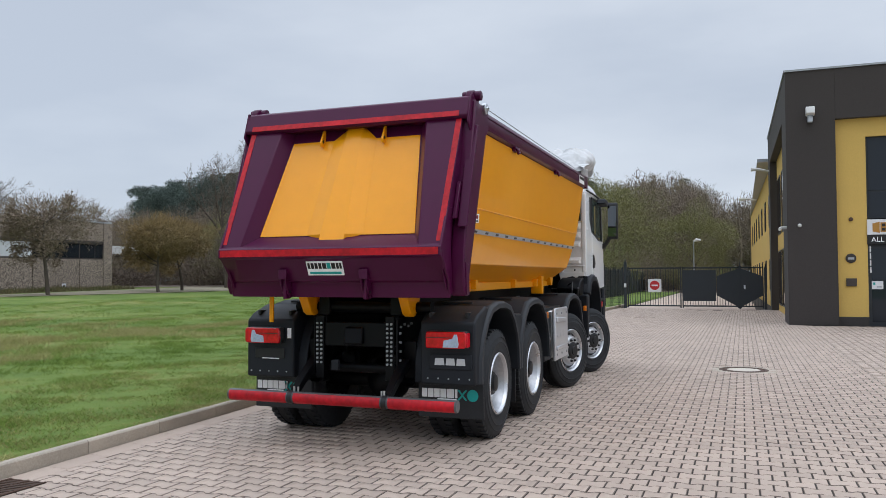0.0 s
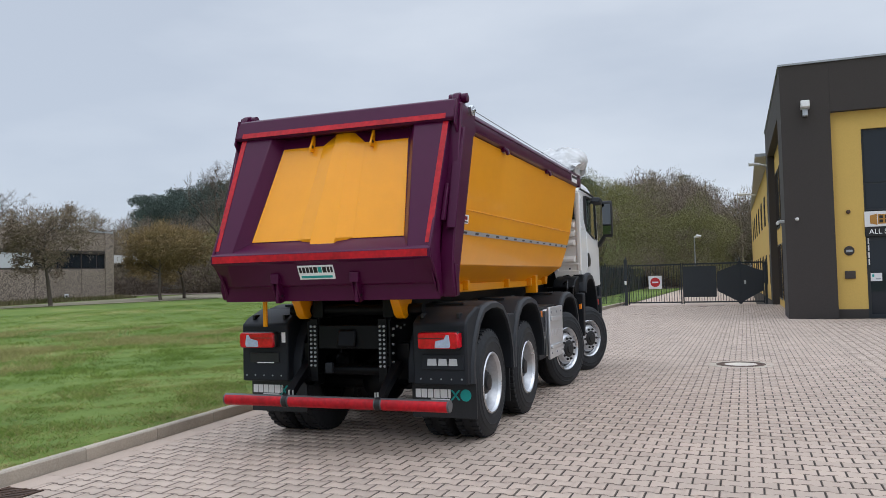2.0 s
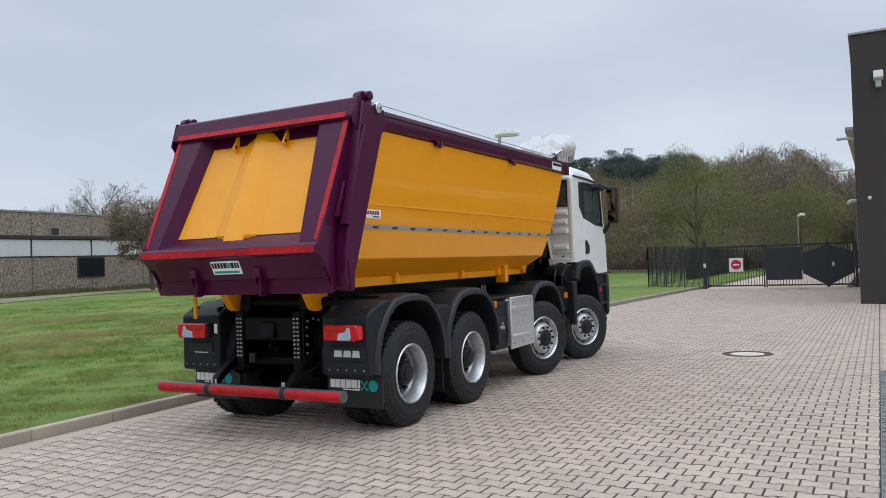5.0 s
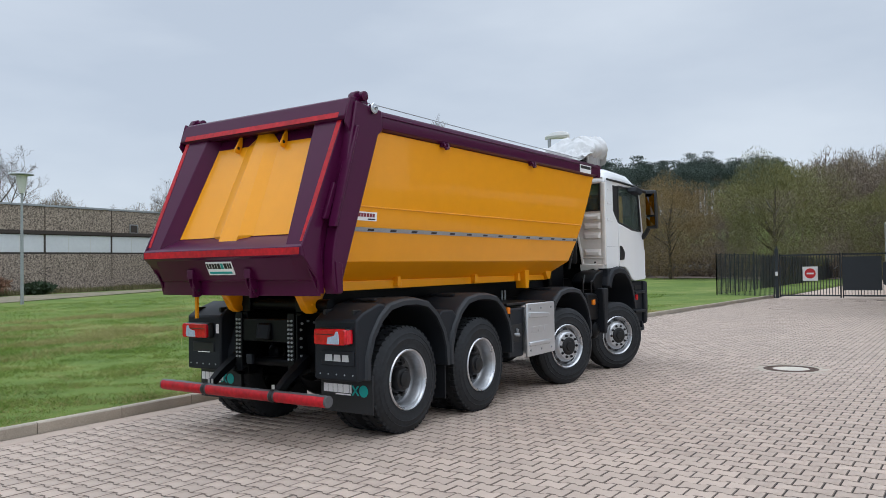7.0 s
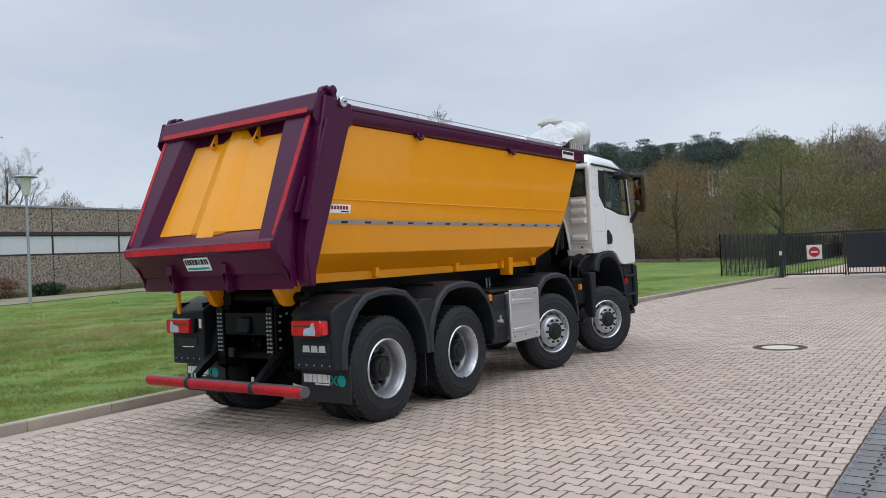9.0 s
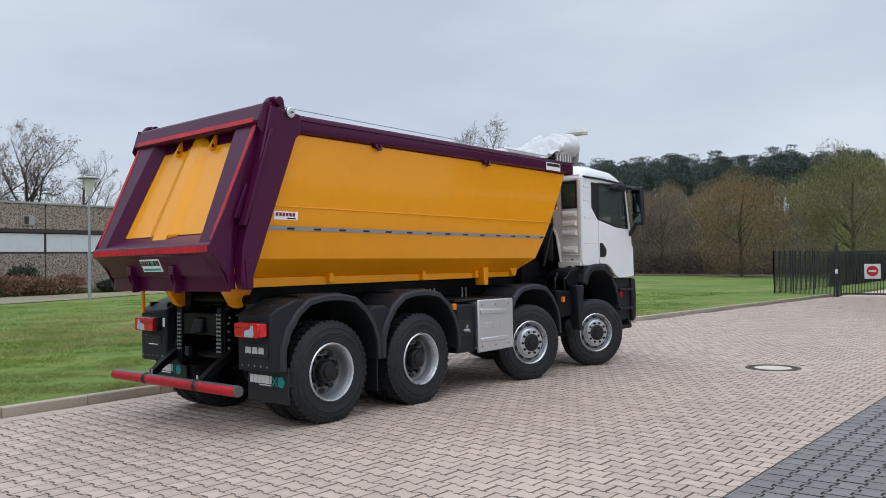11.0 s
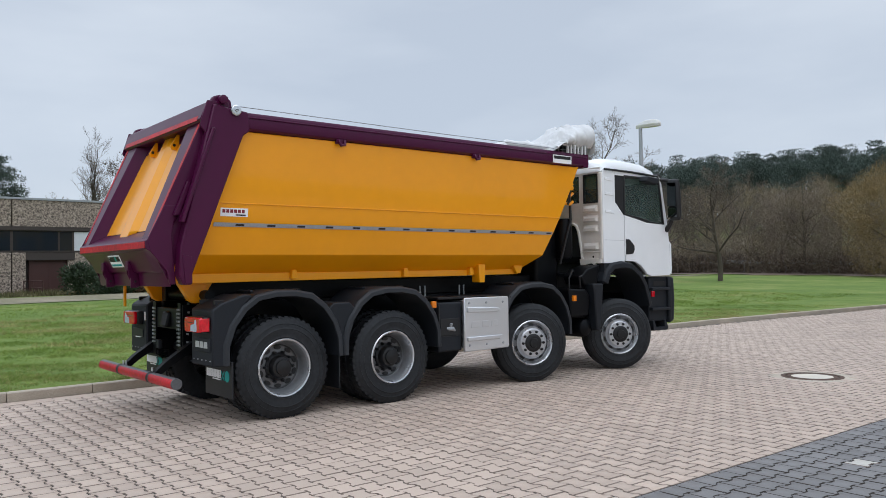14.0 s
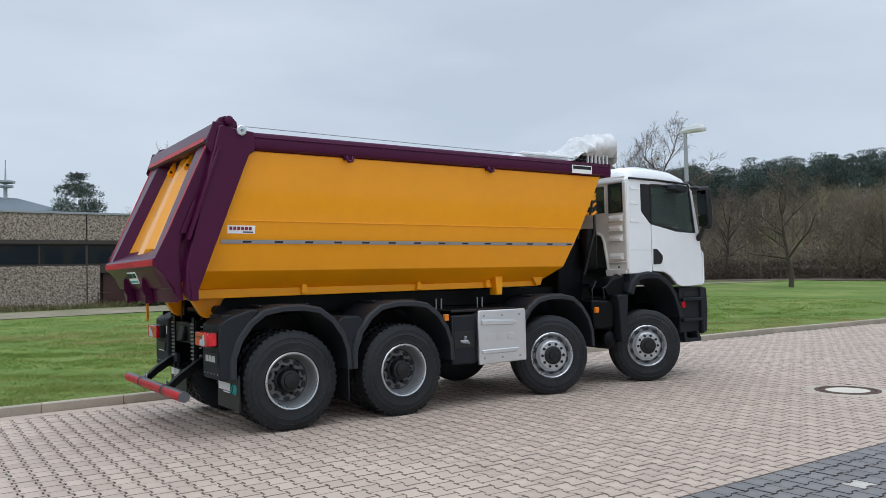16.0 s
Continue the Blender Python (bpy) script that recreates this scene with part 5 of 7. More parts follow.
for i in range(30):
    y = -1.10 + 2.2 * i / 29
    row = []
    for j in range(8):
        row.append(bm.verts.new((4.92 + 0.26 * j / 7, y, 3.34 - 0.20 * j / 7 + 0.03 * noise.noise((y * 6, j * 0.5, 5)))))
    grid.append(row)
for i in range(29):
    for j in range(7):
        bm.faces.new((grid[i][j], grid[i + 1][j], grid[i + 1][j + 1], grid[i][j + 1]))
part("hanging_edge", bm, M_TARP, tarp, sharp=60)
pts = [(3.38 + 0.92 * k / 14, -1.06 + 0.015 * math.sin(k * 1.7), 3.225 + 0.012 * noise.noise((k * 0.6, 0, 0))) for k in range(15)]
part("rolled_hem", tube(B(), pts, [0.02] + [0.06 + 0.012 * noise.noise((k * 0.9, 3, 0)) for k in range(13)] + [0.03], 12), M_TARP, tarp, sharp=70)
part("sheet_bed", box(B(), -0.42, 4.82, -1.118, 1.118, 3.10, 3.13), M_TARP, tarp)
for k in range(6):
    part("sheet_bow", box(B(), 4.46 + 0.075 * k, 4.485 + 0.075 * k, -1.262, -1.228, 3.165, 3.29), M_SIGNW, tarp, bevel=0.003)
part("bow_carrier", box(B(), 4.40, 4.93, -1.203, -1.15, 3.18, 3.25), M_INK, tarp, bevel=0.004)

# ---- yellow and umber building ----
FX, BY = 20.45, -4.68
bld = thing("office_building", "two-storey building in dark umber and yellow render", "building", at=(0, -0.20, 0))
bld.scale = (1, 1.01, 1.016)


def wall_line(x):
    """Side wall runs slightly off the yard's direction."""
    return BY + (x - FX) * 0.010


def slab(bm, x0, x1, y_in, z0, z1):
    """Piece of the side wall from its face inwards."""
    return loft(bm, [[(x0, wall_line(x0) + o, z) for o, z in ((0, z0), (y_in, z0), (y_in, z1), (0, z1))], [(x1, wall_line(x1) + o, z) for o, z in ((0, z0), (y_in, z0), (y_in, z1), (0, z1))]])


part("corner_pier", prism(B(), [(FX, BY), (FX, -6.13), (FX + 0.45, -6.13), (FX + 0.45, -5.15), (22.6, -5.15), (22.6, wall_line(22.6))], "z", 0.0, 8.15), M_UMBER, bld, "dark umber corner pier", bevel=0.01)
part("front_lintel", box(B(), FX, FX + 0.45, -16.0, -6.13, 6.54, 8.15), M_UMBER, bld, bevel=0.01)
part("parapet_cap", prism(B(), [(FX - 0.04, BY + 0.04), (FX - 0.04, -16.0), (FX + 0.45, -16.0), (FX + 0.45, -5.15), (34, wall_line(34) - 0.45), (34, wall_line(34) + 0.04)], "z", 8.15, 8.21), M_GALV, bld, "thin grey parapet capping")
part("side_lintel", slab(B(), 22.6, 34.0, -0.45, 6.85, 8.15), M_UMBER, bld, bevel=0.01)
part("end_pier", slab(B(), 32.4, 34.0, -0.45, 0.0, 6.85), M_UMBER, bld, bevel=0.01)
part("side_wall", slab(B(), 22.6, 32.4, -0.12, 0.0, 6.85), M_OCHRE, bld).location.y = -0.30
for i in range(3):
    x0 = 23.3 + i * 3.1
    for z0, z1 in ((0.3, 2.7), (3.4, 5.9)):
        w = part("window", slab(B(), x0, x0 + 2.2, -0.05, z0, z1), M_FENCE, bld)
        w.location.y = -0.27
        g = part("pane", slab(B(), x0 + 0.08, x0 + 2.12, -0.03, z0 + 0.08, z1 - 0.08), M_WGLASS, w)
        g.location.y = 0.012
fy = FX + 0.22
part("front_wall", box(B(), fy, fy + 0.2, -7.0, -6.13, 0.28, 6.54), M_OCHRE, bld, "yellow rendered front")
part("front_wall", box(B(), fy, fy + 0.2, -16.0, -7.0, 5.95, 6.54), M_OCHRE, bld)
part("plinth", box(B(), fy - 0.01, fy + 0.2, -7.0, -6.13, 0.0, 0.28), M_UMBER, bld, bevel=0.006)
part("back_wall", box(B(), 33.6, 34.0, -16.0, -4.9, 0, 8.15), M_UMBER, bld)
part("far_wall", box(B(), FX, 34.0, -16.3, -16.0, 0, 8.15), M_UMBER, bld)
part("roof", box(B(), FX + 0.4, 33.7, -16.0, -5.1, 7.7, 7.85), M_GALV, bld)
wnd = part("front_window", box(B(), fy + 0.10, fy + 0.16, -16.0, -7.0, 3.37, 5.95), M_FENCE, bld, "dark-framed upper window")
for i in range(5):
    y1 = -7.06 - i * 1.72
    for z0, z1 in ((3.42, 4.20), (4.25, 5.90)):
        part("pane", box(B(), fy + 0.085, fy + 0.10, y1 - 1.64, y1, z0, z1), M_WGLASS, wnd, bevel=0.003)
sg = part("shop_sign", box(B(), fy - 0.05, fy + 0.12, -16.0, -6.99, 2.85, 3.33), M_SIGNW, bld, "white fascia sign with brown crate emblem", bevel=0.006)
bm = B()
prism(bm, [(-7.14, 2.95), (-7.14, 3.2), (-7.34, 3.25), (-7.34, 2.9)], "x", fy - 0.056, fy - 0.05)
box(bm, fy - 0.056, fy - 0.05, -8.6, -7.36, 2.93, 3.23)
part("crate_emblem", bm, M_ORANGE, sg)
bm = B()
for k in range(7):
    box(bm, fy - 0.059, fy - 0.056, -7.50 - k * 0.16, -7.40 - k * 0.16, 2.97, 3.06)
    box(bm, fy - 0.059, fy - 0.056, -7.50 - k * 0.16, -7.40 - k * 0.16, 3.10, 3.19)
part("emblem_bar", bm, M_INK, sg)
band = part("name_band", box(B(), fy - 0.045, fy + 0.12, -16.0, -6.99, 2.55, 2.846), M_INK, bld, "black band with white capitals", bevel=0.004)
txt = bpy.data.curves.new("band_text", "FONT")
txt.body, txt.size, txt.extrude = "ALL SE", 0.22, 0.003
tob = new("band_text", txt)
tob.matrix_world = Matrix.Translation((fy - 0.048, -7.10, 2.625)) @ Matrix(((0, 0, -1, 0), (-1, 0, 0, 0), (0, 1, 0, 0), (0, 0, 0, 1)))
txt.materials.append(M_MARK)
tob.parent = band
door = part("glass_door", box(B(), fy + 0.08, fy + 0.14, -9.2, -7.0, 0.0, 2.55), M_FENCE, bld, "dark glazed entrance door")
for i in range(2):
    part("pane", box(B(), fy + 0.066, fy + 0.08, -8.02 - i * 1.06, -7.10 - i * 1.06, 0.12, 2.42), M_WGLASS, door)
nt = part("notice", box(B(), fy + 0.060, fy + 0.066, -7.42, -7.10, 1.15, 1.40), M_SIGNW, door)
part("notice_mark", box(B(), fy + 0.057, fy + 0.060, -7.20, -7.14, 1.28, 1.36), M_TEAL, nt)
part("notice_lines", box(B(), fy + 0.057, fy + 0.060, -7.38, -7.24, 1.20, 1.24), M_GALV, nt)
bm = B()
for k in range(4):
    box(bm, fy + 0.060, fy + 0.066, -7.10, -7.06, 2.32 - k * 0.22, 2.50 - k * 0.22)
part("door_sticker", bm, M_SIGNW, door)
part("shop_front", box(B(), fy + 0.08, fy + 0.14, -16.0, -9.2, 0.0, 2.55), M_WGLASS, bld)
bell = part("alarm_disc", lathe(B(), [(0, 0.0), (0.15, 0.0), (0.15, 0.03), (0.11, 0.045), (0, 0.045)], 24, Matrix.Translation((fy - 0.001, -6.52, 2.12)) @ Matrix.Rotation(radians(90), 4, "Z")), M_UMBER, bld, "round dark plaque")
part("disc_band", box(B(), fy - 0.05, fy - 0.046, -6.61, -6.43, 2.08, 2.15), M_GALV, bell)
part("letter_box", box(B(), fy - 0.06, fy, -6.67, -6.37, 1.24, 1.49), M_BROWN, bld, "brown letter box", bevel=0.01)
part("alarm_horn", lathe(B(), [(0, 0.0), (0.06, 0.0), (0.065, 0.05), (0.04, 0.07), (0, 0.07)], 16, Matrix.Translation((fy, -6.54, 3.35)) @ Matrix.Rotation(radians(90), 4, "Z")), M_RUST, bld)
fl = part("flood_lamp", prism(B(), [(FX - 0.30, 6.72), (FX, 6.66), (FX, 6.93), (FX - 0.24, 6.95)], "y", -5.54, -5.27), M_LAMPW, bld, "white wall floodlight", bevel=0.03)
part("lamp_foot", prism(B(), [(FX - 0.22, 6.45), (FX, 6.45), (FX, 6.67), (FX - 0.16, 6.70)], "y", -5.48, -5.32), M_GALV, fl, bevel=0.02)
part("dome_camera", lathe(B(), [(0, 0.0), (0.06, 0.0), (0.06, 0.04), (0.04, 0.09), (0, 0.10)], 16, Matrix.Translation((FX, -5.04, 3.18)) @ Matrix.Rotation(radians(90), 4, "Z")), M_LAMPW, bld)
part("side_camera", tube(B(), [(20.9, wall_line(20.9), 3.15), (20.85, wall_line(20.9) + 0.18, 3.14), (20.6, wall_line(20.9) + 0.22, 3.08)], 0.05, 8), M_LAMPW, bld)
part("side_lamp", tube(B(), [(33.0, wall_line(33), 6.5), (33.0, wall_line(33) + 0.45, 6.6), (32.95, wall_line(33) + 0.8, 6.6)], [0.03, 0.06, 0.09], 8), M_LAMPW, bld)

hall = thing("storage_hall", "long yellow rendered hall behind the gate", "building", at=(0, -0.2, 0))
part("wall", loft(B(), [[(34.05, wall_line(34) - 0.25, 0), (34.05, -16, 0), (34.05, -16, 7.2), (34.05, wall_line(34) - 0.25, 7.2)], [(72, -4.15, 0), (72, -16, 0), (72, -16, 7.2), (72, -4.15, 7.2)]]), M_OCHRE, hall)
for i in range(7):
    x0 = 37 + i * 4.8
    for z0 in (0.8, 4.2):
        y = wall_line(34) - 0.25 + (x0 + 0.8 - 34.05) * (-4.15 - wall_line(34) + 0.25) / 37.95
        w = part("window", box(B(), x0, x0 + 1.6, y - 0.04, y + 0.03, z0, z0 + 1.7), M_FENCE, hall)
        part("pane", box(B(), x0 + 0.08, x0 + 1.52, y + 0.031, y + 0.04, z0 + 0.08, z0 + 1.62), M_WGLASS, w)
part("eaves_lamp", tube(B(), [(44, -4.2, 6.2), (44, -3.7, 6.3), (43.9, -3.2, 6.3)], [0.04, 0.06, 0.10], 8), M_LAMPW, hall)
part("roof", box(B(), 34.05, 72.1, -16, -4.1, 7.2, 7.35), M_GALV, hall)

# ---- gate and fence ----
GX = 33.4


def gate_leaf(name, y0, y1, label):
    g = thing(name, label, "gate", "yard gate")
    for z in (0.10, 1.98):
        part("gate_rail", box(B(), GX - 0.03, GX + 0.03, y0, y1, z, z + 0.07), M_FENCE, g)
    for y in (y0, y1 - 0.06):
        part("gate_stile", box(B(), GX - 0.03, GX + 0.03, y, y + 0.06, 0.04, 2.09), M_FENCE, g)
    n = int((y1 - y0) / 0.125)
    for k in range(1, n):
        y = y0 + (y1 - y0) * k / n
        part("gate_bar", box(B(), GX - 0.012, GX + 0.012, y - 0.012, y + 0.012, 0.17, 1.98), M_FENCE, g)
    return g


g1 = gate_leaf("gate_leaf", -0.68, 1.95, "anthracite steel bar gate leaf with no-entry sign")
g2 = gate_leaf("gate_leaf", -3.37, -0.72, "anthracite steel bar gate leaf with solid panels")
g3 = gate_leaf("gate_leaf", -4.48, -3.43, "narrow anthracite steel bar gate leaf")
part("solid_panel", box(B(), GX - 0.04, GX - 0.031, -2.31, -0.78, 0.38, 1.90), M_FENCE, g2)
part("angled_panel", prism(B(), [(-2.34, 0.66), (-2.34, 1.60), (-3.28, 1.95), (-3.36, 1.95), (-3.36, 0.14), (-3.28, 0.14)], "x", GX - 0.04, GX - 0.031), M_FENCE, g2)
part("angled_panel", prism(B(), [(-4.44, 0.66), (-4.44, 1.60), (-3.52, 1.95), (-3.44, 1.95), (-3.44, 0.14), (-3.52, 0.14)], "x", GX - 0.04, GX - 0.031), M_FENCE, g3)
part("door_handle", box(B(), GX - 0.075, GX - 0.040, -3.66, -3.58, 0.98, 1.16), M_CHROME, g3, "bright lock plate", bevel=0.01)
sn = thing("no_entry_sign", "square white no-entry sign with red disc", "sign")
part("board", box(B(), GX - 0.06, GX - 0.045, 0.28, 0.932, 0.815, 1.47), M_SIGNW, sn, bevel=0.01)
part("red_disc", lathe(B(), [(0, 0), (0.235, 0), (0.235, 0.004), (0, 0.004)], 40, Matrix.Translation((GX - 0.06, 0.606, 1.155)) @ Matrix.Rotation(radians(90), 4, "Z")), M_SIGNR, sn)
part("white_bar", box(B(), GX - 0.068, GX - 0.0645, 0.455, 0.757, 1.115, 1.19), M_SIGNW, sn)
for y, h, w in ((2.06, 2.48, 0.075), (-3.40, 2.28, 0.035), (-4.56, 2.18, 0.06)):
    gp = thing("gate_post", "anthracite square steel gate post", "post", "gate posts")
    part("post", box(B(), GX - w, GX + w, y - w, y + w, 0, h - 0.15), M_FENCE, gp, bevel=0.008)
    part("post_head", tube(B(), [(GX, y, h - 0.15), (GX, y, h)], [w * 0.6, w * 0.25], 10), M_FENCE, gp)
    if y > 0:
        part("intercom", box(B(), GX - w - 0.05, GX - w, y - 0.06, y + 0.06, 1.05, 1.25), M_SIGNW, gp, bevel=0.01)


def mesh_fence(p, q, h, label):
    """Panel fence of posts and thin wires between two points."""
    f = thing("mesh_fence", label, "fence", "boundary fence")
    p, q = Vector((*p, 0)), Vector((*q, 0))
    n = max(1, round((q - p).length / 0.95))
    for k in range(n + 1):
        a = p.lerp(q, k / n)
        z = max(0.0, land(a.x, a.y))
        part("fence_post", box(B(), a.x - 0.022, a.x + 0.022, a.y - 0.022, a.y + 0.022, z - 0.1, z + h + 0.05), M_FENCE, f)
    d = (q - p).normalized()
    za, zb = max(0.0, land(p.x, p.y)), max(0.0, land(q.x, q.y))
    bm = B()
    m = int((q - p).length / 0.06)
    for k in range(m):
        a = p.lerp(q, k / m)
        z = za + (zb - za) * k / m
        o = Vector((-d.y, d.x, 0)) * 0.006
        v = [bm.verts.new((a.x + d.x * e + o.x * t, a.y + d.y * e + o.y * t, zz)) for e, t, zz in ((-0.010, 0, z + 0.06), (0.010, 0, z + 0.06), (0.010, 0, z + h), (-0.010, 0, z + h))]
        bm.faces.new(v)
    for k in range(11):
        z = 0.06 + (h - 0.06) * k / 10
        tube(bm, [(p.x, p.y, za + z), (q.x, q.y, zb + z)], 0.006, 4)
    part("wire_infill", bm, M_FENCE, f)
    return f


mesh_fence((33.45, 2.20), (33.9, 5.0), 2.05, "anthracite wire mesh fence beside the gate")
mesh_fence((33.9, 5.0), (62.0, 5.6), 2.05, "anthracite wire mesh fence along the drive")
bm = loft(B(), [[(45.0, 5.33, 0.1), (45.0, 5.35, 0.1), (45.0, 5.35, 2.1), (45.0, 5.33, 2.1)], [(78.0, 6.07, 0.1), (78.0, 6.09, 0.1), (78.0, 6.09, 2.1), (78.0, 6.07, 2.1)]])
whole("privacy_screen", bm, M_FENCE, "dark privacy screen fixed behind the mesh fence", "screen")

# ---- low aggregate-panel building beyond the lawn ----


def wy(x):
    return 42.0 + 0.137 * (x - 6.0)


school = thing("low_office_block", "low flat-roofed block of exposed aggregate panels with window band", "building")


def wall_piece(name, x0, x1, z0, z1, off, thick, mat, parent, label="", bevel=0.0):
    """Upright slab along the building's front; heights above its foot, off towards the lawn."""
    rings = []
    for x in (x0, x1):
        b = wall_base(x)
        rings.append([(x, wy(x) - off, b + z0), (x, wy(x) - off + thick, b + z0), (x, wy(x) - off + thick, b + z1), (x, wy(x) - off, b + z1)])
    return part(name, loft(B(), rings), mat, parent, label, bevel)


PW = 5.2
wx = -20.4
while wx < 45.5:
    a, b = wx + 0.03, min(wx + PW, 45.8) - 0.03
    wall_piece("upper_panel", a, b, 4.02, 5.58, 0.06, 0.3, M_AGG, school, bevel=0.02)
    if not 4.6 < wx < 6.2:
        wall_piece("lower_panel", a, b, -0.6, 2.50, 0.06, 0.3, M_AGG, school, bevel=0.02)
    else:
        wall_piece("lower_panel", a, 6.35, -0.6, 2.50, 0.06, 0.3, M_AGG, school, bevel=0.02)
    blind = 10 < wx < 34
    split = 5 < wx < 6
    fr = wall_piece("window_band", a - 0.03, b + 0.03, 2.52, 3.82, 0.0, 0.2, M_BROWN, school)
    n = 1 if blind else 2
    for k in range(n):
        c, d = a + (b - a) * k / n + 0.05, a + (b - a) * (k + 1) / n - 0.05
        if split and k:
            wall_piece("pane", c, 8.95, 2.62, 3.74, 0.02, 0.015, M_WGLASS, fr, "dark glass")
            wall_piece("blind", 9.08, d, 2.62, 3.74, 0.02, 0.015, M_BLIND, fr, "closed white blind")
            continue
        wall_piece("blind" if blind else "pane", c, d, 2.62, 3.74, 0.02, 0.015, M_BLIND if blind else M_WGLASS, fr, "closed white blind" if blind else "dark glass")
        if blind:
            for q in range(1, 3):
                e = c + (d - c) * q / 3
                wall_piece("mullion", e - 0.02, e + 0.02, 2.62, 3.74, 0.03, 0.012, M_LAMPW, fr)
    wx += PW
wall_piece("fascia", -20.4, 45.8, 3.80, 4.02, 0.12, 0.3, M_BROWN, school)
wall_piece("roof_edge", -20.5, 46.0, 5.58, 5.70, 0.12, 0.5, M_GALV, school)
wall_piece("end_pier", 44.9, 46.0, -0.6, 5.58, 0.14, 0.6, M_AGG, school)
wall_piece("core", -20.4, 45.6, -0.6, 5.57, -0.35, 12.0, M_BROWN, school)
dr = wall_piece("entrance_door", 6.55, 8.7, -0.4, 2.05, -0.12, 0.1, M_DOORB, school, "brown double entrance door")
wall_piece("door_leaf", 6.62, 7.58, -0.38, 1.98, -0.10, 0.04, M_DOORB, dr)
wall_piece("door_leaf", 7.66, 8.62, -0.38, 1.98, -0.10, 0.04, M_DOORB, dr)
wall_piece("lintel", 6.35, 9.1, 2.05, 2.5, 0.10, 0.3, M_BROWN, school)
wall_piece("door_side", 8.7, 10.2, -0.4, 2.5, 0.04, 0.3, M_AGG, school)
lw = wall_piece("low_window", 10.4, 12.4, 0.85, 2.52, 0.10, 0.1, M_BROWN, school)
wall_piece("pane", 10.5, 12.3, 0.95, 2.45, 0.11, 0.02, M_WGLASS, lw)
lw = wall_piece("low_window", 30.2, 32.8, 1.0, 2.50, 0.10, 0.1, M_BROWN, school)
wall_piece("pane", 30.32, 32.68, 1.10, 2.42, 0.11, 0.02, M_WGLASS, lw)
ws = wall_piece("wall_sign", 39.95, 40.4, 0.12, 0.56, 0.09, 0.03, M_SIGNW, school, "small white square plate")
wall_piece("sign_mark", 40.07, 40.28, 0.24, 0.44, 0.10, 0.012, M_INK, ws)
vt = wall_piece("vent", 14.6, 15.3, 4.25, 4.85, 0.10, 0.05, M_GALV, school)
wall_piece("vent_leaf", 14.66, 14.92, 4.31, 4.79, 0.12, 0.02, M_BROWN, vt)
vt = wall_piece("vent", 27.95, 28.7, 4.0, 4.65, 0.10, 0.05, M_GALV, school)
wall_piece("vent_leaf", 28.02, 28.63, 4.06, 4.59, 0.12, 0.02, M_BROWN, vt)
rl = thing("stair_rail", "brown steel handrail beside the entrance door", "railing")
for x in (6.0, 6.5, 7.0):
    b = wall_base(x)
    part("post", tube(B(), [(x, wy(x) - 1.2, b - 0.3), (x, wy(x) - 1.2, b + 0.85)], 0.03, 6), M_DOORB, rl)
for h in (0.45, 0.85):
    part("bar", tube(B(), [(6.0, wy(6) - 1.2, wall_base(6) + h), (7.0, wy(7) - 1.2, wall_base(7) + h)], 0.025, 6), M_DOORB, rl)
shed = thing("carport", "white flat carport roof behind the lawn trees", "building")
part("roof", box(B(), 54, 64, 56, 62, 4.1, 4.9), M_LAMPW, shed)
for x, y in ((54.5, 56.5), (63.5, 56.5), (54.5, 61.5), (63.5, 61.5)):
    part("post", box(B(), x - 0.1, x + 0.1, y - 0.1, y + 0.1, 0.3, 4.1), M_GALV, shed)
# path in front of it, following the lawn
pv = []
px = np.arange(-30, 62, 2.0)
for x in px:
    for o in (float(np.interp(x, (10, 26, 36, 60), (12.0, 7.5, 12.0, 19.0))), 4.4):
        y = wy(x) - o
        pv.append((x, y, land(x, y) + 0.03))
pf = [(2 * k, 2 * k + 2, 2 * k + 3, 2 * k + 1) for k in range(len(px) - 1)]
tagged(soup("footpath", np.array(pv), np.array(pf), M_PATH), "pale gravel footpath along the low block", "path", kind="structure")
# crash barrier and low signs at the far side of the lawn
cb = thing("crash_barrier", "galvanised crash barrier along the far road", "barrier")
for k in range(14):
    a, b = (60 + k * 4, 54 - k * 0.6), (64 + k * 4, 53.4 - k * 0.6)
    za = land(*a)
    part("beam", loft(B(), [[(p[0], p[1] + o, land(*p) + z) for o, z in ((0, 0.5), (-0.06, 0.6), (0, 0.7), (-0.06, 0.78), (0, 0.85), (0.05, 0.85), (0.05, 0.5))] for p in (a, b)]), M_GALV, cb)
    part("post", box(B(), a[0] - 0.06, a[0] + 0.06, a[1] + 0.05, a[1] + 0.15, za - 0.1, za + 0.8), M_GALV, cb)

for az in np.arange(7.0, 34.0, 2.6):
    ends = []
    for b_ in (az, az + 2.6):
        x, y = -5 + 86 * math.cos(radians(b_)), -6 + 86 * math.sin(radians(b_))
        ends.append((x, y, land(x, y) + 0.42))
    part("beam", loft(B(), [[(x, y + o, z0 + z) for o, z in ((0, 0.48), (-0.07, 0.58), (0, 0.68), (-0.07, 0.78), (0, 0.88), (0.05, 0.88), (0.05, 0.48))] for x, y, z0 in ends]), M_GALV, cb)
    x, y, z0 = ends[0]
    part("post", box(B(), x - 0.06, x + 0.06, y + 0.05, y + 0.15, z0 - 0.6, z0 + 0.82), M_GALV, cb)
azs = np.arange(3.0, 52.0, 1.0)
lv_ = []
for az in azs:
    for r_ in (76.5 + 1.2 * math.sin(az * 0.9) + 0.7 * math.sin(az * 2.3), 80.0, 84.0, 90.0, 97.0):
        x, y = -5 + r_ * math.cos(radians(az)), -6 + r_ * math.sin(radians(az))
        lv_.append((x, y, land(x, y) + 0.06))
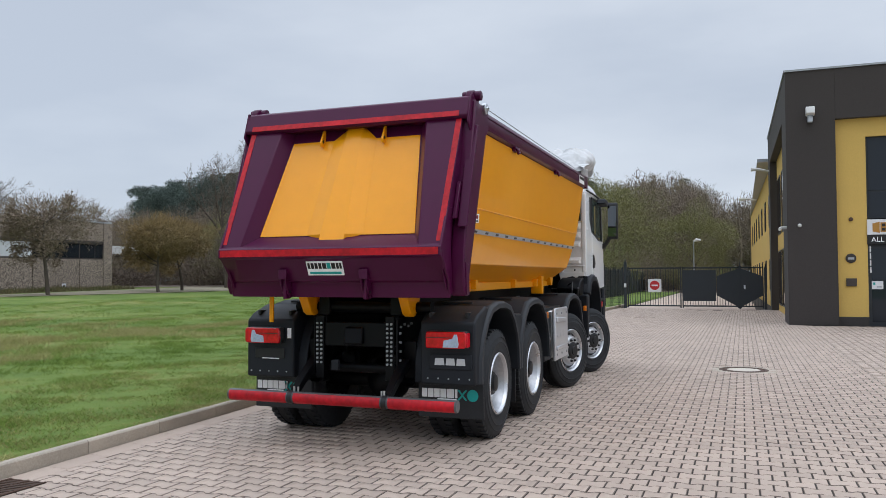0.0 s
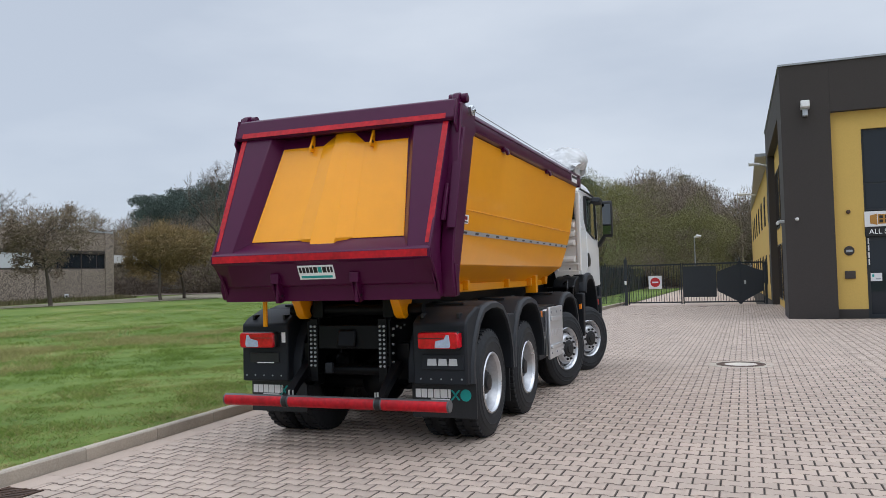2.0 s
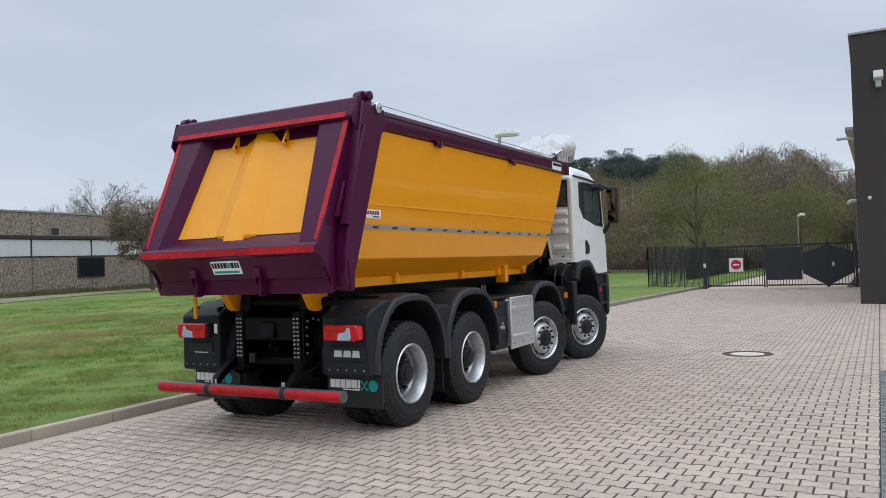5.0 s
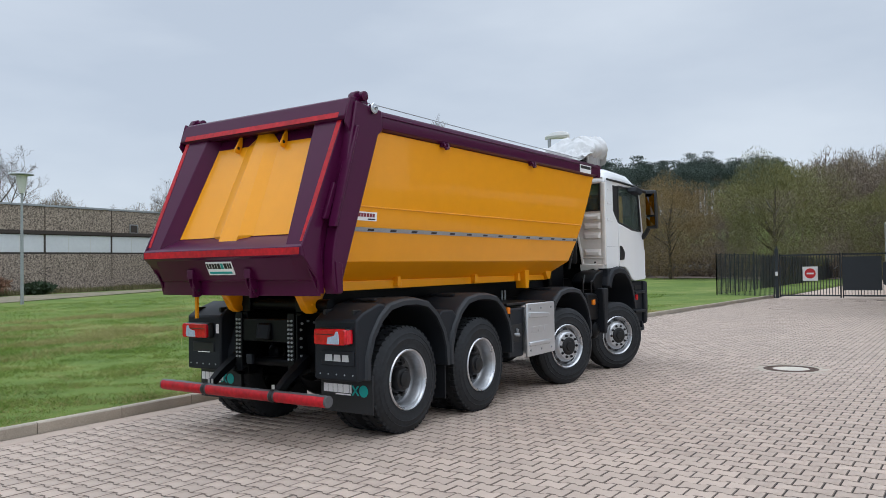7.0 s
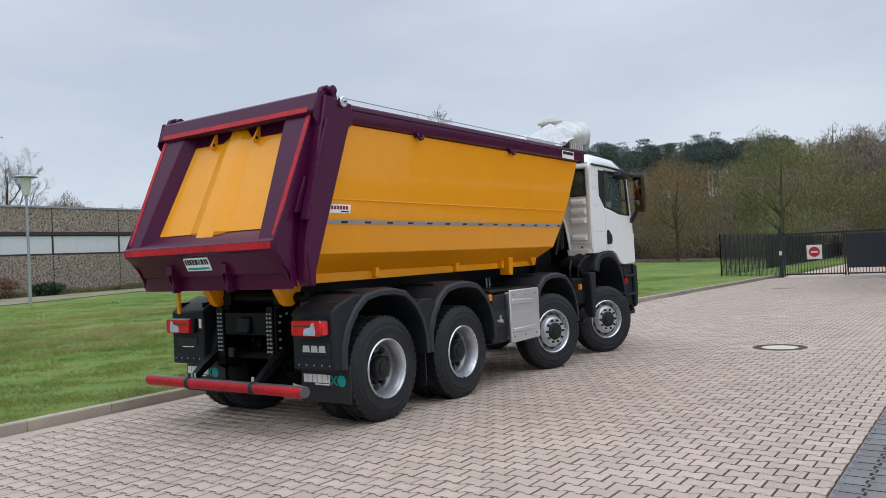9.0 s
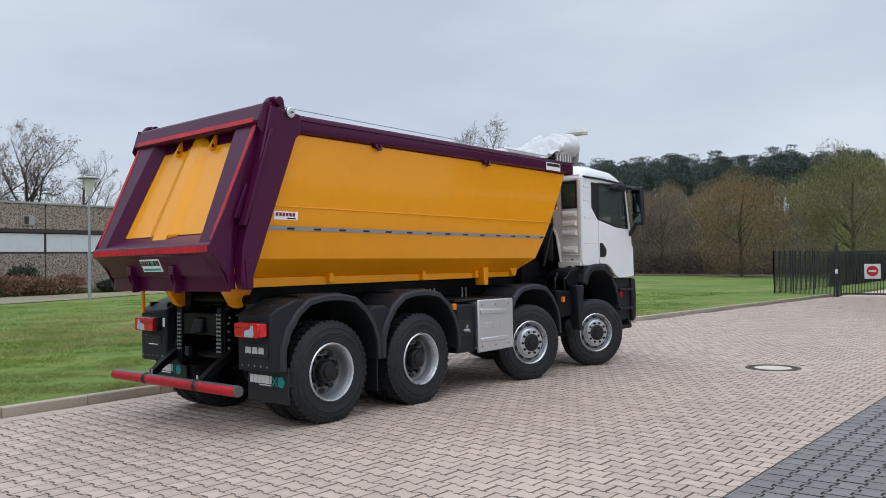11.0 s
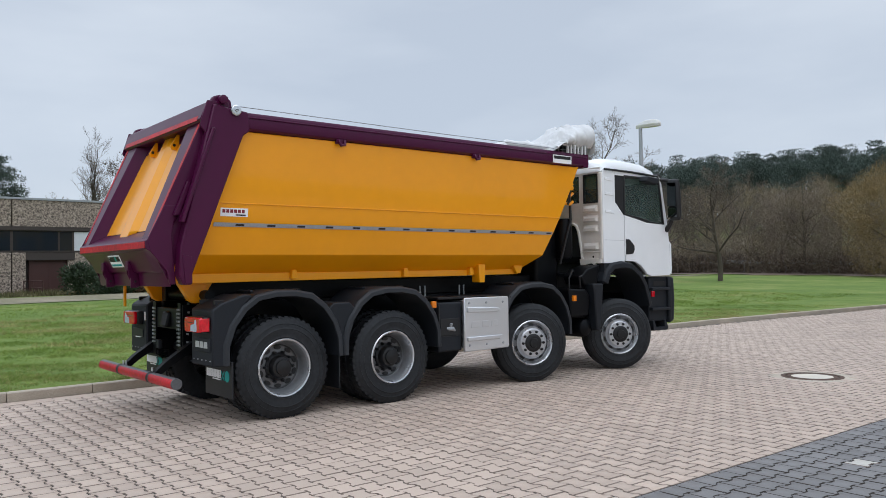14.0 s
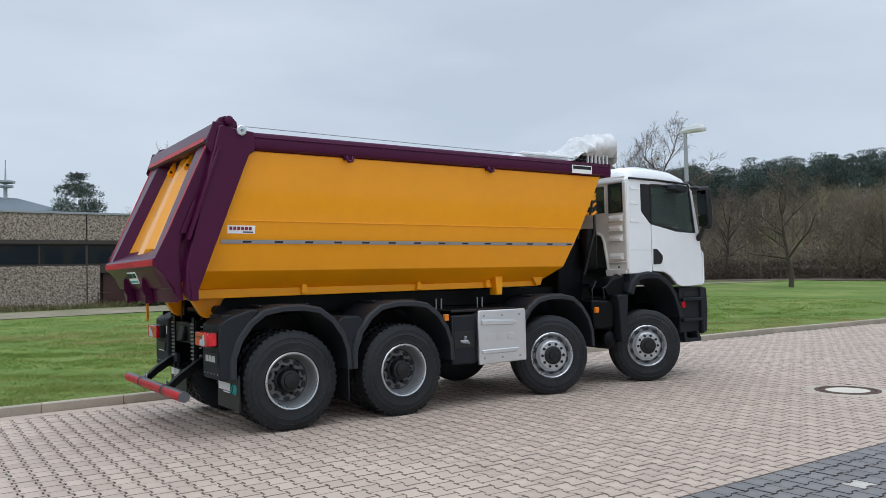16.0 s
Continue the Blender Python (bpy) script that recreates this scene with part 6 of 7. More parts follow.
lf = [(5 * k + j, 5 * k + j + 1, 5 * k + j + 6, 5 * k + j + 5) for k in range(len(azs) - 1) for j in range(4)]
tagged(soup("woodland_ground", np.array(lv_), np.array(lf), M_LITTER), "brown leaf litter below the wood's edge", "leaf litter", kind="structure")

# ---- lamps ----
pl = thing("park_lamp", "tall grey park lamp with flat mushroom hood", "street lamp")
lx, ly = 12.2, 29.6
lz = land(lx, ly)
part("pole", tube(B(), [(lx, ly, lz - 0.1), (lx, ly, lz + 2.5), (lx, ly, lz + 5.05)], [0.075, 0.065, 0.05], 10), M_GALV, pl)
part("lantern", lathe(B(), [(0.0, 0), (0.12, 0.0), (0.20, 0.35), (0.24, 0.80), (0.0, 0.80)], 20, Matrix.Translation((lx, ly, lz + 5.0)) @ Matrix.Rotation(radians(90), 4, "X")), M_LAMPW, pl, "opal conical lantern")
part("hood", lathe(B(), [(0.0, 0.95), (0.26, 0.92), (0.49, 0.85), (0.49, 0.82), (0.0, 0.80)], 24, Matrix.Translation((lx, ly, lz + 5.0)) @ Matrix.Rotation(radians(90), 4, "X")), M_GALV, pl, "flat round hood")
yl = thing("yard_lamp", "grey yard lamp post with pale cobra head", "street lamp")
part("pole", tube(B(), [(12.4, 3.35, 0.05), (12.4, 3.35, 2.5), (12.4, 3.35, 5.05)], [0.06, 0.055, 0.045], 12), M_GALV, yl)
part("head", loft(B(), [[(12.4 + o * 0.2 + w * 0.6 * d, 3.35 - o * 0.98 + w * 0.15 * d, 5.06 + h) for d, h in ((-1, 0.02), (-0.7, -0.05), (0.7, -0.05), (1, 0.02), (0.6, 0.13 * w / 0.17), (-0.6, 0.13 * w / 0.17))] for o, w, in ((-0.12, 0.05), (-0.02, 0.09), (0.12, 0.16), (0.34, 0.18), (0.48, 0.14), (0.54, 0.06))]), M_LAMPW, yl, "pale oval lamp head", bevel=0.01)
rl2 = thing("drive_lamp", "grey street lamp beyond the gate", "street lamp")
part("pole", tube(B(), [(67.2, 0.55, 0), (67.2, 0.55, 4.82)], [0.06, 0.045], 8), M_GALV, rl2)
part("head", tube(B(), [(67.2, 0.55, 4.76), (67.2, 0.30, 4.90), (67.2, -0.05, 4.86)], [0.07, 0.15, 0.09], 8), M_LAMPW, rl2)
tw = thing("television_tower", "distant concrete television tower with round platform", "tower")
T0 = Vector((57, 640, 0))
part("shaft", tube(B(), [T0 + Vector((0, 0, 30)), T0 + Vector((0, 0, 76)), T0 + Vector((0, 0, 80)), T0 + Vector((0, 0, 95))], [1.8, 1.3, 0.7, 0.35], 10), M_TOWER, tw)
for z, r in ((75.0, 5.2), (78.2, 6.4)):
    part("platform", lathe(B(), [(1.2, z - 0.9), (r, z), (r, z + 1.3), (1.2, z + 1.6)], 20, Matrix.Translation(T0) @ Matrix.Rotation(radians(90), 4, "X")), M_TOWER, tw)
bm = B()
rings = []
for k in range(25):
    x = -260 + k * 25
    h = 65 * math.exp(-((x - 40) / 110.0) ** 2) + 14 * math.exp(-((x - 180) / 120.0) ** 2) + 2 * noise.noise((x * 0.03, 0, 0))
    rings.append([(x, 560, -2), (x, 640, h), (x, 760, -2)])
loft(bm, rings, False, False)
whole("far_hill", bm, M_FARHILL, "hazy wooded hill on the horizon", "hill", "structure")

# ---- trees ----


def branches(rand, height, spread, trunk_r, levels=4, kids=5, clear=0.28, up=0.35):
    """Limbs of a bare tree as (points, radii), by level."""
    out = [[] for _ in range(levels)]

    def grow(p, d, length, r, lev):
        pts, rad = [p.copy()], [r]
        n = 5 if lev == 0 else 3
        for k in range(n):
            d = (d + Vector(rand.normal(0, 0.10 + 0.05 * lev, 3)) + Vector((0, 0, up * 0.12))).normalized()
            p = p + d * (length / n)
            pts.append(p.copy())
            rad.append(max(0.006, r * (1 - 0.72 * (k + 1) / n)))
        out[lev].append((pts, rad))
        if lev + 1 < levels:
            c = kids + (3 if lev == 0 else 0)
            for k in range(c):
                t = (clear if lev == 0 else 0.2) + (1 - (clear if lev == 0 else 0.2)) * (k + rand.random()) / c
                f = t * n
                i0 = min(int(f), n - 1)
                q = pts[i0].lerp(pts[i0 + 1], f - i0)
                side = Vector(rand.normal(0, 1, 3))
                side = (side - d * side.dot(d)).normalized()
                nd = (d * (0.55 + 0.3 * t) + side * spread + Vector((0, 0, up * 0.5))).normalized()
                grow(q, nd, length * (0.62 - 0.22 * t) * rand.uniform(0.8, 1.15), max(0.006, rad[i0] * 0.55), lev + 1)
    grow(Vector((0, 0, -0.2)), Vector((0, 0, 1)), height * 0.72, trunk_r, 0)
    return out


def bare_tree(name, label, at, seed, height, spread=0.75, levels=5, kids=5, clear=0.28, twig=None, group="lawn trees", buds=0, thick=0.022, dome=None):
    rand = np.random.default_rng(seed)
    t = thing(name, label, "tree", group, at)
    lv = branches(rand, height, spread, thick * height, levels, kids, clear)
    bm = B()
    for pts, rad in lv[0] + lv[1]:
        tube(bm, pts, rad, 7, False)
    part("trunk", bm, M_BARK, t, sharp=80)
    vv, ff = [], []
    for l in lv[2:]:
        for pts, rad in l:
            for p, q, a, b in zip(pts, pts[1:], rad, rad[1:]):
                d = (q - p).normalized()
                u = d.orthogonal().normalized()
                w = d.cross(u)
                k = len(vv)
                for c, r in ((p, max(a, 0.008)), (q, max(b, 0.005))):
                    for g in range(3):
                        an = 2.094 * g
                        vv.append(c + (u * math.cos(an) + w * math.sin(an)) * r)
                for g in range(3):
                    h = (g + 1) % 3
                    ff.append((k + g, k + h, k + 3 + h, k + 3 + g))
    if buds:
        ends = [pts[-1] for pts, rad in lv[-1]] + [pts[1] for pts, rad in lv[-1]]
        for e in ends:
            for _ in range(buds):
                c = e + Vector(rand.normal(0, 0.14, 3))
                k = len(vv)
                s1, s2 = Vector(rand.normal(0, 0.035, 3)), Vector(rand.normal(0, 0.035, 3))
                vv += [c - s1, c - s2, c + s1, c + s2]
                ff.append((k, k + 1, k + 2, k + 3))
    if dome:
        tri = tuft_cloud(rand, 3600, dome[:3], 0.6, 0.016, dome[3])
        k = len(vv)
        for q in range(len(tri) // 3):
            vv += [Vector(tri[3 * q]), Vector(tri[3 * q + 1]), Vector(tri[3 * q + 2]), Vector((tri[3 * q] + tri[3 * q + 2]) / 2)]
            ff.append((k + 4 * q, k + 4 * q + 1, k + 4 * q + 2, k + 4 * q + 3))
    crown = soup("crown", np.array([tuple(v) for v in vv]), np.array(ff), twig or M_TWIG)
    crown.parent = t
    return t


def spot(az, r):
    x, y = -5 + r * math.cos(radians(az)), -6 + r * math.sin(radians(az))
    return (x, y, land(x, y))


for k, (az, r, h, sp) in enumerate(((28.6, 60, 8.8, 1.0), (36.4, 58, 12.2, 0.85), (38.8, 73, 12.2, 0.8), (33.6, 84, 10, 0.9), (25.5, 86, 9.0, 0.95), (21.5, 88, 8.5, 0.95))):
    bare_tree("bare_tree", "leafless deciduous tree on the lawn", spot(az, r), 50 + k, h, sp, 5, 7)
for k, (az, r, h, sp) in enumerate(((72.8, 74, 12.5, 0.5), (70.0, 76, 12.8, 0.6), (67.3, 78, 14.6, 0.6), (64.4, 80, 12.3, 0.75), (53.5, 84, 11.0, 0.7), (57.8, 125, 10.0, 0.8))):
    bare_tree("bare_tree", "leafless tree rising behind the low block", spot(az, r), 70 + k, h, sp, 5, 6, 0.25, group="trees behind the block", buds=1 if k in (1, 2) else 0)


def tuft_cloud(rand, n, size, long, wide, lift):
    """Small slivers filling a crown: n triangles in an uneven ellipsoid."""
    d = rand.normal(0, 1, (n, 3))
    d /= np.linalg.norm(d, axis=1)[:, None]
    rad = rand.uniform(0.25, 1.0, n) ** 0.5
    lump = 1 + 0.22 * np.sin(d[:, 0] * 4 + rand.uniform(0, 6)) * np.cos(d[:, 1] * 5 + rand.uniform(0, 6)) + 0.15 * np.sin(d[:, 2] * 6)
    c = d * (rad * lump)[:, None] * np.array(size)
    c[:, 2] += lift
    ax = d * 0.7 + rand.normal(0, 0.6, (n, 3)) + np.array((0, 0, 0.5))
    ax /= np.linalg.norm(ax, axis=1)[:, None]
    sd = np.cross(ax, rand.normal(0, 1, (n, 3)))
    sd /= np.linalg.norm(sd, axis=1)[:, None]
    ln = rand.uniform(0.5, 1.2, n)[:, None] * long
    return np.stack((c - sd * wide, c + sd * wide, c + ax * ln), 1).reshape(-1, 3)


for k, (x, y, h, tw_, bd) in enumerate(((30.0, 37.2, 6.6, M_LIME, 3), (38.0, 35.5, 5.8, M_BUD, 5), (42.0, 36.7, 5.8, M_BUD, 5))):
    bare_tree("lime_tree", "clipped lime tree with a broad twiggy crown" if k == 0 else "small lime tree with yellow-brown budding crown", (x, y, land(x, y)), 20 + k, h, 1.35, 5, 6, 0.42, tw_, buds=bd, dome=(3.4, 3.4, 1.45, h * 0.74) if k == 0 else (2.5, 2.5, 1.35, h * 0.72))


def stems(rand, h, r, n):
    """Trunk and a few rising limbs as slim three-sided bars, returned as triangles."""
    tri = []
    def bar(p, q, a, b):
        d = (q - p) / (np.linalg.norm(q - p) + 1e-6)
        u = np.cross(d, (0.3, 0.9, 0.2))
        u /= np.linalg.norm(u)
        w = np.cross(d, u)
        P = [p + (u * math.cos(2.094 * k) + w * math.sin(2.094 * k)) * a for k in range(3)]
        Q = [q + (u * math.cos(2.094 * k) + w * math.sin(2.094 * k)) * b for k in range(3)]
        for k in range(3):
            m = (k + 1) % 3
            tri.extend((P[k], P[m], Q[k], P[m], Q[m], Q[k]))
    bar(np.array((0, 0, -0.5)), np.array((0, 0, h * 0.55)), r, r * 0.7)
    bar(np.array((0, 0, h * 0.55)), np.array((rand.normal(0, 0.3), rand.normal(0, 0.3), h * 0.95)), r * 0.7, 0.03)
    for _ in range(n):
        z = h * rand.uniform(0.22, 0.60)
        a = rand.uniform(0, 6.28)
        o = h * rand.uniform(0.12, 0.26)
        bar(np.array((0, 0, z)), np.array((o * math.cos(a), o * math.sin(a), z + h * rand.uniform(0.12, 0.3))), r * 0.4, 0.025)
    return np.array(tri)


def forest(name, label, mat, spots, make, trunk_name=None):
    tri = []
    for k, (x, y, s) in enumerate(spots):
        v = make(np.random.default_rng(1000 + k * 7 + len(spots)), k) * s
        tri.append(v + np.array((x, y, land(x, y))))
    v = np.concatenate(tri)
    return tagged(soup(name, v, np.arange(len(v)).reshape(-1, 3), mat), label, "woodland", kind="stuff")


def scatter(n, az0, az1, r0, r1, s0, s1, seed):
    rand = np.random.default_rng(seed)
    res = []
    for _ in range(n):
        az, r = rand.uniform(az0, az1), math.sqrt(rand.uniform(r0 * r0, r1 * r1))
        x, y, z = spot(az, r)
        if x < 74 and -20 < y < 3.2:
            continue
        res.append((x, y, rand.uniform(s0, s1)))
    return res


def bare_crown(rand, k):
    h = rand.uniform(9.5, 13.5)
    return np.concatenate((stems(rand, h, 0.16, 9), tuft_cloud(rand, 1700, (2.7, 2.7, 3.7), 0.58, 0.031, h * 0.66)))


def pine_crown(rand, k):
    h = rand.uniform(12.0, 15.0)
    parts = [stems(rand, h, 0.17, 5)]
    for q in range(12):
        f = rand.uniform(0.64, 1.0)
        a, o = rand.uniform(0, 6.28), rand.uniform(0.1, 2.4) * math.sqrt(max(0.05, 1.1 - f)) * 1.6
        c = tuft_cloud(rand, 110, (1.45, 1.45, 0.55), 0.32, 0.095, 0)
        parts.append(c + np.array((o * math.cos(a), o * math.sin(a), h * f)))
    return np.concatenate(parts)


def bush_crown(rand, k):
    h = rand.uniform(3.0, 5.0)
    return np.concatenate((stems(rand, h, 0.07, 8), tuft_cloud(rand, 800, (2.3, 2.3, 1.9), 0.50, 0.022, h * 0.5)))


forest("bare_woodland", "grey-brown leafless woodland on the hillside", M_WOOD1, scatter(130, -14, 10, 98, 175, 0.85, 1.15, 3) + scatter(70, -2, 8, 98, 140, 0.8, 1.1, 15) + scatter(340, 10, 42, 98, 178, 0.5, 0.74, 13) + scatter(60, 44, 70, 110, 170, 0.45, 0.7, 4) + scatter(16, 53, 63, 120, 150, 0.85, 1.05, 16) + scatter(130, 36, 50, 98, 150, 0.55, 0.85, 14), bare_crown)
forest("pine_ridge", "dark green pine wood along the ridge", M_PINE, scatter(340, 11, 37, 140, 186, 0.68, 0.86, 5) + scatter(110, 36, 43.2, 120, 172, 0.72, 0.92, 6) + scatter(7, -8, 8, 140, 170, 0.8, 1.0, 8), pine_crown)
forest("wood_edge", "brown bushes and young trees at the wood's edge", M_WOOD1, scatter(150, 4, 50, 80, 104, 0.8, 1.25, 9), bush_crown)


def thicket(rand, k):
    n = 420
    v = tuft_cloud(rand, n, (2.6, 2.6, 1.0), 0.55, 0.03, 0.75)
    v[:, 2] = np.maximum(v[:, 2], 0.0)
    return v


forest("undergrowth", "dark brown brambles and brush below the trees", M_UNDER, scatter(330, 2, 50, 82, 100, 0.8, 1.3, 21) + scatter(60, 36, 52, 98, 120, 0.8, 1.3, 22), thicket)


def budding(rand, k):
    return np.concatenate((stems(rand, 8.5, 0.17, 14), tuft_cloud(rand, 40000, (4.2, 4.2, 4.3), 0.23, 0.0155, 4.9)))


for k, (az, r, s, mt, lab) in enumerate(((11.8, 72, 1.22, M_OLIVE, "olive-green budding tree at the wood's edge"), (18.7, 75, 1.08, M_BUD, "brown-budded tree at the wood's edge"), (5.0, 80, 1.0, M_OLIVE, "olive-green budding tree at the wood's edge"), (14.8, 90, 0.8, M_WOOD1, "brown-budded tree at the wood's edge"), (24.0, 82, 1.0, M_WOOD1, "brown leafless rounded tree at the wood's edge"), (39.0, 84, 0.8, M_OLIVE, "olive-green budding tree at the wood's edge"))):
    p = spot(az, r)
    t = thing("edge_tree", lab, "tree", "wood edge trees", p)
    v = budding(np.random.default_rng(300 + k), k) * s
    n = 3 * 2 * 3 * 16
    tr = soup("trunk", v[:n], np.arange(n).reshape(-1, 3), M_BARK)
    cr = soup("crown", v[n:], np.arange(len(v) - n).reshape(-1, 3), mt)
    tr.parent, cr.parent = t, t
pt = thing("pine_tree", "dark green pine behind the low block", "tree", "trees behind the block", spot(79.0, 82))
pt.scale = (1.0, 1.0, 0.98)
rand = np.random.default_rng(41)
v = [stems(rand, 9.0, 0.2, 10)]
for _ in range(95):
    f = rand.random() ** 0.8
    z = 12.4 - 8.0 * f
    a, o = rand.uniform(0, 6.28), (0.20 + 5.0 * f ** 0.9) * rand.uniform(0.35, 1.0)
    v.append(tuft_cloud(rand, 130, (0.85, 0.85, 0.42), 0.30, 0.045, 0) + np.array((o * math.cos(a), o * math.sin(a), z + 0.25 * o)))
cr = soup("crown", np.concatenate(v[1:]), np.arange(95 * 130 * 3).reshape(-1, 3), M_PINE)
tr = soup("trunk", v[0], np.arange(len(v[0])).reshape(-1, 3), M_BARK)
cr.parent, tr.parent = pt, pt
# shrubs along the low block
for k, (x, off, w, h, mt, nm, lab) in enumerate(((8.4, 3.2, 1.9, 1.6, M_SHRUB, "evergreen_shrub", "dark evergreen shrub by the low block"), (10.6, 3.3, 1.3, 0.45, M_SHRUB, "low_shrub", "low green shrub by the low block"), (12.0, 2.9, 2.1, 1.05, M_HEDGE, "russet_hedge", "russet leafless hedge by the low block"), (15.2, 2.9, 2.1, 1.0, M_HEDGE, "russet_hedge", "russet leafless hedge by the low block"), (13.8, 1.6, 0.9, 1.6, M_SHRUB, "evergreen_shrub", "dark evergreen shrub by the low block"), (18.8, 2.8, 1.1, 0.6, M_SHRUB, "low_shrub", "low green shrub by the low block"))):
    y = wy(x) - off
    sh = thing(nm, lab, "shrub", "shrubs by the block", (x, y, land(x, y)))
    rand = np.random.default_rng(500 + k)
    v = np.concatenate([tuft_cloud(rand, 420, (w * 0.5, 0.7, h * 0.5), 0.22, 0.05, 0) + np.array((rand.uniform(-0.6, 0.6) * w, rand.uniform(-0.4, 0.4), h * rand.uniform(0.4, 0.75))) for _ in range(6)])
    part_ob = soup("foliage", v, np.arange(len(v)).reshape(-1, 3), mt)
    part_ob.parent = sh

# ---- grass ----
rand = np.random.default_rng(12)


def lawn_z(x, y):
    """Lawn heights for many places at once, near the yard."""
    ky = np.interp(x, (-60, -4, 1, 8, 15, 22, 34, 40), (1.6, 1.93, 2.2, 2.62, 2.88, 2.72, 2.42, 2.3))
    t = np.clip((y - ky) / 39.0, 0, 1)
    return 0.10 + (0.30 + np.clip(x, -15, 60) * 0.0088 - 0.10) * t * t * (3 - 2 * t), ky


def drift(x, y, k):
    """Smooth uneven field between 0 and 1."""
    f = np.sin(x * 1.3 * k + 2.1 * np.sin(y * 0.7 * k)) + np.sin(y * 1.7 * k + 1.7 * np.sin(x * 0.9 * k + 1.3)) + np.sin((x + y) * 2.3 * k + np.sin(x * 3.1 * k))
    return np.clip(f / 6 + 0.5, 0, 1)


def blades(n, x0, x1, v0, v1, h, w, power, flop=1.3, clump=0.0):
    x = rand.uniform(x0, x1, n)
    v = v0 + (v1 - v0) * rand.random(n) ** power
    y = lawn_z(x, v)[1] + v
    if clump:
        d = drift(x, y, 1.6) * 0.6 + drift(x + 9, y - 4, 5.0) * 0.4
        keep = rand.random(n) < np.clip((d - 0.5) * 2.2 * clump + 0.5, 0.04, 1)
        x, y, d = x[keep], y[keep], d[keep]
        n = len(x)
        hh = h * rand.uniform(0.5, 1.3, n) * (0.5 + 1.6 * d * d)
    else:
        hh = h * rand.uniform(0.5, 1.3, n)
    a = rand.uniform(0, 6.28, n)
    lean = rand.normal(0, flop, (n, 2)) * hh[:, None]
    p = np.stack((x, y, lawn_z(x, y)[0] - 0.005), 1)
    s = np.stack((np.cos(a) * w, np.sin(a) * w, np.zeros(n)), 1)
    t = np.stack((lean[:, 0], lean[:, 1], hh), 1)
    return np.stack((p - s, p + s, p + t), 1).reshape(-1, 3)


v = np.concatenate((blades(150000, -6, 14, 0.3, 9, 0.040, 0.006, 1.15, 1.1, 0.8), blades(130000, -4, 24, 0.8, 14, 0.045, 0.008, 1.0, 1.1, 1.0), blades(110000, -4, 34, 4, 26, 0.055, 0.013, 1.0, 1.1, 1.1)))
tagged(soup("grass", v, np.arange(len(v)).reshape(-1, 3), M_BLADE), "short green grass blades of the lawn", "grass", kind="stuff")
cl = []
for k in range(62):
    x, vv = (rand.uniform(-2, 14), rand.uniform(6, 17)) if k < 40 else (rand.uniform(3, 17), rand.normal(9.0, 0.7))
    m = 420
    a = rand.uniform(0, 6.28, m)
    px_, py_ = x + rand.normal(0, 0.62, m), kerb_y(x) + vv + rand.normal(0, 0.26, m)
    hh = 0.11 * rand.uniform(0.5, 1.3, m)
    p = np.stack((px_, py_, lawn_z(px_, py_)[0] - 0.005), 1)
    s = np.stack((np.cos(a), np.sin(a), np.zeros(m)), 1) * 0.008
    t = np.concatenate((rand.normal(0, 1.0, (m, 2)) * hh[:, None], hh[:, None]), 1)
    cl.append(np.stack((p - s, p + s, p + t), 1).reshape(-1, 3))
cl.append(blades(90000, -6, 20, 0.08, 3.4, 0.034, 0.006, 1.5, 1.3, 0.9))
v = np.concatenate(cl)
tagged(soup("dry_grass", v, np.arange(len(v)).reshape(-1, 3), M_STRAW), "pale dry tufts in the lawn", "grass", kind="stuff")
# rough growth at the foot of the low block
vx = rand.uniform(-18, 46, 26000)
vy = wy(vx) - 0.2 - 2.6 * rand.random(26000) ** 1.6
a = rand.uniform(0, 6.28, 26000)
hh = rand.uniform(0.08, 0.42, 26000) * (0.35 + drift(vx, vy, 1.0))
p = np.stack((vx, vy, lawn_z(vx, vy)[0]), 1)
s = np.stack((np.cos(a), np.sin(a), np.zeros(26000)), 1) * 0.03
t = np.stack((rand.normal(0, 0.12, 26000), rand.normal(0, 0.12, 26000), hh), 1)
v = np.stack((p - s, p + s, p + t), 1).reshape(-1, 3)
tagged(soup("verge_growth", v, np.arange(len(v)).reshape(-1, 3), M_VERGE), "rough brownish-green growth at the wall's foot", "grass", kind="stuff")

# ---- kerb stones ----
kerb = tagged(new("kerb"), "weathered concrete kerb along the lawn", "kerb", kind="structure")
x = -12.0
while x < 36:
    L = 1.0
    bm = B()
    pts = []
    for xx in (x + 0.004, x + L - 0.004):
        y = kerb_y(xx)
        pts.append([(xx, y, -0.12), (xx, y, 0.108), (xx, y + 0.015, 0.123), (xx, y + 0.07, 0.125), (xx, y + 0.08, 0.115), (xx, y + 0.08, -0.12)])
    loft(bm, pts)
    ob = finish(bm, "kerb_stone", M_KERB)
    ob.parent = kerb
    x += L

# ---- yard paving ----
EDGE = -5.42


def sheet(name, x0, x1, y0, y1, z, mat, label, cat):
    bm = B()
    box(bm, x0, x1, y0, y1, z - 0.05, z)
    return whole(name, bm, mat, label, cat, "structure")


bm = B()
ring_pts = [(x, kerb_y(x) + 0.02) for x in np.arange(-12, 75, 1.0)]
prism(bm, [(-12, -30)] + [(74, -30)] + ring_pts[::-1], "z", -0.1, -0.0055)
bed = whole("pavement", bm, M_SAND, "block-paved yard of interlocking concrete stones", "paving", "structure", sharp=80)


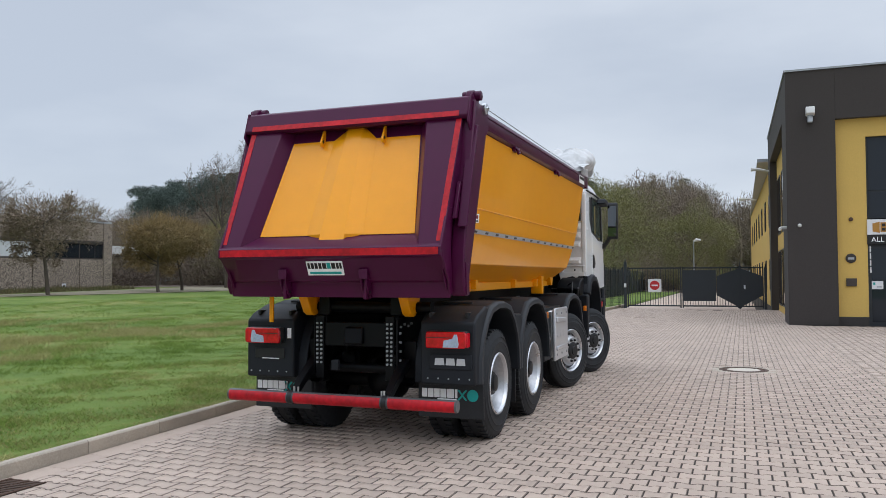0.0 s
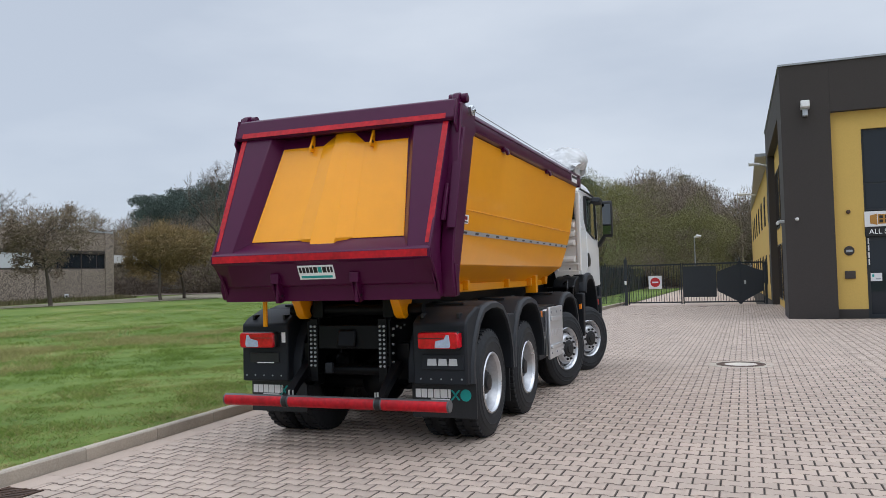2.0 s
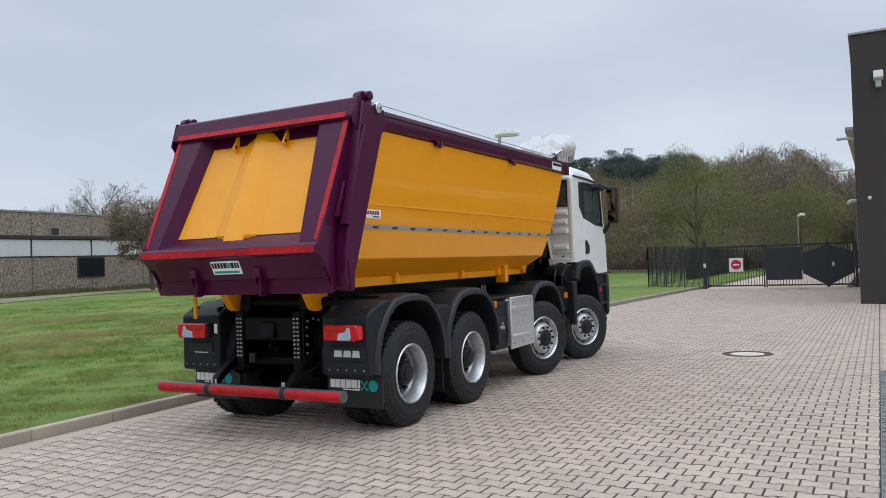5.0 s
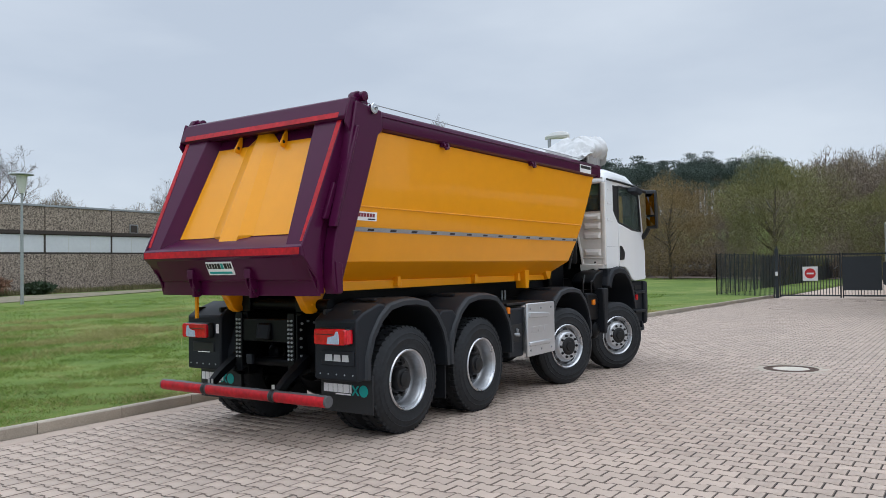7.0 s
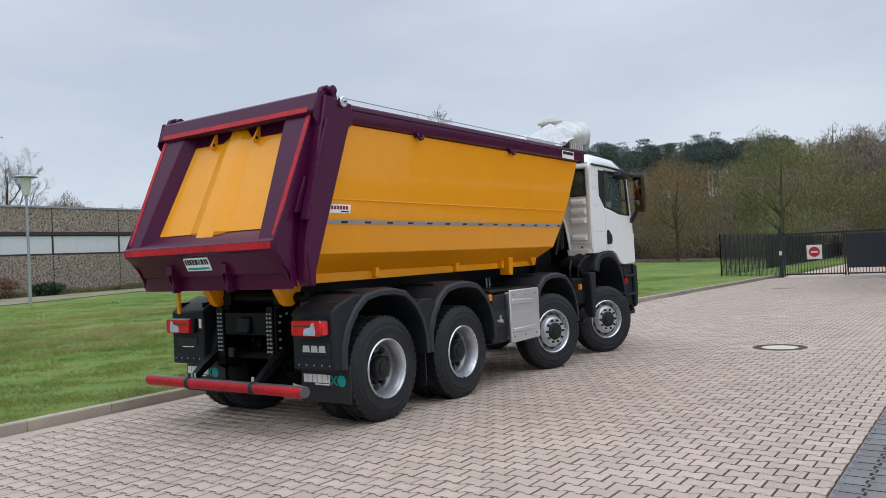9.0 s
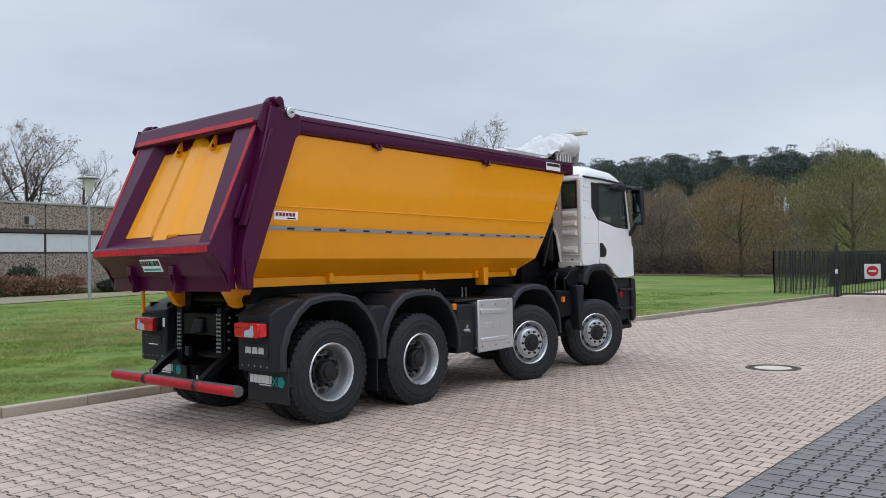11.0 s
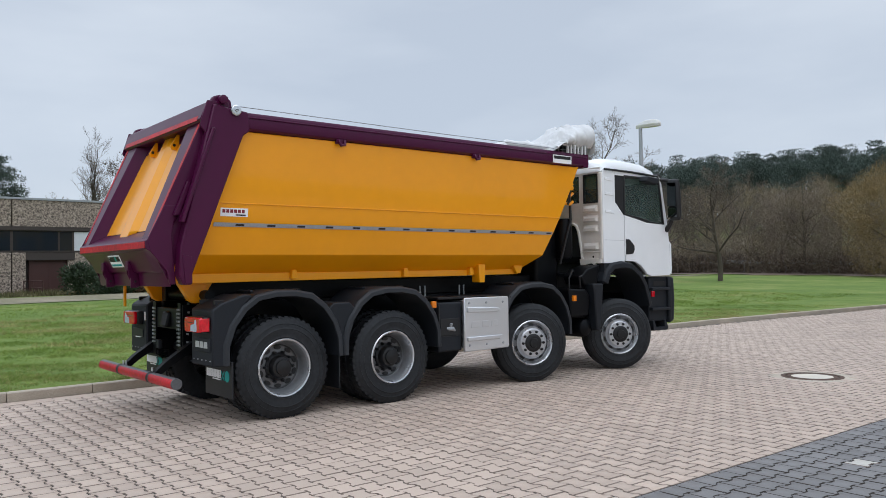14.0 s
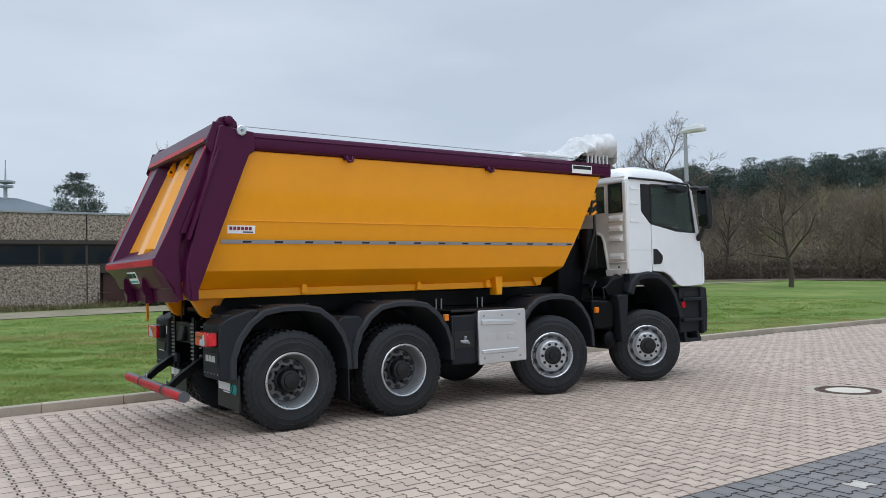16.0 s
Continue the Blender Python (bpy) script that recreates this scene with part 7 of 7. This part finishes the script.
def stone_shape(ring, chamfer=0.0048):
    """Side walls, a small chamfer and the top of a stone with that outline: corners and quads."""
    n = len(ring)
    pts = [(p, q, -0.034) for p, q in ring] + [(p, q, -chamfer) for p, q in ring]
    pts += [(p - math.copysign(chamfer, p), q - math.copysign(chamfer, q), 0.0) for p, q in ring]
    quads = [(k, (k + 1) % n, n + (k + 1) % n, n + k) for k in range(n)] + [(n + k, n + (k + 1) % n, 2 * n + (k + 1) % n, 2 * n + k) for k in range(n)]
    quads += [(2 * n + k, 2 * n + k + 1, 3 * n - 2 - k, 3 * n - 1 - k) for k in range(n // 2 - 1)]
    return np.array(pts), np.array(quads)


# interlocking double-T stone, 20 cm long along local x, and the half stone that ends a row
GAP = 0.0042
E1, H1, N1 = 0.100 - GAP, 0.0955 - GAP, 0.0695 - GAP
upper = [(E1, H1), (0.062, H1), (0.034, N1), (-0.034, N1), (-0.062, H1), (-E1, H1)]
WHOLE, QUADS = stone_shape(upper + [(p, -q) for p, q in upper[::-1]])
upper = [(E1, H1), (0.062, H1), (0.034, N1), (GAP, N1)]
HALF, HQUADS = stone_shape(upper + [(p, -q) for p, q in upper[::-1]])


def turned(v):
    return v[:, (1, 0, 2)] * np.array((-1, 1, 1))


far_stones = {}
halves = {}
rand = np.random.default_rng(5)
near = []
MH = (6.83, -3.52)


def lay(x0, x1, y0, y1, across, pick):
    """Rows of stones; across: rows run along y, else along x."""
    L, P = 0.2, 0.165
    a0, a1, b0, b1 = (y0, y1, x0, x1) if across else (x0, x1, y0, y1)
    row, b = 0, b0 + P / 2
    while b < b1:
        a = a0 + (L if row % 2 else L / 2)
        if row % 2:
            x, y = (b, a0) if across else (a0, b)
            halves.setdefault((tone(x, y + 0.05 if across else y), across), []).append((x, y, 0.0))
        while a < a1 - L / 2 + 0.01:
            x, y = (b, a) if across else (a, b)
            a += L
            if y > kerb_y(x) - 0.09 or math.hypot(x - MH[0], y - MH[1]) < 0.50:
                continue
            z = rand.uniform(-0.0018, 0.0018)
            key = pick(x, y)
            if -1.5 < x < 0.5 and -4.6 < y < -0.0 and across and len(near) < 290 and key == "beige":
                near.append((x, y, z))
            else:
                far_stones.setdefault((key, across), []).append((x, y, z))
        b += P
        row += 1


WHITES = {(2.4, -5.95), (2.4, -6.75), (4.9, -5.95), (0.0, -5.95), (4.9, -6.75), (0.0, -6.75)}


def tone(x, y):
    if x < 5.3 and y < EDGE:
        for a, b in WHITES:
            if abs(x - a) < 0.11 and abs(y - b) < 0.085:
                return "white"
        return "grey"
    return "beige"


lay(-11.94, 33.0, EDGE, 2.9, True, tone)
ROW0 = EDGE - 0.188 - 0.165 * 18
lay(-12.0, 5.3, ROW0, EDGE - 0.09, False, tone)
lay(5.3, 20.3, ROW0, EDGE - 0.09, False, tone)
for store, shape, quads in ((far_stones, WHOLE, QUADS), (halves, HALF, HQUADS)):
    for (key, across), pts in store.items():
        base = turned(shape) if across else shape
        p = np.array(pts)
        v = (base[None] + p[:, None, :]).reshape(-1, 3)
        f = (quads[None] + (np.arange(len(p)) * len(base))[:, None, None]).reshape(-1, 4)
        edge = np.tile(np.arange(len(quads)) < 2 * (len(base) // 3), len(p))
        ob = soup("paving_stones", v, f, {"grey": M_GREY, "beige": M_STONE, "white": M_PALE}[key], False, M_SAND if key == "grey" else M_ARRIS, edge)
        ob.parent = bed
        tagged(ob, {"grey": "dark grey interlocking paving stones", "beige": "beige interlocking paving stones", "white": "pale marker stones"}[key], kind="stuff")
me = bpy.data.meshes.new("paving_stone")
me.from_pydata([tuple(p) for p in turned(WHOLE)], [], [tuple(int(i) for i in q) for q in QUADS])
me.materials.append(M_STONE)
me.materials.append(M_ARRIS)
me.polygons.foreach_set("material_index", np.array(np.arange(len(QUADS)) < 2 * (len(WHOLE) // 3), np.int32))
for x, y, z in near:
    ob = new("paving_stone", me)
    ob.location = (x, y, z)
    ob.parent = bed
for nm, x0, x1, mt in (("edge_strip", -12.0, 5.3, M_GREY), ("edge_strip", 5.3, 20.3, M_STONE)):
    part(nm, box(B(), x0, x1, EDGE - 0.046, EDGE - 0.008, -0.04, -0.003), mt, bed)
# gutter slabs along the foot of the kerb
x = -12.0
while x < 12.0:
    w = 0.25 if x < 4 else 0.14
    rings = []
    for xx in (x + 0.004, x + 0.496):
        y = kerb_y(xx)
        rings.append([(xx, y - w, -0.04), (xx, y - w, 0.0005), (xx, y - w + 0.004, 0.0025), (xx, y - 0.012, 0.0025), (xx, y - 0.010, -0.04)])
    part("gutter_slab", loft(B(), rings), M_STONE, bed)
    x += 0.5
# paving beyond the part that is laid stone by stone
for n_, x0, x1, y0, y1 in (("pavement_beyond", 33.0, 74.0, -4.1, 2.2), ("pavement_side", -12.0, 20.4, -30.0, -8.5)):
    sheet(n_, x0, x1, y0, y1, -0.002, M_STONE, "beige paved surface", "paving")
# manhole
mh = thing("manhole_cover", "round manhole cover with pale concrete centre and iron ring", "manhole cover", at=(0, 0, 0))
mm = Matrix.Translation((MH[0], MH[1], 0.0)) @ Matrix.Rotation(radians(90), 4, "X")
part("concrete_collar", lathe(B(), [(0.56, -0.014), (0.56, -0.002), (0.40, -0.001), (0.40, -0.014)], 48, mm), M_KERB, mh)
part("iron_frame", lathe(B(), [(0.40, -0.01), (0.40, 0.004), (0.345, 0.005), (0.34, -0.006), (0.325, -0.006), (0.32, 0.003), (0.27, 0.004), (0.265, -0.004)], 48, mm), M_RUST, mh, "rusty cast iron frame")
part("concrete_fill", lathe(B(), [(0.268, 0.0), (0.2, 0.004), (0.0, 0.004)], 40, mm), M_FILL, mh, "pale concrete infill")
# gully by the kerb
dg = thing("gully_grate", "iron gully grate beside the kerb", "drain")
part("frame", box(B(), -3.36, -2.90, 1.56, 1.93, -0.012, 0.004), M_INK, dg)
for k in range(12):
    part("grate_bar", box(B(), -3.355 + k * 0.0385, -3.337 + k * 0.0385, 1.565, 1.925, 0.003, 0.010), M_RUST, dg)
for y in (1.56, 1.735, 1.915):
    part("cross_bar", box(B(), -3.36, -2.90, y, y + 0.016, 0.004, 0.0115), M_RUST, dg)
# second manhole and two small gullies before the gate
m2 = thing("paved_manhole", "flush round manhole cover filled with paving", "manhole cover")
mm = Matrix.Translation((24.15, 0.07, 0.0)) @ Matrix.Rotation(radians(90), 4, "X")
part("iron_ring", lathe(B(), [(0.40, -0.01), (0.40, 0.005), (0.345, 0.006), (0.34, -0.006)], 40, mm), M_RUST, m2, "dark cast iron ring")
part("infill", lathe(B(), [(0.342, 0.003), (0.2, 0.004), (0.0, 0.004)], 32, mm), M_STONE, m2)
for gx, gy in ((30.95, -1.75), (31.55, -2.45)):
    gg = thing("yard_gully", "small square iron gully in the paving", "drain", "yard gullies")
    part("frame", box(B(), gx - 0.20, gx + 0.20, gy - 0.20, gy + 0.20, -0.01, 0.005), M_RUST, gg, bevel=0.003)
    for k in range(5):
        part("slot", box(B(), gx - 0.15, gx + 0.15, gy - 0.15 + 0.066 * k, gy - 0.12 + 0.066 * k, 0.003, 0.0065), M_INK, gg)
